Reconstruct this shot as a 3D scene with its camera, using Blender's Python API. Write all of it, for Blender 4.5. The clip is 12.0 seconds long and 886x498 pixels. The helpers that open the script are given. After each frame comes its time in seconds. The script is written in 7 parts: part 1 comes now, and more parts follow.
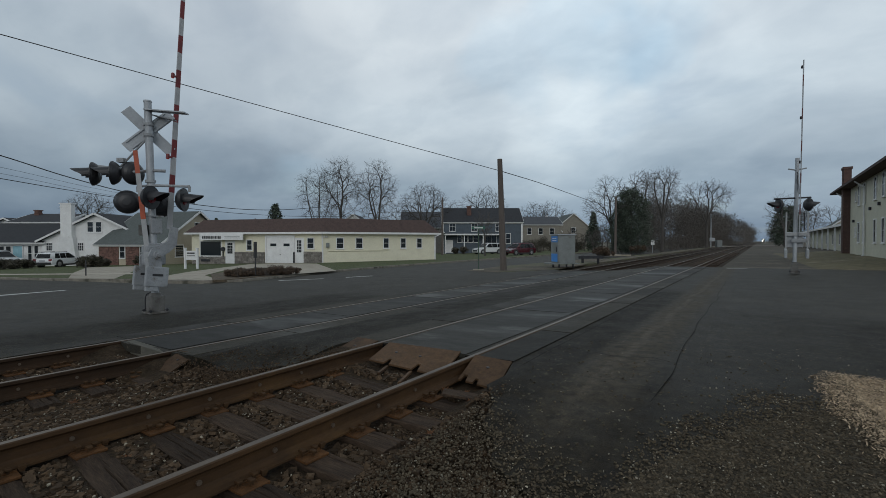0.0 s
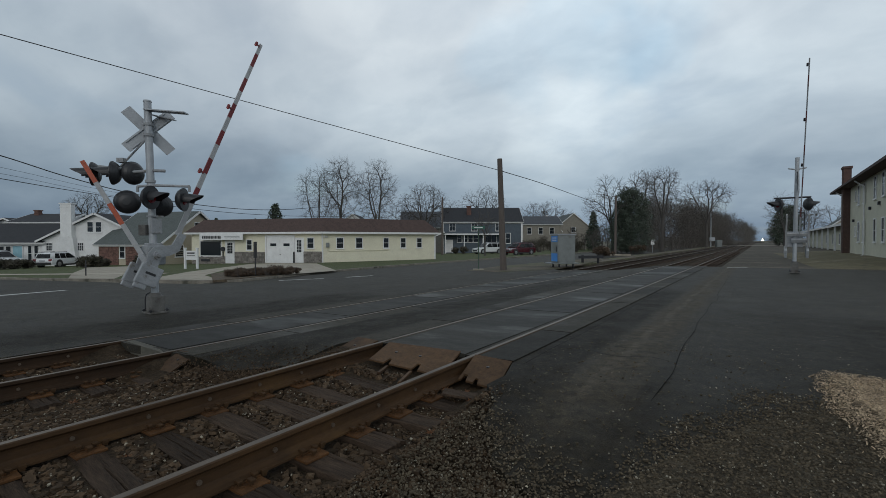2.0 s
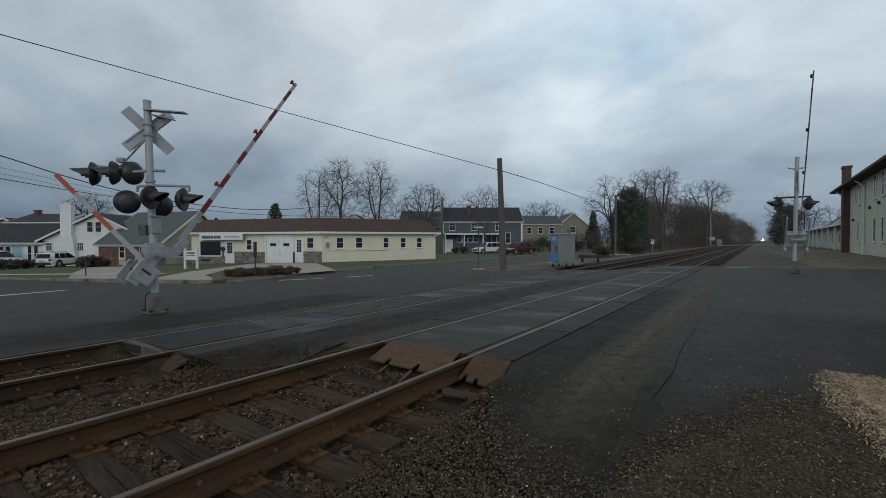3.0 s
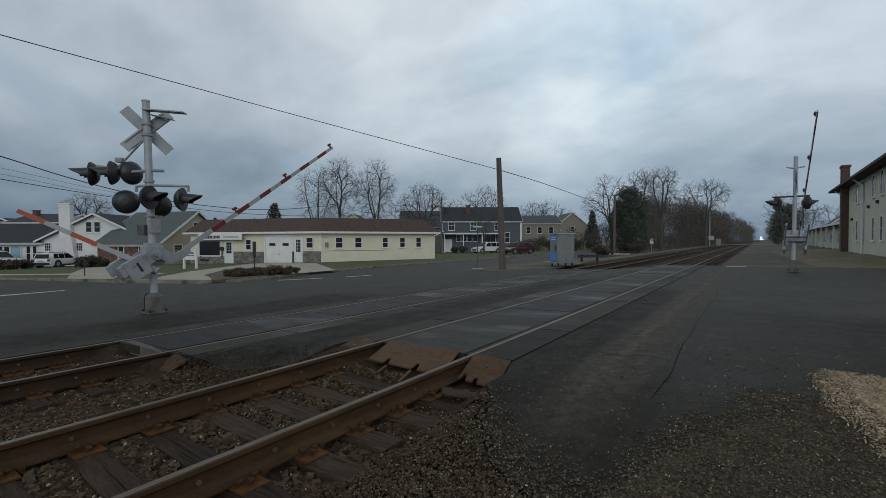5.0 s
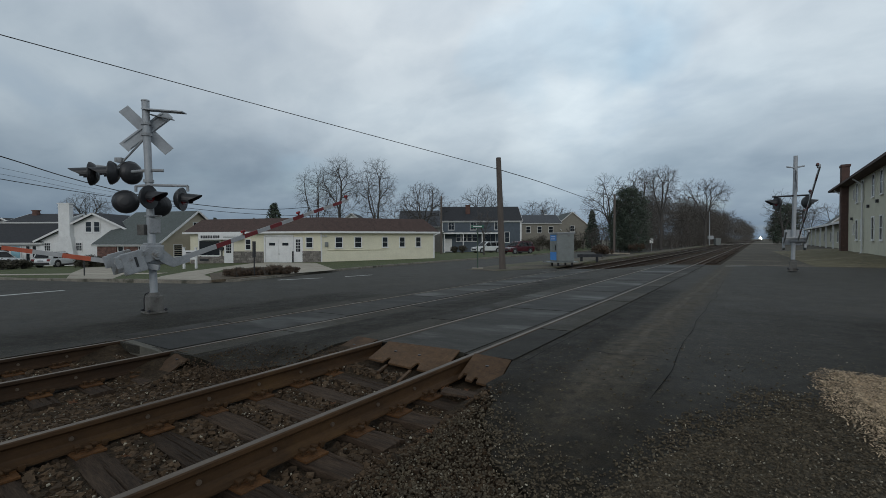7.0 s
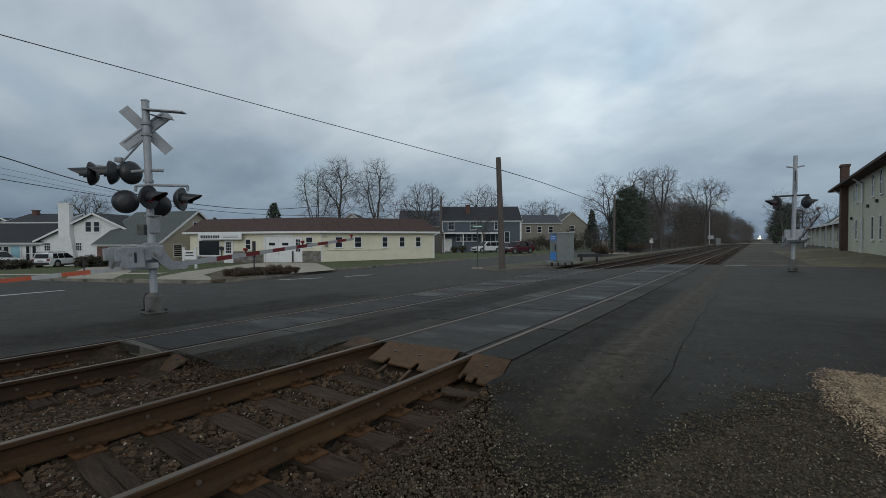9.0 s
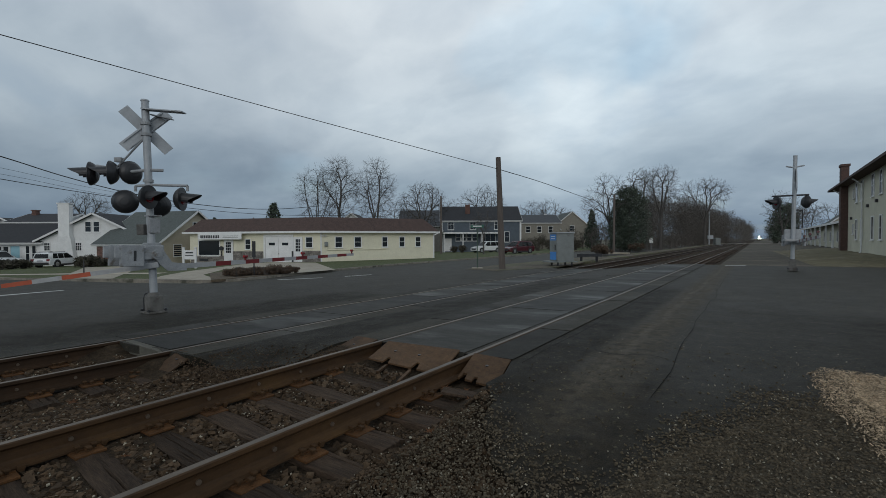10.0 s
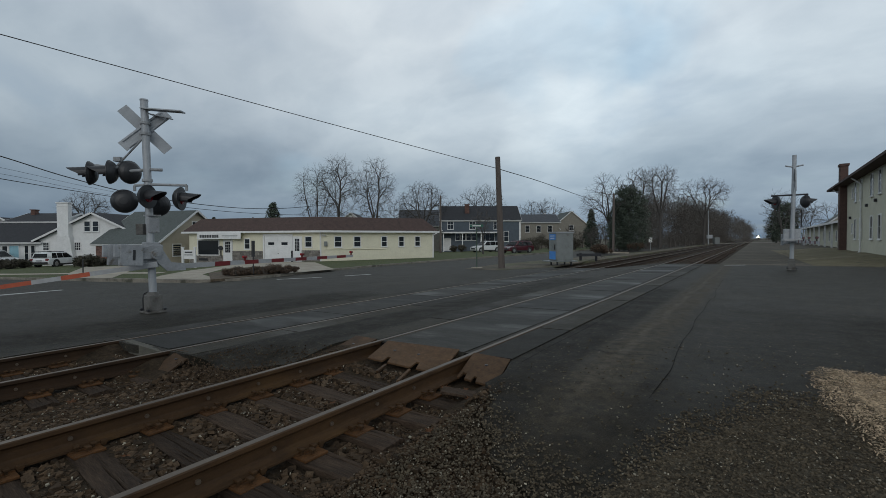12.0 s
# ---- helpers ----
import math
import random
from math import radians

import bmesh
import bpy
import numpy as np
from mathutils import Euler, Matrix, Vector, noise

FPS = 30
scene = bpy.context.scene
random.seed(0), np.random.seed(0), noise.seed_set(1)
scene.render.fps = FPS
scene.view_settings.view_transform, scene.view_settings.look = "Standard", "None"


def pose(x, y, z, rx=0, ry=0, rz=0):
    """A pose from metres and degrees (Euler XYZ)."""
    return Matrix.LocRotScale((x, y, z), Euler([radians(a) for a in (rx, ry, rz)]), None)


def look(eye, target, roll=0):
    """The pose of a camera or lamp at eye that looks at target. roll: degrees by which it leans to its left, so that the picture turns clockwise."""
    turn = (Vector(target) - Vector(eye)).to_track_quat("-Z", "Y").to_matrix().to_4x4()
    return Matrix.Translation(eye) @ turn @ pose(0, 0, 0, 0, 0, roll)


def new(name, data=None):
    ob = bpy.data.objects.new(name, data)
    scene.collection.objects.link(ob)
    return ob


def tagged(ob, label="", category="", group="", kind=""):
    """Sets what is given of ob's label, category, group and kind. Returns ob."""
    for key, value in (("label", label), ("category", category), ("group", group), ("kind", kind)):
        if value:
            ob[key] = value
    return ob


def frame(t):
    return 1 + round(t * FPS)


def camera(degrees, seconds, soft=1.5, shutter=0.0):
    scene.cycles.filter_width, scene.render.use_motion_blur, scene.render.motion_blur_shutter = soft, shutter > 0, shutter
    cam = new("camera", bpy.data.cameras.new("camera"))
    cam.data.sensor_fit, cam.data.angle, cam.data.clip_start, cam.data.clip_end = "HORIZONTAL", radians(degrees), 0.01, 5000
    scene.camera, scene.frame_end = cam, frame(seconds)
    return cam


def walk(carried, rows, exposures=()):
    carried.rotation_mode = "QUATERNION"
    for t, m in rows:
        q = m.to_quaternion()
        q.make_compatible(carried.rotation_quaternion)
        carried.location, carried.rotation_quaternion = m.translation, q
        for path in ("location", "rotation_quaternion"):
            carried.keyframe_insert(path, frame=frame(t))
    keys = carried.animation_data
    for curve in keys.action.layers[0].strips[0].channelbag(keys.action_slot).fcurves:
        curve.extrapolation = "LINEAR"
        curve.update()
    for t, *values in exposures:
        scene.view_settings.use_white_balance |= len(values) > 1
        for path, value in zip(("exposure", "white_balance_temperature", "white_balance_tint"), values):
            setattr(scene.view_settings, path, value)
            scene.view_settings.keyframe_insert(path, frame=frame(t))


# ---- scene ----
# The track runs along +Y, X is across it; railhead of the near track is z = 0.
THETA = 35.04
EYE = (0.0, 0.0, 1.352)
cam = camera(88.86, 12.0, soft=0.75)
walk(cam, [(t, pose(*EYE, rx, ry, THETA + rz)) for t, rx, ry, rz in (
    (0.0, 89.0, 0.0, 0.0), (1.5, 88.985, 0.02, -0.005), (3.0, 88.938, 0.078, -0.019), (5.0, 88.895, 0.150, -0.110),
    (7.0, 88.850, 0.185, -0.135), (10.0, 88.818, 0.208, -0.165), (11.0, 88.785, 0.220, -0.198), (12.0, 88.762, 0.215, -0.236))],
    exposures=((0.0, 0.0), (12.0, 0.0)))

# ---- world and light ----
SUN_EL, SUN_ROT = radians(24), radians(150)
world = bpy.data.worlds.new("overcast_sky")
scene.world = world
world.use_nodes = True


def sky_nodes():
    nt = world.node_tree
    nd, ln = nt.nodes, nt.links
    nd.clear()
    out, bg = nd.new("ShaderNodeOutputWorld"), nd.new("ShaderNodeBackground")
    sky = nd.new("ShaderNodeTexSky")
    sky.sky_type, sky.sun_disc = "NISHITA", False
    sky.sun_elevation, sky.sun_rotation = SUN_EL, SUN_ROT
    co = nd.new("ShaderNodeTexCoord")
    sep = nd.new("ShaderNodeSeparateXYZ")
    ln.new(co.outputs["Generated"], sep.inputs[0])

    def op(kind, a, b=None):
        n = nd.new("ShaderNodeMath")
        n.operation = kind
        for i, v in enumerate((a, b)):
            if v is None:
                continue
            if isinstance(v, (int, float)):
                n.inputs[i].default_value = v
            else:
                ln.new(v, n.inputs[i])
        return n.outputs[0]

    up = op("ADD", op("MAXIMUM", sep.outputs["Z"], 0.0), 0.34)
    flat = nd.new("ShaderNodeCombineXYZ")
    ln.new(op("DIVIDE", sep.outputs["X"], up), flat.inputs[0])
    ln.new(op("DIVIDE", sep.outputs["Y"], up), flat.inputs[1])

    def cloud(scale, detail, rough, shift):
        m = nd.new("ShaderNodeMapping")
        m.inputs["Location"].default_value = shift
        m.inputs["Rotation"].default_value = (0, 0, radians(25))
        m.inputs["Scale"].default_value = (1.0, 1.25, 1.0)
        n = nd.new("ShaderNodeTexNoise")
        n.inputs["Scale"].default_value, n.inputs["Detail"].default_value = scale, detail
        n.inputs["Roughness"].default_value = rough
        n.inputs["Distortion"].default_value = 0.35
        ln.new(flat.outputs[0], m.inputs[0])
        ln.new(m.outputs[0], n.inputs["Vector"])
        return n.outputs[0]

    def ramp(fac, *stops):
        r = nd.new("ShaderNodeValToRGB")
        r.color_ramp.interpolation = "EASE"
        e = r.color_ramp.elements
        while len(e) < len(stops):
            e.new(0.5)
        for el, (p, c) in zip(e, stops):
            el.position, el.color = p, (*c, 1)
        ln.new(fac, r.inputs[0])
        return r.outputs[0]

    def mix(fac, a, b):
        n = nd.new("ShaderNodeMix")
        n.data_type = "RGBA"
        for s, v in ((n.inputs["Factor"], fac), (n.inputs["A"], a), (n.inputs["B"], b)):
            if isinstance(v, tuple):
                s.default_value = (*v, 1)
            elif isinstance(v, (int, float)):
                s.default_value = v
            else:
                ln.new(v, s)
        return n.outputs["Result"]

    # grey stratocumulus: darker slate towards the horizon, pale above it
    # the unseen zenith is darkened to take light off the ground
    low = ramp(sep.outputs["Z"], (0.0, (0.175, 0.235, 0.31)), (0.10, (0.30, 0.37, 0.44)), (0.28, (0.56, 0.63, 0.69)), (0.45, (0.58, 0.64, 0.70)), (0.8, (0.36, 0.40, 0.44)))
    body = ramp(cloud(1.3, 6, 0.5, SKY_SHIFT), (0.31, (0.75, 0.80, 0.84)), (0.50, (0.925, 0.955, 0.97)), (0.68, (1.08, 1.09, 1.075)))
    fine = ramp(cloud(4.2, 7, 0.55, (1.0, 7.0, 0)), (0.3, (0.93, 0.94, 0.95)), (0.7, (1.06, 1.05, 1.04)))
    mul = nd.new("ShaderNodeMix")
    mul.data_type, mul.blend_type = "RGBA", "MULTIPLY"
    mul.inputs["Factor"].default_value = 1
    ln.new(low, mul.inputs["A"])
    ln.new(body, mul.inputs["B"])
    mul2 = nd.new("ShaderNodeMix")
    mul2.data_type, mul2.blend_type = "RGBA", "MULTIPLY"
    mul2.inputs["Factor"].default_value = 1
    ln.new(mul.outputs["Result"], mul2.inputs["A"])
    ln.new(fine, mul2.inputs["B"])
    ahead = nd.new("ShaderNodeVectorMath")
    ahead.operation = "DOT_PRODUCT"
    ahead.inputs[1].default_value = (-0.05, 0.87, 0.49)
    ln.new(co.outputs["Generated"], ahead.inputs[0])
    broad = ramp(ahead.outputs["Value"], (0.55, (0.97, 0.97, 0.97)), (0.97, (1.14, 1.13, 1.12)))
    mul3 = nd.new("ShaderNodeMix")
    mul3.data_type, mul3.blend_type = "RGBA", "MULTIPLY"
    mul3.inputs["Factor"].default_value = 1
    ln.new(mul2.outputs["Result"], mul3.inputs["A"])
    ln.new(broad, mul3.inputs["B"])
    # single clouds and a bluish break: direction, half width in degrees, tone
    warp = nd.new("ShaderNodeTexNoise")
    warp.inputs["Scale"].default_value, warp.inputs["Detail"].default_value = 5.0, 5.0
    ln.new(co.outputs["Generated"], warp.inputs["Vector"])
    shift = nd.new("ShaderNodeVectorMath")
    shift.operation = "MULTIPLY_ADD"
    ln.new(warp.outputs["Color"], shift.inputs[0])
    shift.inputs[1].default_value, shift.inputs[2].default_value = (0.34, 0.34, 0.34), (-0.17, -0.17, -0.17)
    moved = nd.new("ShaderNodeVectorMath")
    ln.new(co.outputs["Generated"], moved.inputs[0])
    ln.new(shift.outputs[0], moved.inputs[1])
    unit = nd.new("ShaderNodeVectorMath")
    unit.operation = "NORMALIZE"
    ln.new(moved.outputs[0], unit.inputs[0])
    sky_now = mul3.outputs["Result"]
    for x, y, z, wide, tone in CLOUDS:
        dot = nd.new("ShaderNodeVectorMath")
        dot.operation = "DOT_PRODUCT"
        dot.inputs[1].default_value = (x, y, z)
        ln.new(unit.outputs[0], dot.inputs[0])
        span = nd.new("ShaderNodeMapRange")
        span.interpolation_type = "SMOOTHSTEP"
        span.inputs["From Min"].default_value, span.inputs["From Max"].default_value = math.cos(radians(wide * 1.35)), math.cos(radians(wide * 0.25))
        ln.new(dot.outputs["Value"], span.inputs["Value"])
        m = nd.new("ShaderNodeMix")
        m.data_type, m.blend_type = "RGBA", "MULTIPLY"
        ln.new(span.outputs[0], m.inputs["Factor"])
        ln.new(sky_now, m.inputs["A"])
        m.inputs["B"].default_value = (*tone, 1)
        sky_now = m.outputs["Result"]
    # thin places in the cloud let a little of the blue through
    scaled = nd.new("ShaderNodeVectorMath")
    scaled.operation = "SCALE"
    scaled.inputs["Scale"].default_value = 0.09
    ln.new(sky.outputs[0], scaled.inputs[0])
    thin = ramp(cloud(1.6, 4, 0.5, (3.1, 1.2, 0)), (0.55, (0, 0, 0)), (0.75, (0.35, 0.35, 0.35)))
    ln.new(mix(thin, sky_now, scaled.outputs[0]), bg.inputs["Color"])
    bg.inputs["Strength"].default_value = 1.0
    ln.new(bg.outputs[0], out.inputs[0])


SKY_SHIFT = (2.9, 0.7, 0.0)
CLOUDS = (
    (-0.804, 0.488, 0.339, 11, (0.88, 0.885, 0.90)),
    (-0.956, 0.255, 0.148, 13, (0.85, 0.865, 0.88)),
    (-0.598, 0.688, 0.412, 8, (0.95, 0.95, 0.955)),
    (-0.627, 0.704, 0.334, 5, (1.06, 1.05, 1.04)),
    (-0.267, 0.884, 0.383, 6, (0.89, 0.955, 1.0)),
    (-0.433, 0.831, 0.349, 5, (0.91, 0.96, 0.995)),
    (-0.170, 0.908, 0.383, 5, (0.90, 0.96, 1.0)),
    (-0.353, 0.843, 0.406, 4, (1.06, 1.05, 1.04)),
    (-0.197, 0.948, 0.251, 13, (1.1, 1.1, 1.09)),
    (-0.338, 0.929, 0.151, 9, (1.06, 1.06, 1.06)),
    (-0.039, 0.997, 0.060, 6, (0.92, 0.935, 0.955)))
sky_nodes()
sun_data = bpy.data.lights.new("sun", "SUN")
sun_data.energy, sun_data.angle, sun_data.color = 0.55, radians(40), (1.0, 0.97, 0.93)
sun = new("sun", sun_data)
sun.matrix_world = look((0, 0, 60), (-math.sin(SUN_ROT) * 50, -math.cos(SUN_ROT) * 50, 60 - 50 * math.tan(SUN_EL)))


# ---- materials ----
MATS = {}


def surf(name, a, b=None, rough=0.8, scale=6.0, fine=60.0, bump=0.3, depth=0.01, metal=0.0, stain=None, stain_at=0.58, stain_scale=1.2,
         vary=0.12, stretch=(1, 1, 1), spec=0.5, band=None, isle=False, emit=0.0, island=0.0, grit=None, grit_at=0.62, wet=None):
    """A two-scale procedural surface: a to b by noise, stained by a coarser noise, with fine relief."""
    if name in MATS:
        return MATS[name]
    b = b or tuple(c * 0.75 for c in a)
    m = bpy.data.materials.new(name)
    m.use_nodes = True
    nd, ln = m.node_tree.nodes, m.node_tree.links
    sh = nd["Principled BSDF"]
    co = nd.new("ShaderNodeTexCoord")
    mp = nd.new("ShaderNodeMapping")
    mp.inputs["Scale"].default_value = stretch
    ln.new(co.outputs["Object"], mp.inputs[0])
    info = nd.new("ShaderNodeObjectInfo")

    def noise_tex(sc, detail=6.0, rg=0.6):
        n = nd.new("ShaderNodeTexNoise")
        n.inputs["Scale"].default_value, n.inputs["Detail"].default_value, n.inputs["Roughness"].default_value = sc, detail, rg
        ln.new(mp.outputs[0], n.inputs["Vector"])
        return n.outputs[0]

    def ramp(fac, lo, hi):
        r = nd.new("ShaderNodeMapRange")
        r.inputs["From Min"].default_value, r.inputs["From Max"].default_value = lo, hi
        ln.new(fac, r.inputs["Value"])
        return r.outputs[0]

    def mix(fac, p, q, kind="MIX"):
        n = nd.new("ShaderNodeMix")
        n.data_type, n.blend_type = "RGBA", kind
        for s, v in ((n.inputs["Factor"], fac), (n.inputs["A"], p), (n.inputs["B"], q)):
            if isinstance(v, tuple):
                s.default_value = (*v, 1)
            elif isinstance(v, (int, float)):
                s.default_value = v
            else:
                ln.new(v, s)
        return n.outputs["Result"]

    col = mix(ramp(noise_tex(scale), 0.32, 0.68), a, b)
    fn = noise_tex(fine, 4.0, 0.7)
    shade = nd.new("ShaderNodeMapRange")
    shade.inputs["From Min"].default_value, shade.inputs["From Max"].default_value = 0.25, 0.75
    shade.inputs["To Min"].default_value, shade.inputs["To Max"].default_value = 1 - vary * 1.6, 1 + vary * 1.6
    ln.new(fn, shade.inputs["Value"])
    tone = nd.new("ShaderNodeMapRange")
    src = info.outputs["Random"]
    if isle:
        src = nd.new("ShaderNodeNewGeometry").outputs["Random Per Island"]
    tone.inputs["To Min"].default_value, tone.inputs["To Max"].default_value = (1 - vary, 1 + vary) if not island else (1 - island, 1 + island)
    ln.new(src, tone.inputs["Value"])
    mid = nd.new("ShaderNodeMapRange")
    mid.inputs["From Min"].default_value, mid.inputs["From Max"].default_value = 0.3, 0.7
    mid.inputs["To Min"].default_value, mid.inputs["To Max"].default_value = 1 - vary * 1.1, 1 + vary * 1.1
    ln.new(noise_tex(math.sqrt(scale * fine), 5.0, 0.65), mid.inputs["Value"])
    both = nd.new("ShaderNodeMath")
    both.operation = "MULTIPLY"
    ln.new(shade.outputs[0], both.inputs[0])
    ln.new(mid.outputs[0], both.inputs[1])
    mu = nd.new("ShaderNodeMath")
    mu.operation = "MULTIPLY"
    ln.new(both.outputs[0], mu.inputs[0])
    ln.new(tone.outputs[0], mu.inputs[1])
    v = nd.new("ShaderNodeVectorMath")
    v.operation = "SCALE"
    if stain:
        col = mix(ramp(noise_tex(stain_scale, 5.0, 0.62), stain_at, stain_at + 0.12), col, stain)
    matte = []
    for centre, half, tint, wave, full, start, until in band or ():   # worn or dirty lanes along the rails
        sp = nd.new("ShaderNodeSeparateXYZ")
        ln.new(co.outputs["Object"], sp.inputs[0])
        wob = nd.new("ShaderNodeMath")
        wob.operation = "MULTIPLY_ADD"
        ln.new(noise_tex(0.55, 4.0, 0.6), wob.inputs[0])
        wob.inputs[1].default_value, wob.inputs[2].default_value = wave, -wave / 2 - centre
        off = nd.new("ShaderNodeMath")
        ln.new(sp.outputs["X"], off.inputs[0])
        ln.new(wob.outputs[0], off.inputs[1])
        far = nd.new("ShaderNodeMath")
        far.operation = "ABSOLUTE"
        ln.new(off.outputs[0], far.inputs[0])
        inside = ramp(far.outputs[0], half * 1.2, half * 0.55)
        patchy = nd.new("ShaderNodeMath")
        patchy.operation = "MULTIPLY"
        ln.new(inside, patchy.inputs[0])
        rg = nd.new("ShaderNodeMapRange")
        rg.inputs["From Min"].default_value, rg.inputs["From Max"].default_value = 0.25, 0.62
        rg.inputs["To Min"].default_value, rg.inputs["To Max"].default_value = full * 0.35, full
        ln.new(noise_tex(2.2, 6.0, 0.7), rg.inputs["Value"])
        along = nd.new("ShaderNodeMath")
        along.operation = "MULTIPLY"
        ln.new(rg.outputs[0], along.inputs[0])
        ends = nd.new("ShaderNodeMath")
        ends.operation = "MULTIPLY"
        ln.new(ramp(sp.outputs["Y"], start, start + 1.6), ends.inputs[0])
        ln.new(ramp(sp.outputs["Y"], until + 1.2, until), ends.inputs[1])
        ln.new(ends.outputs[0], along.inputs[1])
        ln.new(along.outputs[0], patchy.inputs[1])
        if centre > -12:
            matte.append(patchy.outputs[0])
        col = mix(patchy.outputs[0], col, tint)
    if grit:
        vor = nd.new("ShaderNodeTexVoronoi")
        vor.inputs["Scale"].default_value = fine * 0.5
        ln.new(mp.outputs[0], vor.inputs["Vector"])
        hs = nd.new("ShaderNodeSeparateColor")
        ln.new(vor.outputs["Color"], hs.inputs[0])
        col = mix(ramp(hs.outputs[0], grit_at, grit_at + 0.05), col, grit)
    ln.new(col, v.inputs[0])
    ln.new(mu.outputs[0], v.inputs["Scale"])
    ln.new(v.outputs[0], sh.inputs["Base Color"])
    rr = nd.new("ShaderNodeMapRange")
    rr.inputs["To Min"].default_value, rr.inputs["To Max"].default_value = max(0.02, rough - 0.12), min(1, rough + 0.12)
    ln.new(noise_tex(scale * 2.3), rr.inputs["Value"])
    gloss = rr.outputs[0]
    if wet:      # patches still damp from the rain: noise scale, threshold, roughness
        damp = ramp(noise_tex(wet[0], 5.0, 0.6), wet[1], wet[1] + 0.16)
        lerp = nd.new("ShaderNodeMix")
        ln.new(damp, lerp.inputs["Factor"])
        ln.new(gloss, lerp.inputs["A"])
        lerp.inputs["B"].default_value = wet[2]
        gloss = lerp.outputs["Result"]
    ln.new(gloss, sh.inputs["Roughness"])
    sh.inputs["Metallic"].default_value = metal
    sh.inputs["Specular IOR Level"].default_value = spec
    if matte:    # dirt and dust take the gloss away
        level = matte[0]
        for other in matte[1:]:
            top = nd.new("ShaderNodeMath")
            top.operation = "MAXIMUM"
            ln.new(level, top.inputs[0])
            ln.new(other, top.inputs[1])
            level = top.outputs[0]
        dull = nd.new("ShaderNodeMapRange")
        dull.inputs["To Min"].default_value, dull.inputs["To Max"].default_value = spec, spec * 0.3
        ln.new(level, dull.inputs["Value"])
        ln.new(dull.outputs[0], sh.inputs["Specular IOR Level"])
    if bump:
        bp = nd.new("ShaderNodeBump")
        bp.inputs["Strength"].default_value, bp.inputs["Distance"].default_value = bump, depth
        ln.new(fn, bp.inputs["Height"])
        ln.new(bp.outputs[0], sh.inputs["Normal"])
    MATS[name] = m
    return m


def glow(name, color, strength, base=(0.2, 0.02, 0.02)):
    if name in MATS:
        return MATS[name]
    m = bpy.data.materials.new(name)
    m.use_nodes = True
    sh = m.node_tree.nodes["Principled BSDF"]
    sh.inputs["Base Color"].default_value = (*base, 1)
    sh.inputs["Roughness"].default_value = 0.25
    sh.inputs["Emission Color"].default_value = (*color, 1)
    sh.inputs["Emission Strength"].default_value = strength
    MATS[name] = m
    return m


def glassy(name, tint=(0.02, 0.025, 0.03), rough=0.06):
    """Window glass with a dark room behind it: a glossy dark pane."""
    if name in MATS:
        return MATS[name]
    m = bpy.data.materials.new(name)
    m.use_nodes = True
    sh = m.node_tree.nodes["Principled BSDF"]
    sh.inputs["Base Color"].default_value = (*tint, 1)
    sh.inputs["Roughness"].default_value = rough
    sh.inputs["Specular IOR Level"].default_value = 0.6
    MATS[name] = m
    return m


ASPHALT = surf("asphalt", (0.04014, 0.03197, 0.01558), (0.02676, 0.02151, 0.01065), 0.76, 0.7, 90, 0.9, 0.008, spec=0.5, band=((-17.0, 4.6, (0.062, 0.056, 0.044), 2.0, 0.6, -90, 60), (-9.6, 1.2, (0.021, 0.0165, 0.0085), 1.0, 0.9, -90, 9), (-5.5, 0.9, (0.021, 0.0165, 0.0082), 0.4, 0.95, -90, 16), (-1.9, 0.5, (0.021, 0.0165, 0.009), 0.3, 0.9, -90, 13), (-1.3, 0.8, (0.034, 0.026, 0.0148), 0.3, 0.95, -90, 4.4), (-1.24, 0.36, (0.12, 0.098, 0.066), 0.2, 0.95, 2.7, 300), (-1.3, 0.06, (0.17, 0.14, 0.10), 0.3, 0.6, 3.0, 300), (4.6, 4.9, (0.023, 0.0185, 0.011), 0.5, 0.95, -90, 9.6)), stain=(0.04778, 0.03833, 0.02062), stain_at=0.54, stain_scale=0.5, vary=0.5, grit=(0.1265, 0.1055, 0.05994), grit_at=0.945)
PANEL = surf("crossing_asphalt", (0.027, 0.025, 0.0195), (0.0155, 0.0145, 0.0115), 0.72, 1.1, 70, 0.35, 0.003, spec=0.36, wet=(0.4, 0.5, 0.5), stain=(0.0418, 0.0399, 0.0333), stain_at=0.55, stain_scale=0.8, stretch=(0.6, 1.6, 1), vary=0.4)
FIELD = surf("field_panel_asphalt", (0.030, 0.0255, 0.0165), (0.019, 0.0162, 0.0105), 0.8, 1.1, 80, 0.6, 0.005, spec=0.38, vary=0.4, wet=(0.35, 0.52, 0.55))
BALLAST = surf("ballast", (0.05, 0.034, 0.02), (0.03, 0.021, 0.0125), 0.95, 3.0, 26, 1.0, 0.05, stain=(0.0482, 0.0252, 0.008378), stain_at=0.6, stain_scale=0.8, vary=0.35, spec=0.2)
STONE = surf("ballast_stone", (0.084, 0.056, 0.034), (0.043, 0.029, 0.018), 0.92, 9, 60, 0.5, 0.006, vary=0.2, isle=True, island=0.55, spec=0.2)
GRAVEL_STONE = surf("gravel_stone", (0.108, 0.086, 0.057), (0.062, 0.049, 0.033), 0.92, 20, 90, 0.4, 0.004, vary=0.2, isle=True, island=0.42, spec=0.25)
DULLRED = surf("faded_red_back", (0.15, 0.06, 0.06), (0.12, 0.05, 0.05), 0.6, 5, 50, 0.1, 0.001, vary=0.05)
PALE_STONE = surf("pale_stone", (0.3, 0.27, 0.205), (0.16, 0.14, 0.105), 0.9, 9, 60, 0.4, 0.006, isle=True, island=0.55)
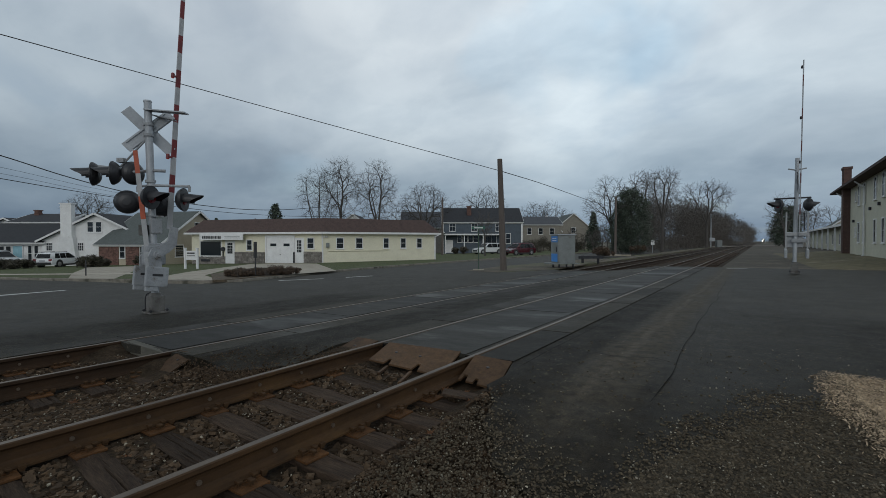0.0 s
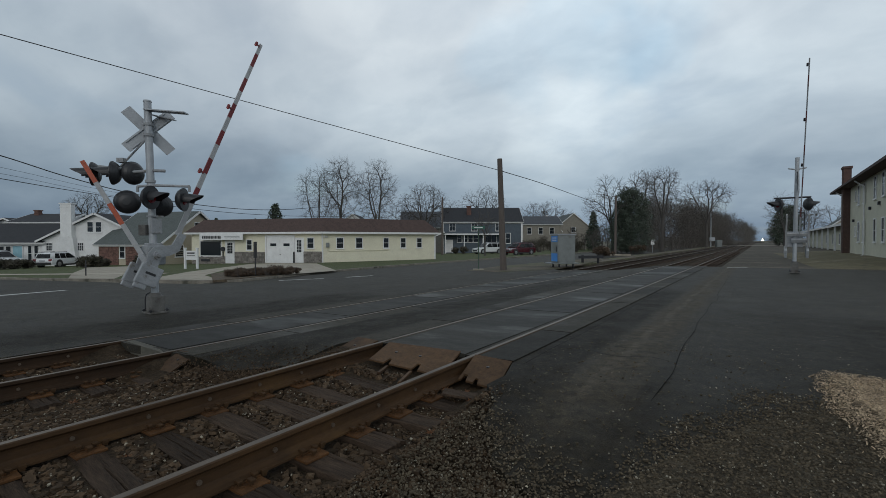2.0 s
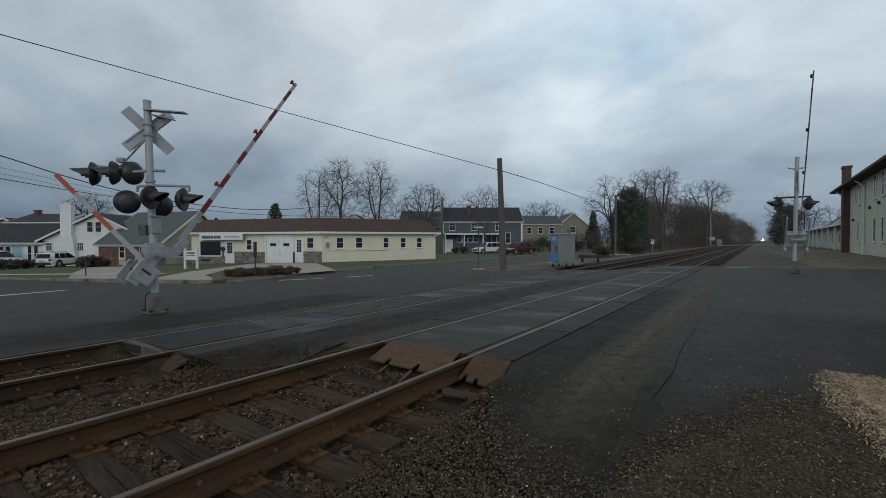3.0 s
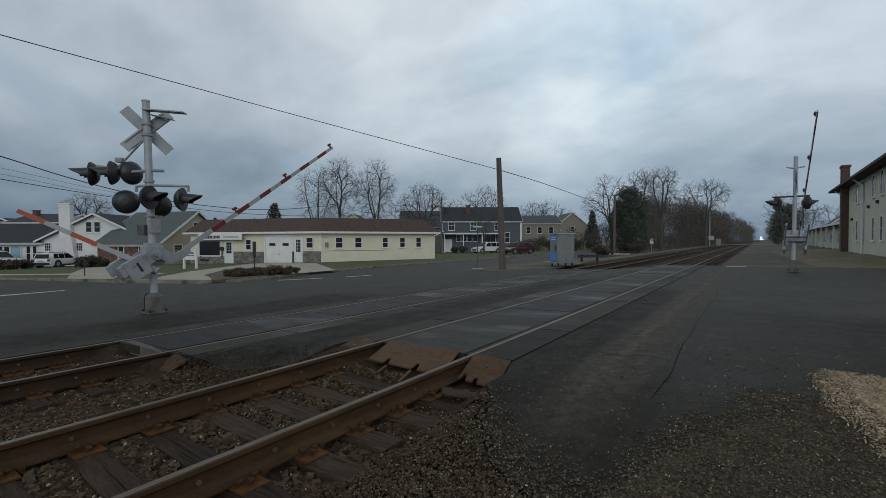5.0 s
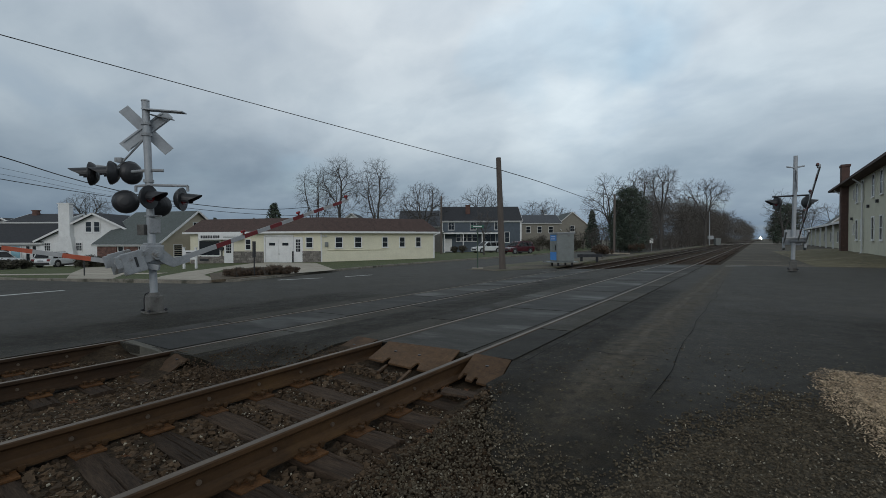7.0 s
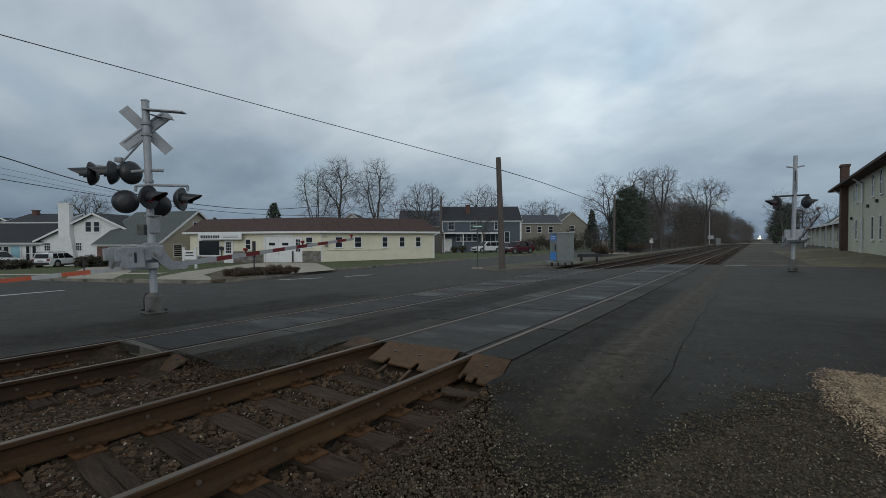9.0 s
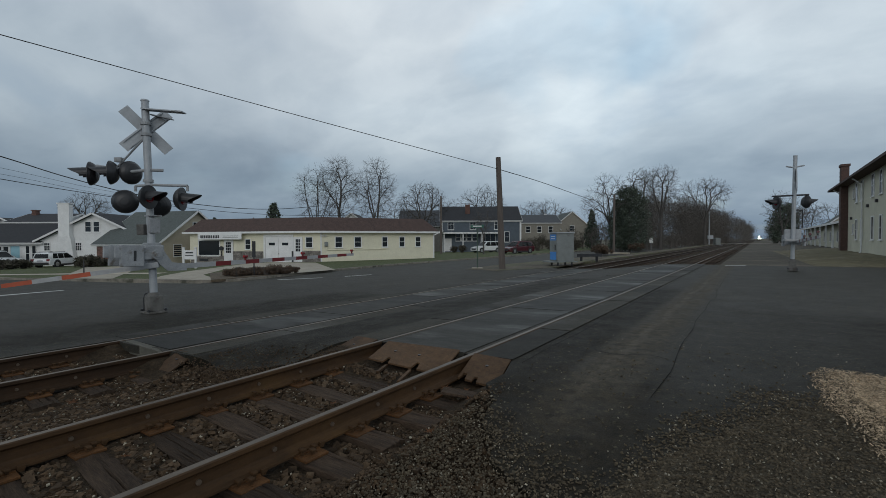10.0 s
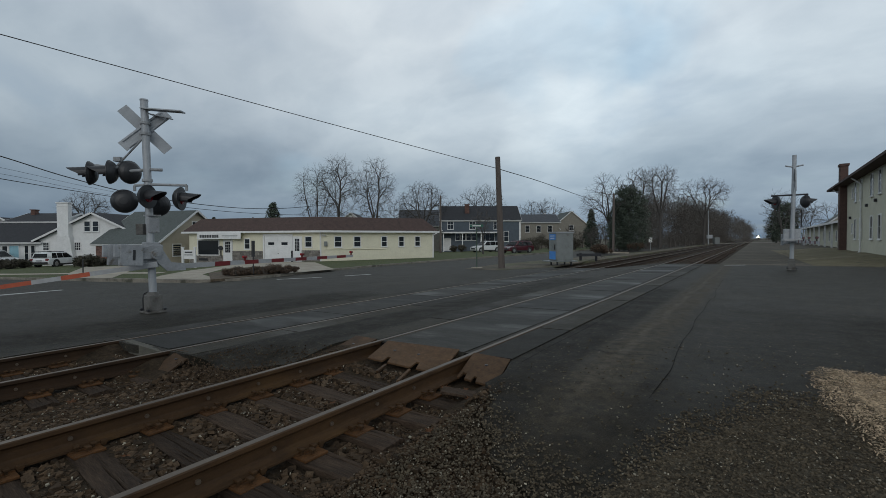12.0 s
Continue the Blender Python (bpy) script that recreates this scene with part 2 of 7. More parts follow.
RAIL = surf("rusty_rail", (0.069, 0.0345, 0.0125), (0.04, 0.0205, 0.0078), 0.7, 5, 55, 0.4, 0.003, stain=(0.08056, 0.04193, 0.01373), stretch=(1, 0.5, 1), spec=0.35)
HEAD = surf("worn_railhead", (0.19, 0.15, 0.115), (0.085, 0.06, 0.04), 0.48, 3, 60, 0.15, 0.001, metal=0.4, stretch=(1, 0.15, 1))
PLATE = surf("rusty_tie_plate", (0.118, 0.052, 0.0165), (0.066, 0.03, 0.0105), 0.8, 14, 80, 0.4, 0.004, vary=0.2, spec=0.3)
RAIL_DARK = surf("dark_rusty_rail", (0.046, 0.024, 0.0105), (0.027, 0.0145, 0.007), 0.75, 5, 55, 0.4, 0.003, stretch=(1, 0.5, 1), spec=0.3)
RAMP = surf("rusty_steel_ramp", (0.088, 0.049, 0.0235), (0.06, 0.033, 0.0155), 0.75, 4, 70, 0.35, 0.003, stain=(0.115, 0.058, 0.022), stain_scale=3, vary=0.25, spec=0.3)
GREYTIMBER = surf("grey_timber", (0.12, 0.112, 0.09), (0.075, 0.07, 0.056), 0.9, 6, 50, 0.6, 0.008, stretch=(0.3, 3, 1))
TIE = surf("weathered_tie", (0.07, 0.048, 0.033), (0.033, 0.0225, 0.016), 0.92, 9, 50, 0.8, 0.012, stretch=(0.25, 3.0, 1), vary=0.3, spec=0.2)
GRASS = surf("winter_lawn", (0.088, 0.108, 0.033), (0.066, 0.078, 0.028), 0.95, 1.6, 60, 0.9, 0.04, stain=(0.12, 0.117, 0.0575), stain_at=0.62, vary=0.25)
DIRT = surf("dead_grass_dirt", (0.12, 0.0986, 0.0715), (0.051, 0.0435, 0.0308), 0.95, 0.55, 30, 0.9, 0.04, stain=(0.085, 0.088, 0.042), stain_at=0.48, stain_scale=0.2, vary=0.3)
CONCRETE = surf("concrete", (0.42, 0.375, 0.3), (0.32, 0.285, 0.23), 0.88, 1.5, 50, 0.3, 0.004, stain=(0.29, 0.255, 0.2), stain_at=0.52, vary=0.1)
WHITE_LINE = surf("worn_road_paint", (0.55, 0.55, 0.53), (0.42, 0.42, 0.40), 0.7, 5, 60, 0.3, 0.002, stain=(0.12, 0.12, 0.115), stain_at=0.6, stain_scale=4)
CASTBASE = surf("dirty_cast_base", (0.15, 0.145, 0.135), (0.09, 0.086, 0.08), 0.75, 5, 50, 0.3, 0.003, stain=(0.06, 0.052, 0.043), stain_at=0.52, stain_scale=4)
ALU = surf("weathered_aluminium", (0.42, 0.44, 0.46), (0.34, 0.36, 0.38), 0.55, 4, 50, 0.15, 0.002, metal=0.25, vary=0.045)
GREYPAINT = surf("grey_painted_steel", (0.36, 0.375, 0.39), (0.27, 0.282, 0.293), 0.52, 3, 60, 0.15, 0.002, stain=(0.17, 0.155, 0.135), stain_at=0.58, stain_scale=5, vary=0.1)
BLACK = surf("black_signal_paint", (0.022, 0.023, 0.026), (0.032, 0.032, 0.035), 0.45, 5, 60, 0.15, 0.002, vary=0.045)
REDSTRIPE = surf("red_reflective", (0.1782, 0.0168, 0.0196), (0.135, 0.014, 0.0168), 0.5, 5, 50, 0.1, 0.001, vary=0.045)
ORANGE = surf("orange_reflective", (0.4464, 0.084, 0.0325), (0.36, 0.07, 0.02925), 0.5, 5, 50, 0.1, 0.001, vary=0.045)
WHITESTRIPE = surf("white_reflective", (0.3968, 0.4032, 0.4096), (0.3328, 0.3392, 0.3456), 0.5, 5, 50, 0.1, 0.001, vary=0.045)
WHITE = surf("white_paint", (0.78, 0.78, 0.77), (0.68, 0.68, 0.67), 0.55, 2, 40, 0.1, 0.002, stain=(0.55, 0.55, 0.53), stain_at=0.66, vary=0.045)
CREAM = surf("cream_siding", (0.776, 0.74, 0.5763), (0.7081, 0.67, 0.5187), 0.7, 1.5, 40, 0.15, 0.003, vary=0.045)
BROWNROOF = surf("brown_shingle", (0.0756, 0.04896, 0.0418), (0.054, 0.036, 0.03192), 0.9, 3, 30, 0.6, 0.01, vary=0.22)
DARKROOF = surf("charcoal_shingle", (0.035, 0.037, 0.042), (0.025, 0.026, 0.03), 0.92, 3, 30, 0.6, 0.01, vary=0.22)
GREENROOF = surf("grey_green_shingle", (0.105, 0.12, 0.115), (0.08, 0.092, 0.088), 0.92, 3, 30, 0.6, 0.01, vary=0.2)
BEIGE = surf("beige_siding", (0.5, 0.44, 0.335), (0.45, 0.395, 0.3), 0.7, 2, 40, 0.15, 0.003, vary=0.045)
TAN = surf("tan_siding", (0.26, 0.24, 0.2), (0.2, 0.185, 0.155), 0.75, 2, 40, 0.2, 0.003, vary=0.08)
SAGE = surf("pale_sage_stucco", (0.56, 0.55, 0.44), (0.49, 0.48, 0.385), 0.85, 1.2, 40, 0.25, 0.004, vary=0.045)
BLUEGREY = surf("blue_grey_siding", (0.082, 0.105, 0.128), (0.064, 0.083, 0.104), 0.7, 2, 40, 0.15, 0.003, vary=0.045)
DARKBRICK = surf("dark_brick", (0.105, 0.062, 0.05), (0.075, 0.046, 0.04), 0.9, 4, 40, 0.4, 0.006, vary=0.2)
BRICK = surf("brick", (0.19, 0.105, 0.082), (0.12, 0.066, 0.055), 0.9, 4, 40, 0.4, 0.006, vary=0.3)
FIELDSTONE = surf("fieldstone", (0.25, 0.23, 0.205), (0.16, 0.145, 0.13), 0.9, 2, 40, 0.5, 0.01, vary=0.3)
BARK = surf("bare_bark", (0.10, 0.092, 0.085), (0.07, 0.064, 0.058), 0.95, 3, 30, 0.5, 0.01)
DARKBARK = surf("dark_bark", (0.125, 0.112, 0.1), (0.09, 0.08, 0.072), 0.95, 3, 30, 0.5, 0.01)
POLEWOOD = surf("weathered_pole", (0.135, 0.112, 0.098), (0.09, 0.075, 0.066), 0.92, 3, 50, 0.6, 0.008, stretch=(6, 6, 0.4))
NEEDLE = surf("evergreen", (0.082, 0.104, 0.076), (0.056, 0.072, 0.054), 0.9, 2, 20, 0.4, 0.02, isle=True, island=0.45)
BRUSH = surf("winter_brush", (0.125, 0.108, 0.092), (0.085, 0.076, 0.066), 0.95, 2, 20, 0.3, 0.01, isle=True, island=0.22)
HEDGE = surf("brown_hedge", (0.12, 0.082, 0.055), (0.075, 0.052, 0.036), 0.95, 2, 20, 0.3, 0.01, isle=True, island=0.5)
SHRUB = surf("dark_shrub", (0.055, 0.055, 0.038), (0.075, 0.062, 0.045), 0.95, 2, 20, 0.3, 0.01, isle=True, island=0.45)
CHIPS = surf("wood_chips", (0.48, 0.365, 0.24), (0.23, 0.17, 0.11), 0.95, 12, 50, 0.6, 0.01, isle=True, island=0.6)
# near-black for open seams and gaps: their shade put into the colour
DARKGAP = surf("dark_gap", (0.006, 0.006, 0.006), (0.009, 0.009, 0.009), 0.8, 5, 40, 0.2, 0.003, spec=0.05)
GRAVEL = surf("loose_gravel", (0.075, 0.062, 0.043), (0.042, 0.035, 0.025), 0.95, 5, 60, 1.0, 0.03, vary=0.5, spec=0.2)
SOIL = surf("planting_soil", (0.14, 0.105, 0.068), (0.09, 0.07, 0.046), 0.95, 2, 30, 0.8, 0.03, vary=0.3)
GREYSIDING = surf("grey_siding", (0.20, 0.19, 0.17), (0.15, 0.143, 0.13), 0.75, 2, 40, 0.2, 0.003, vary=0.08)
SLATE = surf("slate_shingle", (0.075, 0.08, 0.09), (0.055, 0.06, 0.068), 0.92, 3, 30, 0.6, 0.01, vary=0.2)
LANE = surf("gravel_lane", (0.08213, 0.06873, 0.04884), (0.05265, 0.04448, 0.03226), 0.95, 0.7, 40, 0.9, 0.03, stain=(0.12, 0.1, 0.075), stain_at=0.53, stain_scale=0.28, vary=0.35)
LOTGRASS = surf("thin_winter_grass", (0.15, 0.128, 0.068), (0.105, 0.09, 0.05), 0.95, 0.8, 40, 0.9, 0.04, stain=(0.24, 0.195, 0.125), stain_at=0.53, stain_scale=0.33, vary=0.35)
KERBSTONE = surf("weathered_kerb", (0.25, 0.225, 0.185), (0.17, 0.155, 0.128), 0.9, 1.5, 50, 0.4, 0.006, stain=(0.07, 0.068, 0.05), stain_at=0.55, vary=0.2)
GLASS = glassy("dark_window_glass")
CAR_GLASS = glassy("car_glass", (0.015, 0.018, 0.02))
CARWHITE = surf("white_car_paint", (0.72, 0.73, 0.73), (0.68, 0.69, 0.69), 0.25, 2, 20, 0.0, 0.001, vary=0.03)
CARRED = surf("maroon_car_paint", (0.08, 0.014, 0.021), (0.07, 0.0126, 0.0182), 0.25, 2, 20, 0.0, 0.001, vary=0.05)
CARDARK = surf("dark_car_paint", (0.03, 0.032, 0.036), (0.026, 0.028, 0.032), 0.25, 2, 20, 0.0, 0.001, vary=0.05)
RUBBER = surf("tyre_rubber", (0.02, 0.02, 0.02), (0.026, 0.026, 0.026), 0.85, 6, 40, 0.2, 0.003)
RIM = surf("alloy_rim", (0.45, 0.46, 0.47), (0.36, 0.37, 0.38), 0.35, 6, 40, 0.05, 0.001, metal=0.8, vary=0.045)
CABINET = surf("galvanised_cabinet", (0.235, 0.255, 0.25), (0.19, 0.205, 0.2), 0.55, 3, 50, 0.1, 0.002, metal=0.2, stain=(0.15, 0.15, 0.13), stain_at=0.6, stain_scale=3, vary=0.08)
BLUEDOOR = surf("pale_blue_paint", (0.30, 0.52, 0.60), (0.26, 0.47, 0.55), 0.5, 2, 40, 0.05, 0.001, vary=0.045)
BLUESTICK = surf("blue_sticker", (0.06, 0.25, 0.62), (0.05, 0.21, 0.55), 0.45, 5, 30, 0.05, 0.001, vary=0.045)
WIRE = surf("black_cable", (0.015, 0.015, 0.017), (0.02, 0.02, 0.022), 0.6, 5, 30, 0, 0.001)
REDLENS = glow("red_lens", (1.0, 0.03, 0.05), 0.008, (0.10, 0.006, 0.01))
REDLAMP = glow("red_arm_lamp", (1.0, 0.05, 0.06), 0.05, (0.28, 0.02, 0.02))
HEADLAMP = glow("headlamp", (1.0, 0.93, 0.82), 60.0, (0.9, 0.9, 0.85))


# ---- mesh helpers ----
def box(bm, c, s, m=None, bevel=0.0):
    """A box at centre c with sizes s, through the matrix m."""
    mm = (m or Matrix()) @ Matrix.Translation(c) @ Matrix.Diagonal((*s, 1))
    g = bmesh.ops.create_cube(bm, size=1.0, matrix=mm)
    if bevel:
        es = list({e for v in g["verts"] for e in v.link_edges})
        bmesh.ops.bevel(bm, geom=es, offset=bevel, segments=2, affect="EDGES", profile=0.6)
    return bm


def tube(bm, p, q, r0, r1=None, n=12, caps=True):
    """A tapered tube from p to q."""
    p, q = Vector(p), Vector(q)
    r1 = r0 if r1 is None else r1
    d = q - p
    if d.length < 1e-6:
        return bm
    m = Matrix.Translation((p + q) / 2) @ d.to_track_quat("Z", "Y").to_matrix().to_4x4()
    bmesh.ops.create_cone(bm, cap_ends=caps, segments=n, radius1=r0, radius2=r1, depth=d.length, matrix=m)
    return bm


def prism(bm, outline, m, thick):
    """Extrude a 2D outline (x, z) by thick along local y, centred, through m."""
    lo = [bm.verts.new(m @ Vector((x, -thick / 2, z))) for x, z in outline]
    hi = [bm.verts.new(m @ Vector((x, thick / 2, z))) for x, z in outline]
    n = len(outline)
    bm.faces.new(lo)
    bm.faces.new(hi[::-1])
    for i in range(n):
        bm.faces.new((lo[i], hi[i], hi[(i + 1) % n], lo[(i + 1) % n]))
    bmesh.ops.recalc_face_normals(bm, faces=bm.faces[:])
    return bm


def link(name, bm, material, smooth=False):
    me = bpy.data.meshes.new(name)
    bm.to_mesh(me)
    bm.free()
    if material:
        me.materials.append(material)
    if smooth:
        for p in me.polygons:
            p.use_smooth = True
    return new(name, me)


def part(name, bm, material, parent, label="", smooth=False):
    """One mesh object under a thing or under a part, in the parent's space."""
    ob = link(name, bm, material, smooth)
    ob.parent = parent
    if label:
        ob["label"] = label
    return ob


def thing(name, m, label, category, group="", kind=""):
    ob = new(name)
    ob.matrix_world = m
    return tagged(ob, label, category, group, kind)


def B():
    return bmesh.new()


# ---- ground ----
PROFILE = ((-300, -1.6), (-80, -1.25), (-60, -1.3), (-44, -0.92), (-31, -0.62), (-20, -0.42), (-11.2, -0.27), (-8.4, -0.212), (-6.4, -0.176),
           (-4.5, -0.042), (-2.6, -0.006), (1.0, 0.03), (60, 0.1), (300, 0.2))


def lie(x):
    """The height of the made ground across the track."""
    for (a, p), (b, q) in zip(PROFILE, PROFILE[1:]):
        if a <= x <= b:
            return p + (q - p) * (x - a) / (b - a)
    return PROFILE[0][1] if x < 0 else PROFILE[-1][1]


def lot(a, b):
    """From the axes of the lots and streets, which lie at 35 degrees to the track."""
    c, s = math.cos(radians(THETA)), math.sin(radians(THETA))
    return Vector((a * c - b * s, a * s + b * c))


def lot3(a, b, z=None, rz=0.0):
    p = lot(a, b)
    return pose(p.x, p.y, lie(p.x) if z is None else z, 0, 0, THETA + rz)


def drape(name, outline, off, material, step=2.0, rough=0.0, skirt=0.0, height=None, fine_x=(), fine_y=()):
    """A sheet over the ground inside an outline (x, y), cut to a grid and lifted by off."""
    bm = B()
    f = bm.faces.new([bm.verts.new((x, y, 0)) for x, y in outline])
    if f.normal.z < 0 or f.calc_area() < 0:
        f.normal_flip()
    bm.normal_update()
    if bm.faces[:][0].normal.z < 0:
        bmesh.ops.reverse_faces(bm, faces=bm.faces[:])
    xs = [x for x, y in outline]
    ys = [y for x, y in outline]
    cuts = [x for x, h in PROFILE] + list(fine_x)
    x = math.floor(min(xs) / step) * step
    while x < max(xs):
        cuts.append(x)
        x += step
    for x in cuts:
        if min(xs) < x < max(xs):
            bmesh.ops.bisect_plane(bm, geom=bm.verts[:] + bm.edges[:] + bm.faces[:], plane_co=(x, 0, 0), plane_no=(1, 0, 0), dist=1e-4)
    y = math.floor(min(ys) / step) * step
    while y < max(ys):
        if y > min(ys):
            bmesh.ops.bisect_plane(bm, geom=bm.verts[:] + bm.edges[:] + bm.faces[:], plane_co=(0, y, 0), plane_no=(0, 1, 0), dist=1e-4)
        y += step
    for y in fine_y:
        bmesh.ops.bisect_plane(bm, geom=bm.verts[:] + bm.edges[:] + bm.faces[:], plane_co=(0, y, 0), plane_no=(0, 1, 0), dist=1e-4)
    rim = [e for e in bm.edges if e.is_boundary]
    edge = {v for e in rim for v in e.verts}
    for v in bm.verts:
        base = (height or (lambda a, b: lie(a)))(v.co.x, v.co.y)
        v.co.z = base + off + (rough * (noise.noise(Vector((v.co.x * 0.9, v.co.y * 0.9, 3.0)))) if rough and v not in edge else 0)
    if skirt:
        g = bmesh.ops.extrude_edge_only(bm, edges=rim)
        for v in [v for v in g["geom"] if isinstance(v, bmesh.types.BMVert)]:
            v.co.z -= skirt
    return link(name, bm, material, smooth=not skirt)


def bed(x, y=0.0):
    """The ballast bed, below the ties."""
    pts = ((-12, -0.45), (-9.6, -0.45), (-8.9, -0.42), (-5.9, -0.42), (-5.2, -0.33), (-4.7, -0.26), (-2.2, -0.26), (-1.7, -0.28), (0, -0.30), (6, -0.3))
    h = -0.4
    for (a, p), (b, q) in zip(pts, pts[1:]):
        if a <= x <= b:
            h = p + (q - p) * (x - a) / (b - a)
    if y > 0:   # the bed rises to the edge of the asphalt
        at = 2.15 + 1.1 * min(1.0, max(0.0, (x + 5.6) / 1.0))
        k = min(1.0, max(0.0, (y - at) / 0.55))
        if -8.1 < x < -6.75 or -4.3 < x < -2.7:
            k *= 0.35
        if -6.55 < x < -5.85:
            k *= 0.5
        if -2.75 < x < -1.95:
            k *= 0.3
        h += (road_lie(x, y) - 0.04 - h) * k * k * (3 - 2 * k)
    if x > -2.3:
        k = min(1.0, (x + 2.3) / 0.4) if y < 3.4 else min(1.0, max(0.0, (x + 2.25) / 0.2))
        h += (road_lie(x, y) - (0.02 if x < -1.8 else 0.06) - h) * k
    return h


def road_lie(x, y):
    """The asphalt: flush with the rails on the crossing, lower beside the ballast."""
    h = lie(x)
    if x > -2.3:
        k = min(1.0, max(0.0, (4.6 - y) / 3.0))
        h -= 0.24 * k * k * (3 - 2 * k) * min(1.0, (x + 2.3) / 0.5) * (1.0 if x < 1 else max(0.4, 1 - (x - 1) / 8))
    if -6.1 < x < -4.4:   # rounded shoulder between the tracks
        k = min(1.0, max(0.0, (3.85 + 0.45 * min(1.0, max(0.0, x + 5.6)) - y) / 0.9))
        h -= 0.13 * k * k * (3 - 2 * k) * min(1.0, (x + 6.1) / 0.4, (-4.4 - x) / 0.15)
    return h


def bend(y):
    """The line swings to the right far ahead."""
    return 1.815e-5 * max(0.0, y - 79) ** 2


def strip(name, x0, x1, y0, y1, z, material, n=40, lift=None):
    """A long strip along the line that follows its bend."""
    ys = np.concatenate([np.linspace(y0, min(y1, 80), n), np.linspace(90, y1, 30) if y1 > 90 else []])
    xs = np.linspace(x0, x1, 9)
    verts = [(x + bend(y), y, (lift(x) if lift else lie(x)) + z) for y in ys for x in xs]
    faces = [(i * 9 + j, i * 9 + j + 1, (i + 1) * 9 + j + 1, (i + 1) * 9 + j) for i in range(len(ys) - 1) for j in range(8)]
    me = bpy.data.meshes.new(name)
    me.from_pydata(verts, [], faces)
    me.materials.append(material)
    return new(name, me)


ground = drape("ground", ((-1800, -1200), (1800, -1200), (1800, 3000), (-1800, 3000)), -0.5, DIRT, step=150)
tagged(ground, "bare brown winter ground reaching the horizon", "ground", kind="structure")
RAGGED = []
for (ax, ay), (bx, by) in zip(((-8.30, 2.0), (-8.28, 2.85), (-6.0, 2.95), (-5.2, 3.05), (-4.72, 3.42)), ((-8.28, 2.85), (-6.0, 2.95), (-5.2, 3.05), (-4.72, 3.42), (-4.7, 4.56))):
    for i in range(9):
        px, py = ax + (bx - ax) * i / 9, ay + (by - ay) * i / 9
        RAGGED.append((px, py + 0.10 * noise.noise(Vector((px * 3.1, py * 3.1, 0.5)))))
ROAD = ((-8.30, -30), (-8.30, 1.5), *RAGGED, (-4.7, 4.57), (-2.25, 4.57), (-2.1, 4.1), (-2.12, 3.75), (-1.9, 3.5), (-1.82, 3.15), (-1.6, 2.95), (-1.5, 2.7), (-1.2, 2.55), (-1.0, 2.4), (-0.6, 2.35), (-0.1, 1.4), (0.2, -30), (40, -30), (40, 26.9), (10, 27.3),
        (3, 27.0), (-2.0, 27.2), (-4.6, 27.4), (-5.9, 24.2), (-8.7, 23.2), (-10.6, 26), (-11.6, 34), (-12, 60), (-12, 150), (-21, 150), (-21, 14), (-20.3, 11), (-18.6, 9.4), (-22, 8.3), (-33, 6.0),
        (-60, -1.5), (-120, -17), (-120, -30))
road = tagged(drape("road", ROAD, 0.0, ASPHALT, step=1.5, height=road_lie, skirt=0.12, fine_x=[-6.2 + 0.18 * i for i in range(11)] + [-2.3 + 0.27 * i for i in range(24)], fine_y=[1.25 + 0.26 * i for i in range(15)]), "worn dark grey asphalt road crossing the tracks", "road", kind="structure")
ballast = tagged(drape("ballast_bed", ((-9.6, -12), (0.6, -12), (0.6, 5.2), (-9.6, 5.2)), 0.0, BALLAST, step=0.3, rough=0.03, height=bed), "brown crushed stone ballast round the ties", "ballast", kind="structure")
tagged(strip("ballast_bed_far", -10.4, -1.2, 22.0, 760, 0.0, BALLAST, lift=lambda x: max(bed(x), -0.42) + 0.02), "brown ballast of the tracks beyond the road", "ballast", kind="structure")
tagged(drape("verge_track_side", ((-12.2, 24), (-10.0, 22.5), (-10.0, 200), (-12.2, 200)), -0.03, DIRT, step=6, skirt=0.45), "strip of dead grass beside the tracks", "verge", kind="structure")
tagged(drape("dirt_island", ((-13.4, 21.4), (-11.2, 20.8), (-9.4, 23.6), (-9.7, 30), (-11.0, 40), (-12.6, 44), (-13.6, 34), (-14.0, 26)), 0.012, DIRT, step=1.0, rough=0.03, skirt=0.06), "bare dirt round the pole and the cabinet", "verge", kind="structure")
tagged(drape("verge_far_side", ((-1.6, 27.1), (3.5, 27), (12, 27.2), (40, 26.8), (40, 300), (-1.6, 300)), -0.002, LANE, step=6, rough=0.015), "dirt and thin dead grass beside the tracks", "verge", kind="structure")
tagged(drape("building_lawn", ((2.2, 27.6), (9, 28.4), (20, 28.0), (20, 60), (1.2, 60)), 0.004, LOTGRASS, step=1.0, rough=0.06, height=lambda x, y: lie(x) + 0.30 * min(1, max(0, (x - 2.2) / 3.0)) * min(1, max(0, (y - 28.6) / 4))), "thin grass and bare dirt rising to the building", "lawn", kind="structure")
tagged(drape("verge_woods", ((-60, 60), (-21.5, 52), (-21.0, 150), (-12, 150), (-12, 420), (-60, 420)), -0.02, DIRT, step=12), "leaf-strewn ground under the trackside trees", "verge", kind="structure")


# ---- tracks ----
RAIL_HALF = ((0.030, 0.0), (0.036, -0.006), (0.037, -0.032), (0.030, -0.041), (0.013, -0.052), (0.0088, -0.075), (0.0088, -0.130), (0.014, -0.150), (0.040, -0.164), (0.076, -0.173), (0.076, -0.186))
RAIL_OUT = RAIL_HALF + tuple((-x, z) for x, z in RAIL_HALF[::-1])


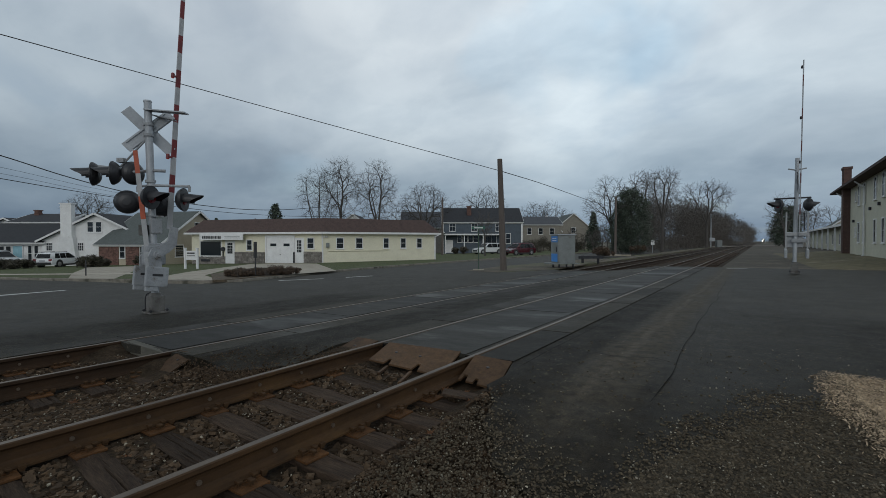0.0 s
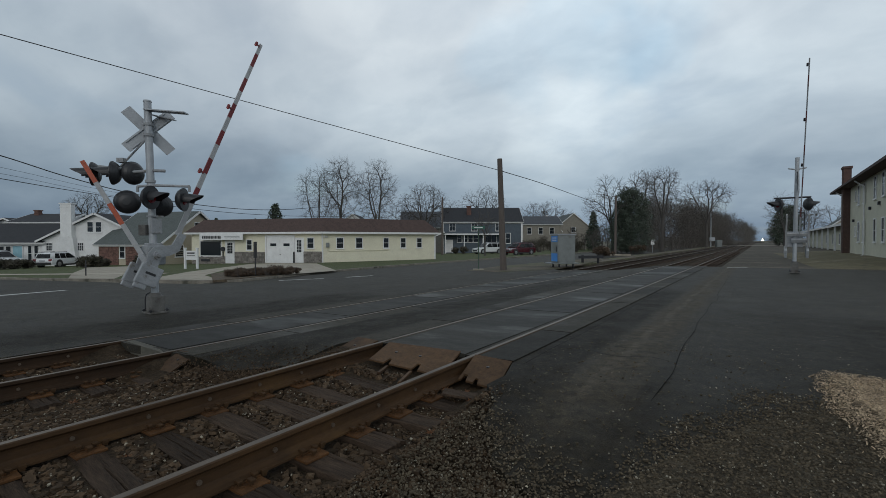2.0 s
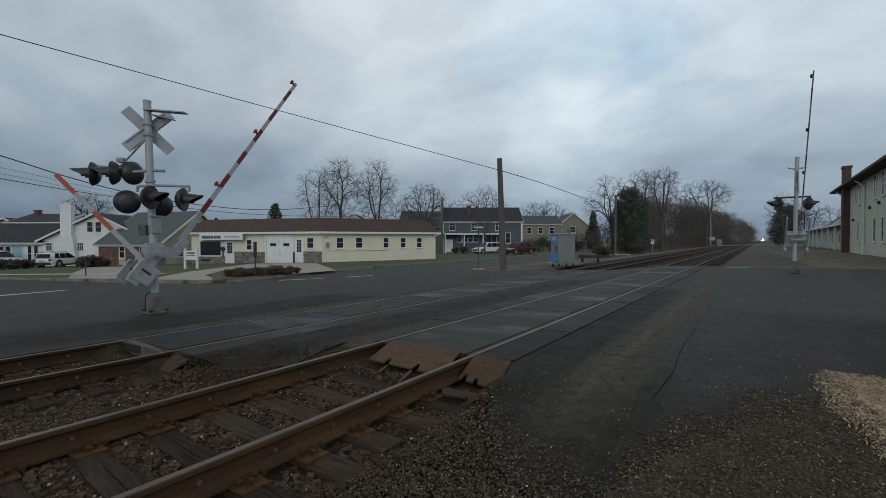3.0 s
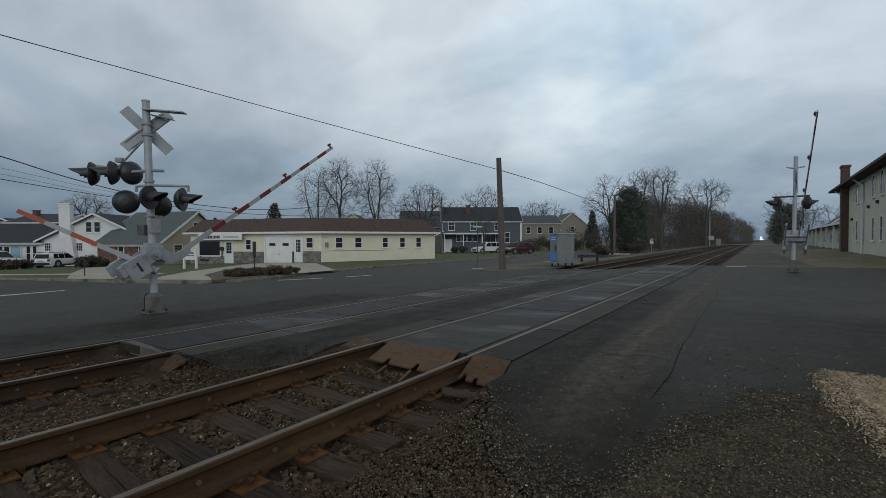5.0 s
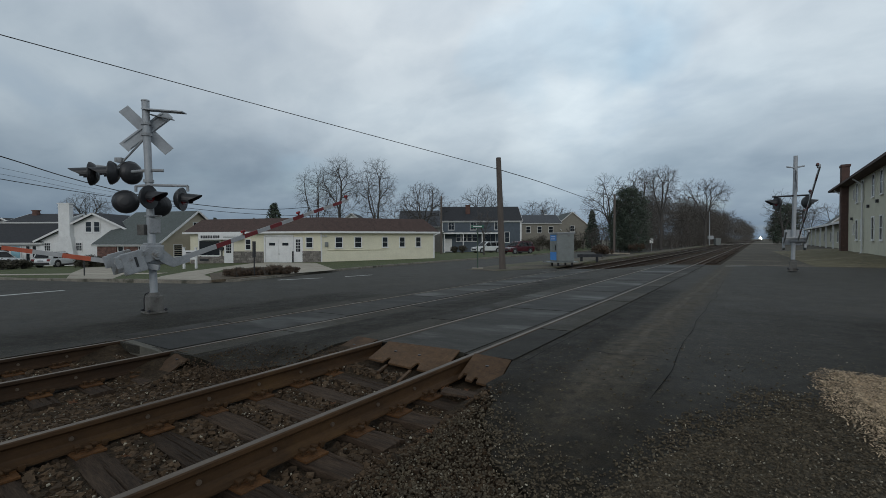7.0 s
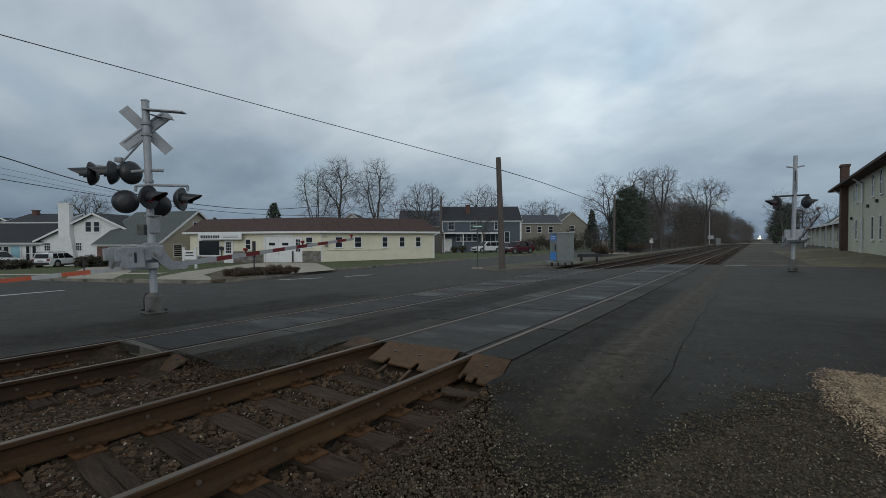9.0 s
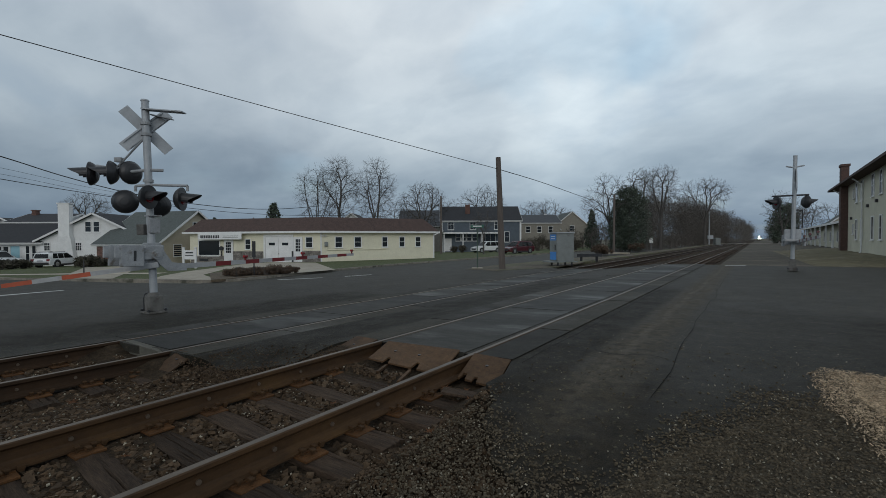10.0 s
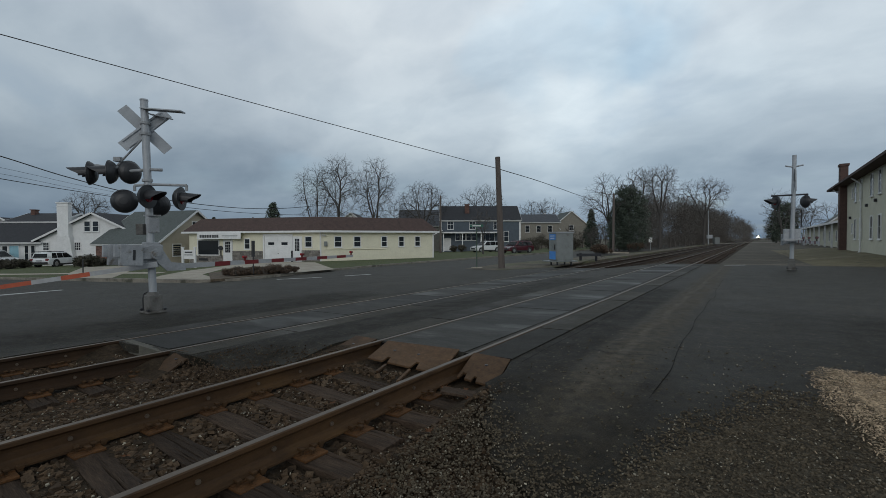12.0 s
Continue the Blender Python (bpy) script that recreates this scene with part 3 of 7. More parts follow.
def sweep(bm, outline, x, z, ys):
    rows = [[bm.verts.new((x + bend(y) + px, y, z + pz)) for px, pz in outline] for y in ys]
    n = len(outline)
    for a, b in zip(rows, rows[1:]):
        for i in range(n):
            bm.faces.new((a[i], a[(i + 1) % n], b[(i + 1) % n], b[i]))
    bm.faces.new(rows[0])
    bm.faces.new(rows[-1][::-1])
    bmesh.ops.recalc_face_normals(bm, faces=bm.faces[:])
    return bm


LINE = [-14.0, 0.0, 4.0, 15.0, 30.0, 60.0, 80.0] + [80 + 25.0 * i for i in range(1, 28)]


def weathered_tie(seed):
    """A worn timber: uneven edges, checks and splits running along the grain."""
    rng = random.Random(seed)
    ys = sorted([-0.1125, 0.1125] + [rng.uniform(-0.095, 0.095) for _ in range(5)])
    xs = [-1.3 + 2.6 * i / 22 for i in range(23)]
    depth = {i: rng.uniform(0.008, 0.03) for i in range(1, 6)}
    span = {i: (rng.uniform(-1.4, 0.4), rng.uniform(0.4, 1.4)) for i in depth}
    cols = []
    for i, y in enumerate(ys):
        if i in depth:
            cols += [(y - 0.007, 0, i), (y, 1, i), (y + 0.007, 0, i)]
        else:
            cols.append((y, 2, i))
    bm = bmesh.new()
    grid = []
    for x in xs:
        row = []
        for y, kind, i in cols:
            k = Vector((x * 4.1, y * 9.0, seed * 3.7))
            z = 0.010 * noise.noise(k) + 0.006 * noise.noise(k * 3.1)
            if kind == 1 and span[i][0] < x < span[i][1]:
                z -= depth[i] * (0.6 + 0.5 * noise.noise(k * 2.0))
            if kind == 2:
                z -= 0.012
            end = 0.02 * noise.noise(Vector((y * 30, seed, x))) if abs(x) > 1.29 else 0
            row.append(bm.verts.new((x + end, y + 0.010 * noise.noise(Vector((x * 3, seed, i * 5.0))), z)))
        grid.append(row)
    n = len(cols)
    low = [[bm.verts.new((x, y, -0.18)) for y in (cols[0][0], cols[-1][0])] for x in xs]
    for a, b, c, d in zip(grid, grid[1:], low, low[1:]):
        for j in range(n - 1):
            bm.faces.new((a[j], b[j], b[j + 1], a[j + 1]))
        bm.faces.new((a[0], c[0], d[0], b[0]))
        bm.faces.new((a[-1], b[-1], d[-1], c[-1]))
    bm.faces.new([*grid[0], low[0][1], low[0][0]])
    bm.faces.new([*grid[-1], low[-1][1], low[-1][0]][::-1])
    bmesh.ops.recalc_face_normals(bm, faces=bm.faces[:])
    me = bpy.data.meshes.new("tie")
    bm.to_mesh(me)
    bm.free()
    me.materials.append(TIE)
    return me


def plate_mesh():
    bm = B()
    box(bm, (0, 0, 0.009), (0.40, 0.20, 0.018), bevel=0.004)
    for x in (-0.09, 0.09):
        box(bm, (x, 0, 0.022), (0.018, 0.195, 0.012))
        for dx, dy in ((0.035, 0.055), (0.035, -0.055), (0.08, 0.0)):
            box(bm, (x + (dx if x > 0 else -dx), dy, 0.0185), (0.026, 0.026, 0.004))
    me = bpy.data.meshes.new("tie_plate")
    bm.to_mesh(me)
    bm.free()
    me.materials.append(PLATE)
    return me


def spike_mesh():
    bm = B()
    box(bm, (0, 0, 0.03), (0.016, 0.016, 0.05))
    box(bm, (0.008, 0, 0.057), (0.05, 0.036, 0.018), bevel=0.005)
    me = bpy.data.meshes.new("spike")
    bm.to_mesh(me)
    bm.free()
    me.materials.append(RAIL)
    return me


def bolt_mesh():
    bm = B()
    tube(bm, (-0.024, 0, 0), (0.024, 0, 0), 0.017, 0.017, 8)
    me = bpy.data.meshes.new("rail_bolt")
    bm.to_mesh(me)
    bm.free()
    me.materials.append(HEAD)
    return me


def anchor_mesh():
    bm = B()
    box(bm, (0, 0, 0.0), (0.19, 0.035, 0.03), bevel=0.006)
    box(bm, (0.088, 0, 0.018), (0.025, 0.045, 0.03), bevel=0.005)
    me = bpy.data.meshes.new("rail_anchor")
    bm.to_mesh(me)
    bm.free()
    me.materials.append(RAIL)
    return me


TIE_MES = [weathered_tie(k) for k in range(4)]
PLATE_ME, SPIKE_ME, BOLT_ME, ANCHOR_ME = plate_mesh(), spike_mesh(), bolt_mesh(), anchor_mesh()


def piece(name, me, parent, m):
    ob = new(name, me)
    ob.parent = parent
    ob.matrix_local = m
    return ob


def track(xc, z, first, label, stop, fall, steel):
    """A track that leans outwards by fall over its gauge, its ties a little askew."""
    t = thing("railway_track", Matrix(), label, "track", "two railway tracks", "structure")
    lean = -math.degrees(math.atan2(fall, 1.48))
    for s in (-1, 1):
        zr = z - fall * (1 - s) / 2
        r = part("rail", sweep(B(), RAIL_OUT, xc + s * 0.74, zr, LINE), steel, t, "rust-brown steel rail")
        part("railhead", sweep(B(), ((-0.024, 0.0025), (0.026, 0.0025), (0.028, -0.004), (-0.026, -0.004)), xc + s * 0.74, zr, LINE), HEAD, r, "worn bright running surface")
    top = z - 0.206 - fall / 2
    rng = random.Random(int(xc * 10))
    ys = [first + 0.485 * i for i in range(-14, 30) if first + 0.485 * i < stop]
    near = [y for y in ys]
    far = [27.9 + 0.5 * i for i in range(90)]
    for y in near + far:
        skew = -3.3 + rng.uniform(-1.6, 1.6)
        piece("tie", TIE_MES[rng.randrange(4)], t, pose(xc + rng.uniform(-0.06, 0.06), y + 0.035, top + rng.uniform(-0.008, 0.004), 0, lean + rng.uniform(-0.6, 0.6), skew))
        if y > 12:
            continue
        for s in (-1, 1):
            zp = top + s * fall / 2
            yp = y + 0.035 - s * 0.043
            m = pose(xc + s * 0.74, yp, zp, 0, 0, rng.uniform(-2.5, 2.5))
            piece("tie_plate", PLATE_ME, t, m)
            for dx, dy in ((0.1, 0.05), (-0.1, -0.06), (0.1, -0.055), (-0.1, 0.06), (0.15, 0.0)):
                piece("spike", SPIKE_ME, t, m @ pose(dx, dy, rng.uniform(-0.012, 0.004), 0, 0, 180 if dx > 0 else 0))
        for s in (-1, 1):   # rail anchors gripping the foot beside the tie
            piece("rail_anchor", ANCHOR_ME, t, pose(xc + s * 0.74, y + 0.16 - s * 0.043, top + s * fall / 2 + 0.018))
    for s in (-1, 1):
        for k in range(10):
            y = -0.4 + 0.52 * k + (0.2 if s > 0 else 0.0)
            if y < stop - 0.4:
                piece("rail_bolt", BOLT_ME, t, pose(xc + s * 0.74, y, z - fall * (1 - s) / 2 - 0.1))
    return t


track_near = track(-3.5, 0.0, 1.63, "rust-brown railway track on wooden ties and ballast", 4.0, 0.034, RAIL)
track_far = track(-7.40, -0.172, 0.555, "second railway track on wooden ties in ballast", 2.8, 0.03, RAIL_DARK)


def stones(name, n, region, height, size, material, label, seed, keep=None, flat=0.75, long=(1, 0.8), cat="stones"):
    """Loose stones, each a jittered angular lump, joined into one heap."""
    rng = np.random.default_rng(seed)
    x0, x1, y0, y1 = region
    p = np.c_[rng.uniform(x0, x1, n), rng.uniform(y0, y1, n)]
    if keep is not None:
        p = p[[bool(keep(a, b, rng.random())) for a, b in p]]
    n = len(p)
    cube = np.array([(i, j, k) for i in (-1, 1) for j in (-1, 1) for k in (-1, 1)], float)
    quads = np.array([(0, 1, 3, 2), (4, 6, 7, 5), (0, 4, 5, 1), (2, 3, 7, 6), (0, 2, 6, 4), (1, 5, 7, 3)])
    r = rng.uniform(size[0], size[1], n) * rng.uniform(0.7, 1.15, n)
    v = cube[None] * rng.uniform(0.45, 1.0, (n, 8, 3)) * r[:, None, None] * np.array((*long, flat)) * rng.uniform(0.6, 1.25, (n, 1, 3))
    a, b = rng.uniform(0, 6.28, n), rng.uniform(-0.7, 0.7, n)
    ca, sa, cb, sb = np.cos(a), np.sin(a), np.cos(b), np.sin(b)
    x, y, z = v[..., 0], v[..., 1], v[..., 2]
    x, z = x * cb[:, None] + z * sb[:, None], -x * sb[:, None] + z * cb[:, None]
    x, y = x * ca[:, None] - y * sa[:, None], x * sa[:, None] + y * ca[:, None]
    h = np.array([height(q[0], q[1]) for q in p])
    v = np.stack((x + p[:, 0:1], y + p[:, 1:2], z + h[:, None] + r[:, None] * 0.15), -1).reshape(-1, 3)
    fs = (quads[None] + 8 * np.arange(n)[:, None, None]).reshape(-1, 4)
    me = bpy.data.meshes.new(name)
    me.from_pydata(v.tolist(), [], fs.tolist())
    me.materials.append(material)
    return tagged(new(name, me), label, cat, kind="stuff")


def off_ties(x, y, k):
    """Keep stones between the ties and away from the rails."""
    for xc, first, stop in ((-3.5, 1.665, 4.0), (-7.40, 0.59, 2.8)):
        if abs(x - xc) < 1.33 and y < stop + 0.3:
            d = ((y + (x - xc) * 0.058 - first + 0.2425) % 0.485) - 0.2425
            if abs(d) < 0.125 or abs(abs(x - xc) - 0.74) < 0.09:
                return False
    if x < -8.9 or (x < -5.9 and y > 2.75) or (-6.62 < x < -6.05 and y > 2.5):
        return False
    if x < -4.6:
        return y < 2.9 + 0.5 * max(0.0, x + 5.6) + 0.3 * k * k
    if y > 3.55 and x < -2.65:
        return k < 0.35 and y < 4.3
    if x > -2.2:
        return k < 0.3 and y < 2.6 + 0.9 * k - 0.2 * (x + 2.2) + (1.0 if x < -1.9 else 0.0)
    return y < 4.0


stones("ballast_stones", 34000, (-9.4, -0.4, 0.2, 4.2), bed, (0.018, 0.040), STONE, "loose angular grey-brown ballast stones", 3, off_ties)
def beside_ties(x, y, k):
    """Small gravel outside the near rail, clear of the tie ends."""
    if x < -2.14:
        d = ((y + (x + 3.5) * 0.058 - 1.665 + 0.2425) % 0.485) - 0.2425
        if abs(d) < 0.13 and y < 4.0:
            return False
        return y < 3.85
    return y < 2.5 + 0.7 * k - 0.35 * (x + 2.2) + (0.9 if x < -1.95 else 0.0)


stones("shoulder_stones", 24000, (-2.5, -0.3, 0.25, 3.9), lambda x, y: bed(x, y) + 0.012, (0.006, 0.019), STONE, "small brown gravel between the ties and the asphalt", 21, beside_ties)
stones("creeping_stones", 3600, (-6.0, -4.55, 2.7, 4.4), lambda x, y: road_lie(x, y) + 0.002, (0.004, 0.013), STONE, "brown stones strewn over the ragged asphalt end", 22, lambda x, y, k: k < 1.0 - 0.95 * (y - 2.75 - 0.45 * max(0.0, x + 5.6)))
stones("pale_stones", 1100, (-9.2, 0.0, 0.3, 4.0), lambda x, y: bed(x, y) + 0.02, (0.006, 0.014), PALE_STONE, "scattered pale stones among the ballast", 4, off_ties)


# ---- crossing surface ----
def slab(name, x0, x1, y0, y1, za, zb, material, parent, thick=0.05):
    """A slab from x0 to x1, its top running from za to zb."""
    bm = B()
    prism(bm, ((x0, za), (x1, zb), (x1, zb - thick), (x0, za - thick)), Matrix.Translation((0, (y0 + y1) / 2, 0)), y1 - y0)
    return part(name, bm, material, parent)


crossing = thing("crossing_surface", Matrix(), "dark crossing panels between and beside the rails", "crossing", kind="structure")
for xc, z, fall, y0, y1 in ((-3.5, 0.0, 0.034, 4.56, 27.2), (-7.40, -0.172, 0.03, 2.98, 23.6)):
    n = 12

    def level(x):
        return z - fall / 2 + (x - xc) * fall / 1.48
    for i in range(n):
        a, b = y0 + (y1 - y0) * i / n, y0 + (y1 - y0) * (i + 1) / n
        k = 0.002 - 0.004 * (i % 2)
        slab("gauge_panel", xc - 0.625, xc + 0.625, a + 0.008, b - 0.008, level(xc - 0.625) + k, level(xc + 0.625) + k, PANEL, crossing)
        for s in (-1, 1):
            x0, x1 = xc + s * 1.03 - 0.23, xc + s * 1.03 + 0.23
            slab("field_panel", x0, x1, a + 0.008, b - 0.008, level(x0) + 0.003 - k, level(x1) + 0.003 - k, FIELD, crossing)
    # near-black strips stand in for the shade inside the open flangeways
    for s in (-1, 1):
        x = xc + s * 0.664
        slab("flangeway", x - 0.038, x + 0.038, y0, y1, level(x) - 0.02, level(x) - 0.02, DARKGAP, crossing)


def ramp_plate(outline, zs, label, holes, notches=()):
    """A steel ramp plate on the ties at the end of the crossing: two low corners, two high corners, a ragged low edge, bolts."""
    t = thing("ramp_plate", Matrix(), label, "steel plate", "steel ramp plates")
    P = [Vector((x, y, z)) for (x, y), z in zip(outline, zs)]
    lo0, lo1, hi1, hi0 = P

    def on(u, v):
        return lo0.lerp(lo1, u).lerp(hi0.lerp(hi1, u), v)
    edge = [on(0, 0)]
    for u0, u1, v in notches:
        edge += [on(u0, 0), on(u0 + 0.02, v), on(u1 - 0.02, v), on(u1, 0)]
    rim = edge + [on(1, 0), on(1, 1), on(0, 1)]
    bm = B()
    hi = [bm.verts.new(p) for p in rim]
    lo = [bm.verts.new(p - Vector((0, 0, 0.02))) for p in rim]
    n = len(rim)
    bm.faces.new(lo[::-1])
    bm.faces.new(hi)
    for i in range(n):
        bm.faces.new((lo[i], lo[(i + 1) % n], hi[(i + 1) % n], hi[i]))
    bmesh.ops.recalc_face_normals(bm, faces=bm.faces[:])
    part("plate", bm, RAMP, t)
    for u, v in holes:
        bm = B()
        c = on(u, v)
        tube(bm, c - Vector((0, 0, 0.01)), c + Vector((0, 0, 0.004)), 0.02, 0.02, 10)
        part("bolt", bm, BLACK, t)
    return t


# low edge towards the open track, high edge at the asphalt
ramp_plate(((-3.99, 4.08), (-2.88, 4.06), (-2.96, 4.60), (-4.08, 4.56)), (-0.125, -0.135, 0.012, -0.012), "wide rust-brown steel ramp plate between the rails", ((0.24, 0.55), (0.58, 0.55)), ((0.22, 0.30, 0.22), (0.62, 0.70, 0.24)))
ramp_plate(((-2.64, 4.05), (-2.16, 4.02), (-2.24, 4.52), (-2.72, 4.54)), (-0.125, -0.14, 0.018, 0.02), "rust-brown steel ramp plate outside the rail", ((0.52, 0.62),), ((0.06, 0.2, 0.2), (0.38, 0.5, 0.16)))
ramp_plate(((-4.66, 4.02), (-4.34, 4.02), (-4.30, 4.58), (-4.72, 4.60)), (-0.13, -0.12, -0.02, -0.026), "rust-brown steel ramp plate outside the far rail", ((0.5, 0.55),))
ramp_plate(((-6.52, 2.64), (-6.16, 2.68), (-6.20, 3.06), (-6.56, 3.02)), (-0.35, -0.34, -0.165, -0.16), "dark rusty steel ramp plate by the second track", ((0.5, 0.62),))
bm = B()
box(bm, (-7.38, 2.93, -0.275), (1.22, 0.11, 0.17), bevel=0.01)
tagged(link("header_timber", bm, GREYTIMBER), "weathered grey timber closing the crossing end", "timber")
for x, y, w in ((-3.62, 3.93, 0.30), (-3.22, 3.86, 0.42)):
    bm = B()
    box(bm, (0, 0, 0), (0.035, w, 0.03), pose(x, y, -0.165, 0, 0, 22), bevel=0.006)
    tagged(link("steel_bar", bm, RAMP), "rusty steel bar lying under the ramp plate", "steel bar")

def dead_leaf(x, y, z, turn, size, material):
    """A curled lobed leaf."""
    bm = B()
    ring = []
    for i in range(14):
        a = 6.2832 * i / 14
        r = size * (1.0 if i % 2 == 0 else 0.45) * (1.25 if i == 0 else 1.0)
        ring.append(bm.verts.new((r * math.cos(a), r * math.sin(a), 0.35 * size * (1 if i % 4 == 0 else 0.1))))
    mid = bm.verts.new((0, 0, 0))
    for i in range(14):
        bm.faces.new((mid, ring[i], ring[(i + 1) % 14]))
    bmesh.ops.solidify(bm, geom=bm.faces[:], thickness=0.002)
    ob = link("dead_leaf", bm, material)
    ob.matrix_world = pose(x, y, z, 8, -6, turn)
    return tagged(ob, "curled brown oak leaf on the ballast", "leaf", "dead leaves")


LEAF = surf("dead_leaf", (0.20, 0.085, 0.032), (0.13, 0.055, 0.022), 0.8, 30, 90, 0.2, 0.002)
LR = random.Random(31)
for x, y in ((-2.28, 1.42), (-2.52, 3.72), (-2.40, 3.84), (-2.62, 3.78), (-2.22, 3.62), (-3.72, 1.34), (-3.15, 3.55), (-5.4, 1.5), (-1.62, 2.3), (-3.3, 2.9), (-2.05, 2.75)):
    dead_leaf(x, y, max(bed(x, y) + 0.05, -0.2 if x < -2.2 else -9), LR.uniform(0, 360), LR.uniform(0.035, 0.055), LEAF)
bm = B()
box(bm, (0, 0, 0), (0.55, 0.16, 0.025), pose(-2.28, 3.72, -0.155, 0, 6, 24), bevel=0.004)
tagged(link("wood_splinter", bm, TIE), "split piece of tie lying by the ramp plate", "timber")

# asphalt patches and cracks right of the near track
def wavy(xa, xb, y0, y1, n, seed, amp):
    return [(xa + (xb - xa) * i / n + amp * noise.noise(Vector((i * 12.0 / n, seed, 0))) + 0.015 * noise.noise(Vector((i * 0.7, seed, 3))), y0 + (y1 - y0) * i / n) for i in range(n + 1)]


left_edge, right_edge = wavy(-1.5, -1.75, 4.9, 25.5, 22, 1.0, 0.08), wavy(-0.74, -0.98, 4.1, 25.5, 70, 5.0, 0.09)
tagged(drape("asphalt_crack", [(x - 0.0015 - 0.0015 * (i % 3), y) for i, (x, y) in enumerate(right_edge[:56])] + [(x + 0.0015 + 0.001 * (i % 4), y) for i, (x, y) in enumerate(right_edge[:56])][::-1], 0.007, DARKGAP, step=1.0, height=road_lie), "dark open seam in the asphalt", "crack", kind="structure")
right_field = wavy(-2.1, -2.15, 4.5, 24, 20, 9.0, 0.06)
tagged(drape("asphalt_crack", [(x - 0.004, y) for x, y in right_field] + [(x + 0.004, y) for x, y in right_field][::-1], 0.009, DARKGAP, step=1.0, height=road_lie), "dark seam along the crossing panels", "crack", kind="structure")
for k, pts in enumerate((((-1.62, 5.5), (-1.35, 5.4), (-1.0, 5.6), (-0.8, 5.5)), ((-9.0, 15.5), (-12, 15.9), (-16, 15.3), (-20, 15.9)))):
    w = 0.005 if k < 1 else 0.014
    tagged(drape("asphalt_crack", [(x, y - w) for x, y in pts] + [(x, y + w) for x, y in pts][::-1], 0.010, DARKGAP, step=1.0, height=road_lie), "dark crack across the asphalt", "crack", kind="structure")

# loose gravel and wood chips at the near corner
def shore(x):
    """How far out the loose gravel lies thick, beside the tongue of asphalt."""
    pts = ((-2.2, 3.95), (-1.8, 3.25), (-1.46, 2.8), (-1.15, 2.7), (-0.84, 2.85), (-0.66, 3.2), (-0.53, 3.55), (-0.28, 3.95), (-0.03, 4.4), (0.3, 4.85), (1.0, 5.2), (6.0, 7.0))
    for (a, p), (b, q) in zip(pts, pts[1:]):
        if a <= x <= b:
            return p + (q - p) * (x - a) / (b - a)
    return 3.9


GR = [(x, shore(x) - 0.35) for x in (-0.85, -0.7, -0.5, -0.28, 0.0, 0.3, 0.65, 1.0, 2.0, 5.0)] + [(5, -6), (-0.5, -6), (-0.7, 1.4), (-0.95, 2.3)]
tagged(drape("gravel_shoulder", GR, 0.003, GRAVEL, step=0.5, height=road_lie, fine_x=[-2.3 + 0.27 * i for i in range(24)], fine_y=[1.25 + 0.26 * i for i in range(15)]), "dark loose gravel beside the road", "gravel", kind="structure")


def thinning(x, y):
    """Loose stones thin out from the shoulder onto the asphalt."""
    d = y - shore(x) + 0.45 * noise.noise(Vector((x * 1.6, y * 1.6, 7.0)))
    return max(0.0, min(1.0, 0.6 - d * 1.3))


stones("gravel_stones", 100000, (-2.0, 2.4, 1.5, 6.2), lambda x, y: road_lie(x, y) + 0.005, (0.004, 0.0125), GRAVEL_STONE, "loose dark gravel on the shoulder", 11, lambda x, y, k: k < 0.012 + 0.8 * thinning(x, y) ** 1.5, 0.5)
stones("small_chips", 2600, (-9.2, 0.0, 0.3, 4.0), lambda x, y: bed(x, y) + 0.025, (0.004, 0.011), PALE_STONE, "small pale chips among the ballast", 14, off_ties)
stones("pale_gravel", 9000, (-2.0, 3.2, 1.6, 7.0), lambda x, y: road_lie(x, y) + 0.006, (0.003, 0.0085), PALE_STONE, "pale pebbles scattered on the asphalt", 12, lambda x, y, k: k < 0.045 + 0.75 * thinning(x, y))
CH = [(0.78, 3.2), (0.66, 3.62), (0.60, 3.95), (0.47, 4.47), (0.40, 5.09), (0.43, 5.66), (0.52, 5.97), (1.05, 5.92), (3.2, 6.1), (3.4, 2.6), (1.5, 2.7)]


def chip_depth(x, y):
    """Signed depth inside the patch of wood chips, positive inside."""
    inside, near = False, 9.0
    for (ax, ay), (bx, by) in zip(CH, CH[1:] + CH[:1]):
        if (ay > y) != (by > y) and x < (bx - ax) * (y - ay) / (by - ay) + ax:
            inside = not inside
        ux, uy = bx - ax, by - ay
        f = max(0.0, min(1.0, ((x - ax) * ux + (y - ay) * uy) / (ux * ux + uy * uy)))
        near = min(near, math.hypot(x - ax - f * ux, y - ay - f * uy))
    return near if inside else -near


tagged(drape("chip_bed", [(x + (0.28 if x < 1 else 0.0), y + (0.2 if y < 4.5 else -0.15)) for x, y in CH], 0.015, CHIPS, step=0.4, height=road_lie, fine_x=[-2.3 + 0.27 * i for i in range(24)], fine_y=[1.25 + 0.26 * i for i in range(15)]), "pale wood chips on the ground", "wood chips", kind="structure")


def in_chips(x, y, k):
    d = chip_depth(x, y) + 0.09 * noise.noise(Vector((x * 2.3, y * 2.3, 1.0)))
    return k < max(0.003 if x > 0.2 else 0.0, min(1.0, 0.1 + d * 5.0))


stones("wood_chips", 56000, (0.1, 1.75, 2.9, 6.4), lambda x, y: road_lie(x, y) + 0.017, (0.005, 0.019), CHIPS, "heap of loose pale wood chips", 13, in_chips, 0.10, (1, 0.30), "wood chips")


# ---- street edges: kerbs, lawns, drives ----
def painted(name, outline, off=0.006, label="worn white painted road line"):
    return tagged(drape(name, outline, off, WHITE_LINE, step=1.0, height=road_lie), label, "road marking", kind="structure")


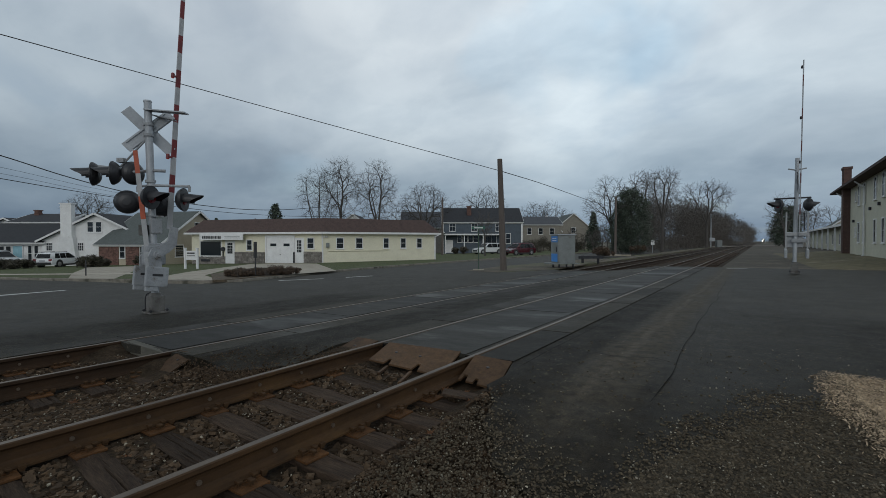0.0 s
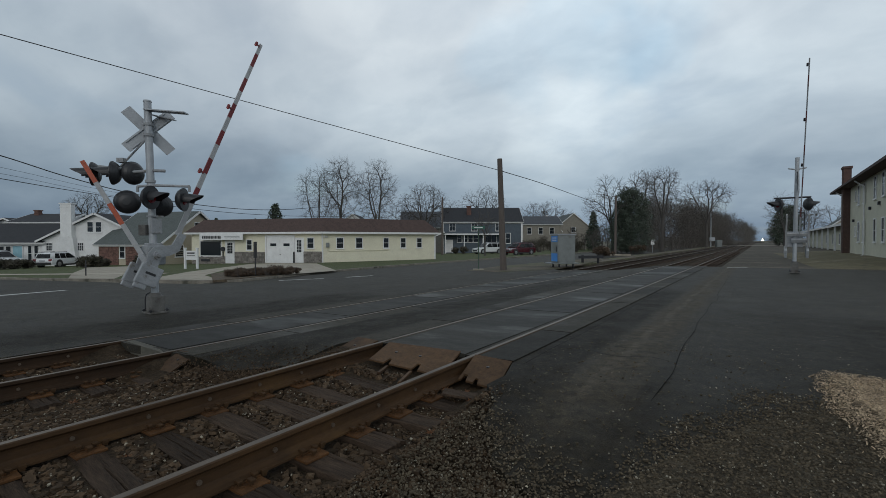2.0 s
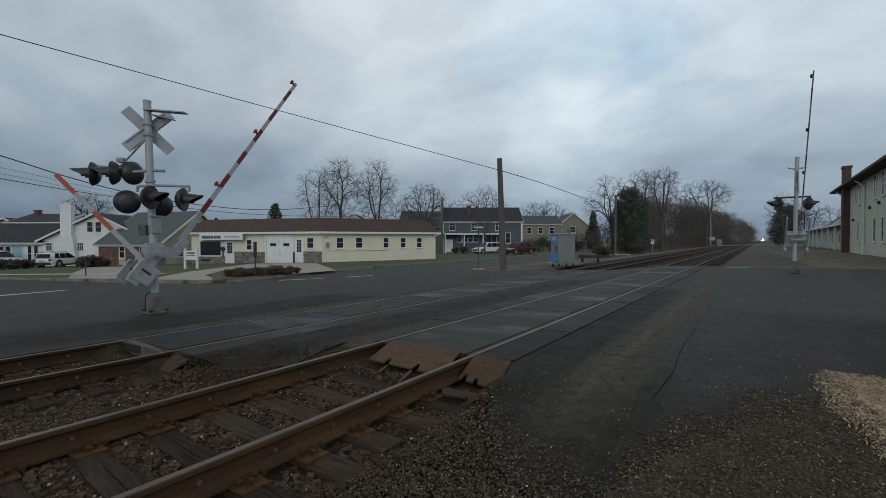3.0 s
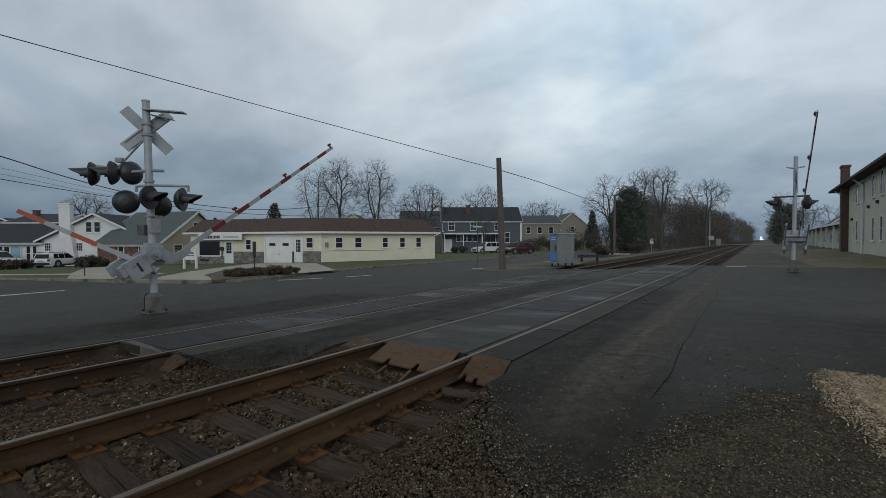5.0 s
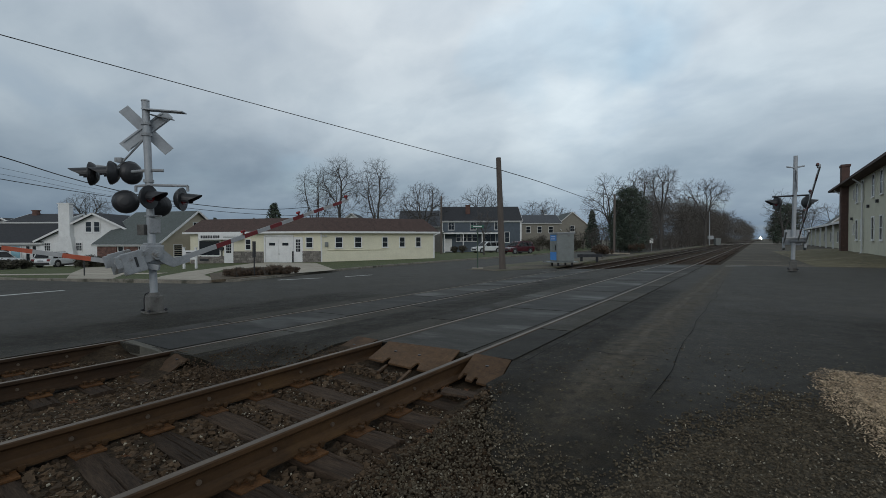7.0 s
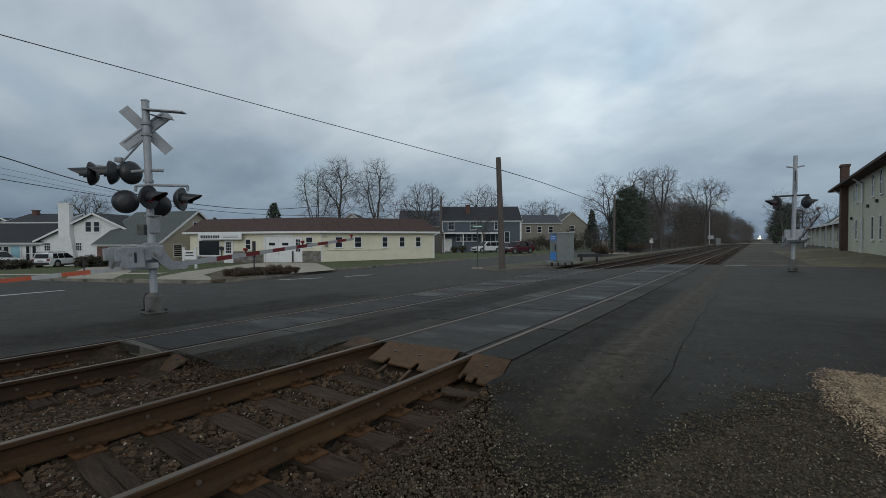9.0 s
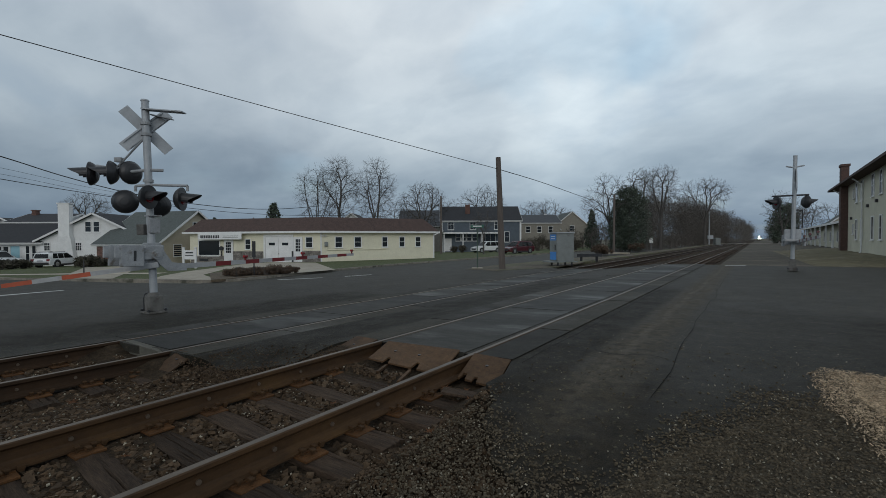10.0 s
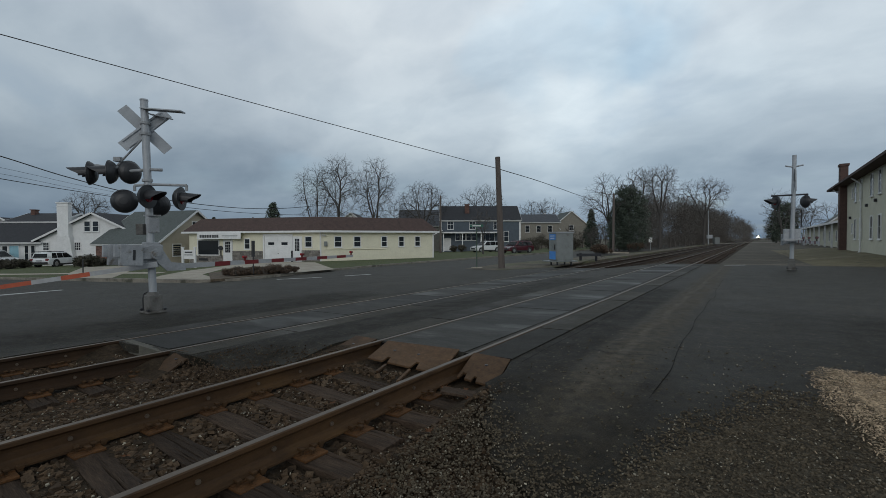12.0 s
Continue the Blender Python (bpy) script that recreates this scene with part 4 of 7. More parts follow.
painted("road_line", ((-19.95, 3.0), (-20.45, 5.55), (-20.68, 5.5), (-20.3, 2.9)))
painted("road_line", ((-1.3, 26.25), (-0.45, 26.7), (-0.5, 26.95), (-1.35, 26.55)))
painted("road_line", ((-17.0, 11.9), (-16.1, 13.6), (-16.25, 13.7), (-17.2, 12.0)))
painted("road_line", ((-15.7, 14.6), (-15.3, 16.0), (-15.5, 16.05), (-15.9, 14.7)))
KERB = ((-120, -15), (-60, -0.8), (-32.4, 6.1), (-27.6, 7.2), (-22.84, 8.75), (-20.2, 9.15), (-18.6, 9.75), (-18.1, 10.9), (-18.75, 13.46), (-19.9, 18.0), (-20.7, 23.3), (-21.05, 29), (-21.4, 36), (-21.5, 60), (-21.5, 150))
LOTS = tuple((x - 0.25, y) for x, y in KERB) + ((-160, 150), (-160, -15))
tagged(drape("lawn", LOTS, 0.105, GRASS, step=3.0), "patchy winter lawns of the house lots", "lawn", kind="structure")


def kerb(pts, off=0.108, w=0.16):
    bm = B()
    for (ax, ay), (bx, by) in zip(pts, pts[1:]):
        a, b = Vector((ax, ay)), Vector((bx, by))
        n = max(1, int((b - a).length / 3))
        for i in range(n):
            p, q = a.lerp(b, i / n), a.lerp(b, (i + 1) / n)
            d = (q - p).normalized()
            o = Vector((-d.y, d.x)) * w
            c = [(p, lie(p.x)), (q, lie(q.x)), (q + o, lie(q.x)), (p + o, lie(p.x))]
            lo = [bm.verts.new((v.x, v.y, h - 0.15)) for v, h in c]
            hi = [bm.verts.new((v.x, v.y, h + off)) for v, h in c]
            bm.faces.new(hi)
            for k in range(4):
                bm.faces.new((lo[k], lo[(k + 1) % 4], hi[(k + 1) % 4], hi[k]))
    bmesh.ops.recalc_face_normals(bm, faces=bm.faces[:])
    return tagged(link("kerb", bm, KERBSTONE), "weathered grey concrete kerb along the street", "kerb", kind="structure")


kerb(KERB[1:])
tagged(drape("shop_drive", ((-21.8, 8.95), (-18.9, 9.6), (-18.4, 10.1), (-22.6, 11.58), (-27.1, 15.2), (-26.9, 18.2), (-18.75, 13.3), (-19.2, 17.1), (-29.5, 24.2), (-34.5, 24.0), (-36.0, 22.5), (-31.2, 17.5), (-26.98, 12.8), (-23.9, 10.2)), 0.118, CONCRETE, step=2.0), "pale worn concrete drive before the shop", "drive", kind="structure")
tagged(drape("planting_bed", ((-18.4, 9.75), (-18.3, 10.8), (-18.8, 13.2), (-23.8, 16.4), (-27.5, 17.3), (-23.2, 12.2)), 0.135, SOIL, step=1.0, skirt=0.1), "brown planting bed with kerb at the street corner", "planting bed", kind="structure")
tagged(drape("house_drive", ((-27.0, 7.35), (-24.3, 8.3), (-33.0, 12.5), (-44, 16.5), (-46, 13.8), (-34, 9.5)), 0.118, CONCRETE, step=2.0), "pale concrete house drive", "drive", kind="structure")
tagged(drape("sidewalk", ((-60, 0.6), (-36.0, 6.7), (-26.2, 11.0), (-27.0, 11.9), (-36.9, 7.6), (-60, 1.8)), 0.122, CONCRETE, step=2.0), "narrow concrete sidewalk across the lawns", "sidewalk", kind="structure")
tagged(drape("shop_walk", ((-23.2, 9.75), (-20.6, 9.35), (-20.2, 9.6), (-23.4, 10.15)), 0.125, CONCRETE, step=2.0), "concrete sidewalk corner", "sidewalk", kind="structure")


# ---- crossing signals ----
def rod(bm, pts, r, n=8):
    for a, b in zip(pts, pts[1:]):
        tube(bm, a, b, r, r, n)
    return bm


def signal_head(parent, m, lit=False):
    """Round background, housing behind it, long visor before it; faces local +Y."""
    def at(p):
        return m @ Vector(p)
    bm = B()
    tube(bm, at((0, -0.012, 0)), at((0, 0.012, 0)), 0.262, 0.262, 32)
    head = part("signal_head", bm, BLACK, parent, "round black signal background with visor")
    bm = B()
    for (ya, ra), (yb, rb) in zip(((-0.158, 0.001), (-0.155, 0.08), (-0.135, 0.15), (-0.10, 0.2), (-0.05, 0.24)), ((-0.155, 0.08), (-0.135, 0.15), (-0.10, 0.2), (-0.05, 0.24), (-0.012, 0.255))):
        tube(bm, at((0, ya, 0)), at((0, yb, 0)), ra, rb, 24, False)
    part("housing", bm, BLACK, head, smooth=True)
    bm = B()
    tube(bm, at((0, 0.012, 0)), at((0, 0.03, 0)), 0.125, 0.115, 20)
    part("lens", bm, REDLENS, head, "red signal lens")
    bm = B()
    n, rows = 14, []
    for r in (0.145, 0.135):
        for y, cut in ((0.0, 0.0), (0.40, 0.0)):
            ring = []
            for i in range(n + 1):
                a = radians(-25 + 230 * i / n)
                yy = y if y == 0 else 0.17 + 0.24 * max(0.0, math.sin(a)) ** 0.7
                ring.append(bm.verts.new(at((r * math.cos(a), yy, r * math.sin(a) - 0.10 * yy))))
            rows.append(ring)
    for p, q in ((0, 1), (3, 2), (1, 3), (2, 0)):
        for i in range(n):
            bm.faces.new((rows[p][i], rows[p][i + 1], rows[q][i + 1], rows[q][i]))
    bmesh.ops.recalc_face_normals(bm, faces=bm.faces[:])
    part("visor", bm, BLACK, head)
    return head


def striped_arm(parent, y0, z0, y1, z1, h0, h1, first, stripe, colours, thick=0.035):
    """A flat tapering arm in coloured lengths along local +Y."""
    L = math.hypot(y1 - y0, z1 - z0)
    s, k = 0.0, 0
    while s < L - 0.01:
        e = min(L, s + (first if k == 0 else stripe))
        pts = []
        for q in (s, e):
            f = q / L
            pts.append((y0 + (y1 - y0) * f, z0 + (z1 - z0) * f, h0 + (h1 - h0) * f))
        (ya, za, ha), (yb, zb, hb) = pts
        bm = B()
        prism(bm, ((ya, za - ha / 2), (yb, zb - hb / 2), (yb, zb + hb / 2), (ya, za + ha / 2)), Matrix.Rotation(radians(90), 4, "Z"), thick)
        part("stripe", bm, colours[k % len(colours)], parent)
        s, k = e, k + 1


def gooseneck(parent):
    """The cast bracket that carries the arm, and the two counterweights behind the pivot."""
    turn = Matrix.Rotation(radians(90), 4, "Z")
    part("bracket", prism(B(), ((-0.42, 0.10), (-0.05, 0.20), (0.12, 0.15), (0.20, 0.02), (0.33, -0.17), (0.66, -0.20), (0.66, -0.36), (0.26, -0.37), (0.08, -0.22), (-0.02, -0.07), (-0.15, -0.10), (-0.42, -0.10)),
                          Matrix.Translation((0.19, 0, 0)) @ turn, 0.05), GREYPAINT, parent, "grey cast gooseneck bracket")
    part("bracket", prism(B(), ((-0.42, 0.09), (-0.05, 0.14), (0.10, 0.05), (0.02, -0.08), (-0.42, -0.08)), Matrix.Translation((-0.34, 0, 0)) @ turn, 0.04), GREYPAINT, parent)
    bm = B()
    tube(bm, (0.14, 0, 0), (0.255, 0, 0), 0.12, 0.10, 20)
    tube(bm, (0.255, 0, 0), (0.28, 0, 0), 0.06, 0.05, 16)
    part("hub", bm, GREYPAINT, parent)
    bm = B()
    tube(bm, (-0.36, 0, 0), (0.14, 0, 0), 0.045, 0.045, 12)
    part("shaft", bm, GREYPAINT, parent)
    for x in (0.2, -0.36):
        bm = B()
        box(bm, (x, -0.48, -0.02), (0.10, 0.44, 0.46), bevel=0.02)
        w = part("counterweight", bm, GREYPAINT, parent, "grey slotted counterweight plate")
        bm = B()
        box(bm, (x + 0.053, -0.44, -0.02), (0.008, 0.05, 0.22), bevel=0.003)
        part("slot", bm, BLACK, w)
        bm = B()
        box(bm, (x, -0.74, 0.06), (0.07, 0.12, 0.26), bevel=0.015)
        part("weight_block", bm, GREYPAINT, parent)


def arm_lamp(parent, y, z, case=None, lens=None):
    bm = B()
    tube(bm, (0.03, y - 0.045, z + 0.10), (0.03, y + 0.045, z + 0.10), 0.038, 0.038, 12)
    box(bm, (0.03, y, z + 0.04), (0.03, 0.04, 0.08))
    body = part("lamp", bm, case or REDSTRIPE, parent, "small red lamp on the arm")
    for s in (-1, 1):
        bm = B()
        tube(bm, (0.03, y + s * 0.045, z + 0.10), (0.03, y + s * 0.058, z + 0.10), 0.032, 0.028, 12)
        part("lens", bm, lens or REDLAMP, parent, "glowing red lamp lens")


def crossbuck(parent, m, n="crossbuck_blade"):
    for a in (45, -45):
        bm = B()
        box(bm, (0, 0.012 if a > 0 else -0.012, 0), (1.22, 0.012, 0.235), m @ Matrix.Rotation(radians(a), 4, "Y"), bevel=0.003)
        part(n, bm, ALU, parent, "bare aluminium back of a crossbuck blade")
        bm = B()
        for s in (-1, 1):
            box(bm, (0, 0.03 if a > 0 else -0.03, s * 0.085), (1.05, 0.03, 0.02), m @ Matrix.Rotation(radians(a), 4, "Y"))
        part("stiffener", bm, ALU, parent)


RX = Vector((math.cos(radians(THETA)), math.sin(radians(THETA)), 0))   # along the lot fronts
FX = Vector((-math.sin(radians(THETA)), math.cos(radians(THETA)), 0))  # away from the tracks' corner


def head_pose(side, away, z, az):
    """A signal head beside a mast: offsets along the lot axes; az is its facing, from RX, counter-clockwise."""
    p = RX * side + FX * away
    return pose(p.x, p.y, z, 0, 0, THETA + az - 90)


def base_parts(t, k=1.0):
    bm = B()
    box(bm, (0, 0, 0.02), (0.40 * k, 0.40 * k, 0.04), bevel=0.01)
    part("base_plate", bm, CASTBASE, t)
    bm = B()
    box(bm, (0, 0, 0.21), (k * 0.28, k * 0.28, 0.36), bevel=0.02)
    tube(bm, (0, 0, 0.38), (0, 0, 0.46), 0.13 * k, 0.10 * k, 16)
    part("junction_box_base", bm, CASTBASE, t, "dirty grey cast junction box base")
    for i in range(4):
        bm = B()
        x, y = k * (0.17 if i % 2 else -0.17), k * (0.17 if i > 1 else -0.17)
        tube(bm, (x, y, 0.0), (x, y, 0.10), 0.022, 0.022, 8)
        tube(bm, (x, y, 0.06), (x, y, 0.085), 0.04, 0.04, 6)
        part("anchor_bolt", bm, BLACK, t)


def near_signal():
    base = Vector((-11.12, 4.59, -0.262))
    t = thing("crossing_signal", Matrix.Translation(base), "grey crossing signal mast with crossbuck, flashers and gate", "crossing signal", "crossing signals")
    lean = RX * -0.125
    top = Vector((lean.x, lean.y, 4.72))
    bm = B()
    tube(bm, (0, 0, 0.4), top, 0.077, 0.077, 20)
    tube(bm, top, top + Vector((0, 0, 0.03)), 0.088, 0.08, 20)
    part("mast", bm, ALU, t, "tall round aluminium mast", smooth=False)
    base_parts(t)

    def on(z):
        return lean * (z / 4.72)
    # crossbuck seen from behind
    p = on(4.1)
    crossbuck(t, pose(p.x - 0.11, p.y + 0.05, 4.1, 0, 0, 66))
    for z in (3.98, 4.22, 2.95, 2.62):
        bm = B()
        q = on(z)
        tube(bm, (q.x, q.y, z - 0.03), (q.x, q.y, z + 0.03), 0.105, 0.105, 18)
        part("band_clamp", bm, GREYPAINT, t)
    # plate on a bracket at the top
    q = on(4.52)
    at = Matrix.Translation((q.x, q.y, 4.53)) @ Matrix.Rotation(radians(THETA), 4, "Z") @ Matrix.Rotation(radians(4.5), 4, "Y")
    bm = B()
    box(bm, (0.42, -0.02, 0), (0.9, 0.2, 0.025), at)
    part("bracket_plate", bm, ALU, t, "thin plate on an arm near the mast top")
    bm = B()
    box(bm, (0.28, 0.16, -0.06), (0.5, 0.14, 0.02), at @ Matrix.Rotation(radians(8), 4, "Y"))
    part("bracket_plate", bm, ALU, t)
    # upper cross arm with three heads, lower with four
    u, lo = 3.19, 2.84
    bm = B()
    e0, e1 = RX * 0.22 + FX * 0.06, RX * -1.15 + FX * -0.1
    rod(bm, [(e0.x, e0.y, u), (0, 0, u), ((RX * -0.45).x, (RX * -0.45).y, u - 0.03), (e1.x, e1.y, u + 0.08)], 0.035, 10)
    k0, k1 = RX * -0.9, on(3.9)
    rod(bm, [(k0.x, k0.y, 3.12), (k1.x, k1.y, 3.95)], 0.022, 8)
    box(bm, (-0.72, 0, 3.42), (0.16, 0.12, 0.1), Matrix.Rotation(radians(THETA), 4, "Z"), bevel=0.01)
    part("cross_arm", bm, GREYPAINT, t)
    bm = B()
    l0, l1 = RX * -0.38 + FX * 0.02, RX * 0.78 + FX * 0.02
    rod(bm, [(l0.x, l0.y, lo - 0.12), (l0.x, l0.y, lo), (0, 0, lo + 0.02), (l1.x, l1.y, lo), (l1.x, l1.y, lo - 0.12)], 0.03, 10)
    part("cross_arm", bm, GREYPAINT, t)
    for side, away, z, az in ((-1.33, -0.05, 3.11, 203), (-0.83, -0.12, 3.12, 200), (-0.55, 0.12, 3.15, 158),
                              (-0.60, 0.0, 2.49, 118), (0.06, -0.2, 2.57, -6), (-0.08, 0.35, 2.43, 112), (0.67, 0.0, 2.54, 8)):
        signal_head(t, head_pose(side, away, z, az))
    # gate mechanism beside the mast, and conduit boxes
    bm = B()
    box(bm, (-0.06, 0.0, 1.30), (0.30, 0.40, 0.44), bevel=0.04)
    box(bm, (-0.06, 0.0, 1.54), (0.22, 0.30, 0.06), bevel=0.02)
    part("gate_mechanism", bm, GREYPAINT, t, "grey gate machine housing")
    bm = B()
    box(bm, (-0.02, 0.02, 1.95), (0.2, 0.22, 0.34), bevel=0.015)
    box(bm, (-0.02, 0.02, 2.17), (0.24, 0.26, 0.03))
    part("junction_box", bm, GREYPAINT, t)
    bm = B()
    box(bm, (-0.20, -0.05, 1.86), (0.16, 0.16, 0.24), Matrix.Rotation(radians(THETA), 4, "Z"), bevel=0.015)
    part("junction_box", bm, CASTBASE, t, "small dull terminal box on the mast")
    bm = B()
    rod(bm, [(-0.10, -0.06, 0.46), (-0.19, -0.1, 0.42), (-0.22, -0.12, 0.3), (-0.2, -0.12, 0.03)], 0.013, 8)
    part("conduit", bm, BLACK, t)
    # the long road gate
    arm = new("gate_arm")
    arm.parent = t
    arm["label"] = "red and white striped gate arm"
    gooseneck(arm)
    striped_arm(arm, 0.62, -0.27, 6.31, 0.0, 0.12, 0.085, 0.85, 0.41, (WHITESTRIPE, REDSTRIPE))
    for y, z in ((2.27, -0.15), (4.15, -0.065), (6.2, 0.03)):
        arm_lamp(arm, y, z)
    # the short sidewalk gate
    walk_arm = new("sidewalk_gate_arm")
    walk_arm.parent = t
    walk_arm["label"] = "short orange and white sidewalk gate arm"
    striped_arm(walk_arm, 0.25, 0, 2.56, 0.0, 0.10, 0.085, 0.80, 0.503, (WHITESTRIPE, ORANGE))
    bm = B()
    box(bm, (0, 0.05, 0), (0.16, 0.55, 0.13), bevel=0.02)
    part("bracket", bm, GREYPAINT, walk_arm)
    return base, arm, walk_arm


def far_signal():
    base = Vector((1.15, 23.0, 0.06))
    t = thing("crossing_signal", Matrix.Translation(base), "grey crossing signal mast seen from behind, with gate", "crossing signal", "crossing signals")
    bm = B()
    tube(bm, (0, 0, 0.4), (RX.x * 0.06, RX.y * 0.06, 4.62), 0.072, 0.072, 20)
    part("mast", bm, ALU, t, "tall round aluminium mast")
    base_parts(t, 0.85)
    bm = B()
    rod(bm, [tuple(RX * -0.3 + Vector((0, 0, 4.18))), (0, 0, 4.14), tuple(RX * 0.42 + Vector((0, 0, 4.22)))], 0.03, 8)
    part("cross_arm", bm, ALU, t)
    # crossbuck seen edge on
    crossbuck(t, pose(RX.x * 0.1, RX.y * 0.1, 3.6, 0, 0, 88))
    bm = B()
    rod(bm, [tuple(RX * -0.85 + Vector((0, 0, 2.98))), tuple(Vector((0, 0, 3.02))), tuple(RX * 0.62 + Vector((0, 0, 3.05)))], 0.035, 8)
    part("cross_arm", bm, BLACK, t)
    for side, away, z, az in ((-0.66, 0.05, 2.74, 172), (0.54, 0.0, 2.76, -6)):
        signal_head(t, head_pose(side, away, z, az))
    bm = B()
    box(bm, (0.0, 0.3, 1.35), (0.55, 0.5, 0.62), bevel=0.03)
    part("gate_mechanism", bm, GREYPAINT, t, "grey gate machine housing")
    bm = B()
    q = RX * 0.48 + FX * 0.4
    w = RX * 0.22
    rod(bm, [tuple(q - w + Vector((0, 0, 1.75))), tuple(q - w + Vector((0, 0, 2.45))), tuple(q + w + Vector((0, 0, 2.45))), tuple(q + w + Vector((0, 0, 1.75)))], 0.02, 6)
    part("bracket", bm, BLACK, t, "thin dark bracket frame")
    arm = new("gate_arm")
    arm.parent = t
    arm["label"] = "red and white striped gate arm"
    striped_arm(arm, 0.3, -0.05, 7.03, 0.0, 0.115, 0.085, 0.85, 0.41, (GREYPAINT, DULLRED, ALU))
    for y, z in ((3.2, 0.0), (4.9, 0.02), (6.8, 0.04)):
        arm_lamp(arm, y, z, BLACK, DULLRED)
    bm = B()
    box(bm, (0, 0.1, -0.02), (0.5, 0.14, 0.14), bevel=0.01)
    part("cross_bar", bm, GREYPAINT, arm)
    # the counterweight yoke turns about the gate's pivot with the arm
    fr = new("counterweight_yoke")
    fr.parent = t
    fr["label"] = "white counterweight yoke of the gate"
    for x in (-0.27, 0.42):
        bm = B()
        box(bm, (x, 0.36, 0), (0.05, 1.75, 0.09), bevel=0.01)
        part("yoke_arm", bm, WHITESTRIPE, fr)
        bm = B()
        box(bm, (x, -0.42, 0), (0.09, 0.34, 0.46), bevel=0.02)
        part("counterweight", bm, GREYPAINT, fr)
    bm = B()
    box(bm, (0.075, 0.36, 0), (0.7, 0.12, 0.08), bevel=0.01)
    part("cross_bar", bm, WHITESTRIPE, fr)
    return base, arm, fr


near_base, near_arm, near_walk_arm = near_signal()
far_base, far_arm, far_yoke = far_signal()


# ---- utility pole and cables ----
def wood_pole(m, top, r, lean, label):
    t = thing("utility_pole", m, label, "utility pole", "utility poles")
    bm = B()
    tube(bm, (0, 0, -0.1), (lean, 0, top), r, r * 0.72, 16)
    part("shaft", bm, POLEWOOD, t)
    return t


pole_main = wood_pole(lot3(3.35, 25), 6.15, 0.19, -0.22, "weathered brown wooden utility pole at the road edge")


# ---- buildings ----
def window(parent, x, z0, w, h, y=0.0, frame_mat=None, bars=(1, 1), trim=0.07, depth=0.06):
    """A sash window on a wall face at local y (outside is -y): trim, pane and bars."""
    fm = frame_mat or WHITE
    bm = B()
    for dx in (-1, 1):
        box(bm, (x + dx * (w / 2 + trim / 2), y - depth / 2, z0 + h / 2), (trim, depth, h + 2 * trim))
    for zz in (z0 - trim / 2, z0 + h + trim / 2):
        box(bm, (x, y - depth / 2, zz), (w, depth, trim))
    wd = part("window", bm, fm, parent)
    bm = B()
    box(bm, (x, y - depth / 2 - 0.02, z0 - trim - 0.02), (w + 3 * trim, depth + 0.05, 0.045))
    part("window_sill", bm, fm, wd)
    for i in range(1, bars[0]):
        bm = B()
        box(bm, (x - w / 2 + w * i / bars[0], y - 0.04, z0 + h / 2), (0.025, 0.03, h))
        part("glazing_bar", bm, fm, wd)
    for i in range(1, bars[1]):
        bm = B()
        box(bm, (x, y - 0.042, z0 + h * i / bars[1]), (w, 0.03, 0.035))
        part("glazing_bar", bm, fm, wd)
    bm = B()
    box(bm, (x, y - 0.026, z0 + h / 2), (w, 0.016, h))
    part("pane", bm, GLASS, wd, "dark reflecting pane")
    return wd


def lap_wall(bm, x0, x1, z0, z1, th=0.2, step=0.18, out=0.018):
    """A wall facing -y from y = 0 back to th, with lap boards as one stepped section."""
    n = max(1, round((z1 - z0) / step))
    h = (z1 - z0) / n
    sec = [(th, z0)]
    for i in range(n):
        sec += [(-out, z0 + h * i), (-0.002, z0 + h * (i + 1))]
    sec.append((th, z1))
    lo = [bm.verts.new((x0, y, z)) for y, z in sec]
    hi = [bm.verts.new((x1, y, z)) for y, z in sec]
    bm.faces.new(lo)
    bm.faces.new(hi[::-1])
    for i in range(len(sec)):
        j = (i + 1) % len(sec)
        bm.faces.new((lo[i], hi[i], hi[j], lo[j]))
    bmesh.ops.recalc_face_normals(bm, faces=bm.faces[:])
    return bm


def facing(p, q):
    """A frame on a wall foot from p to q (lot axes): x along it, y inwards, z up from the eye's datum."""
    a, b = lot(*p), lot(*q)
    d = b - a
    return Matrix.Translation((a.x, a.y, 0)) @ Matrix.Rotation(math.atan2(d.y, d.x), 4, "Z"), d.length


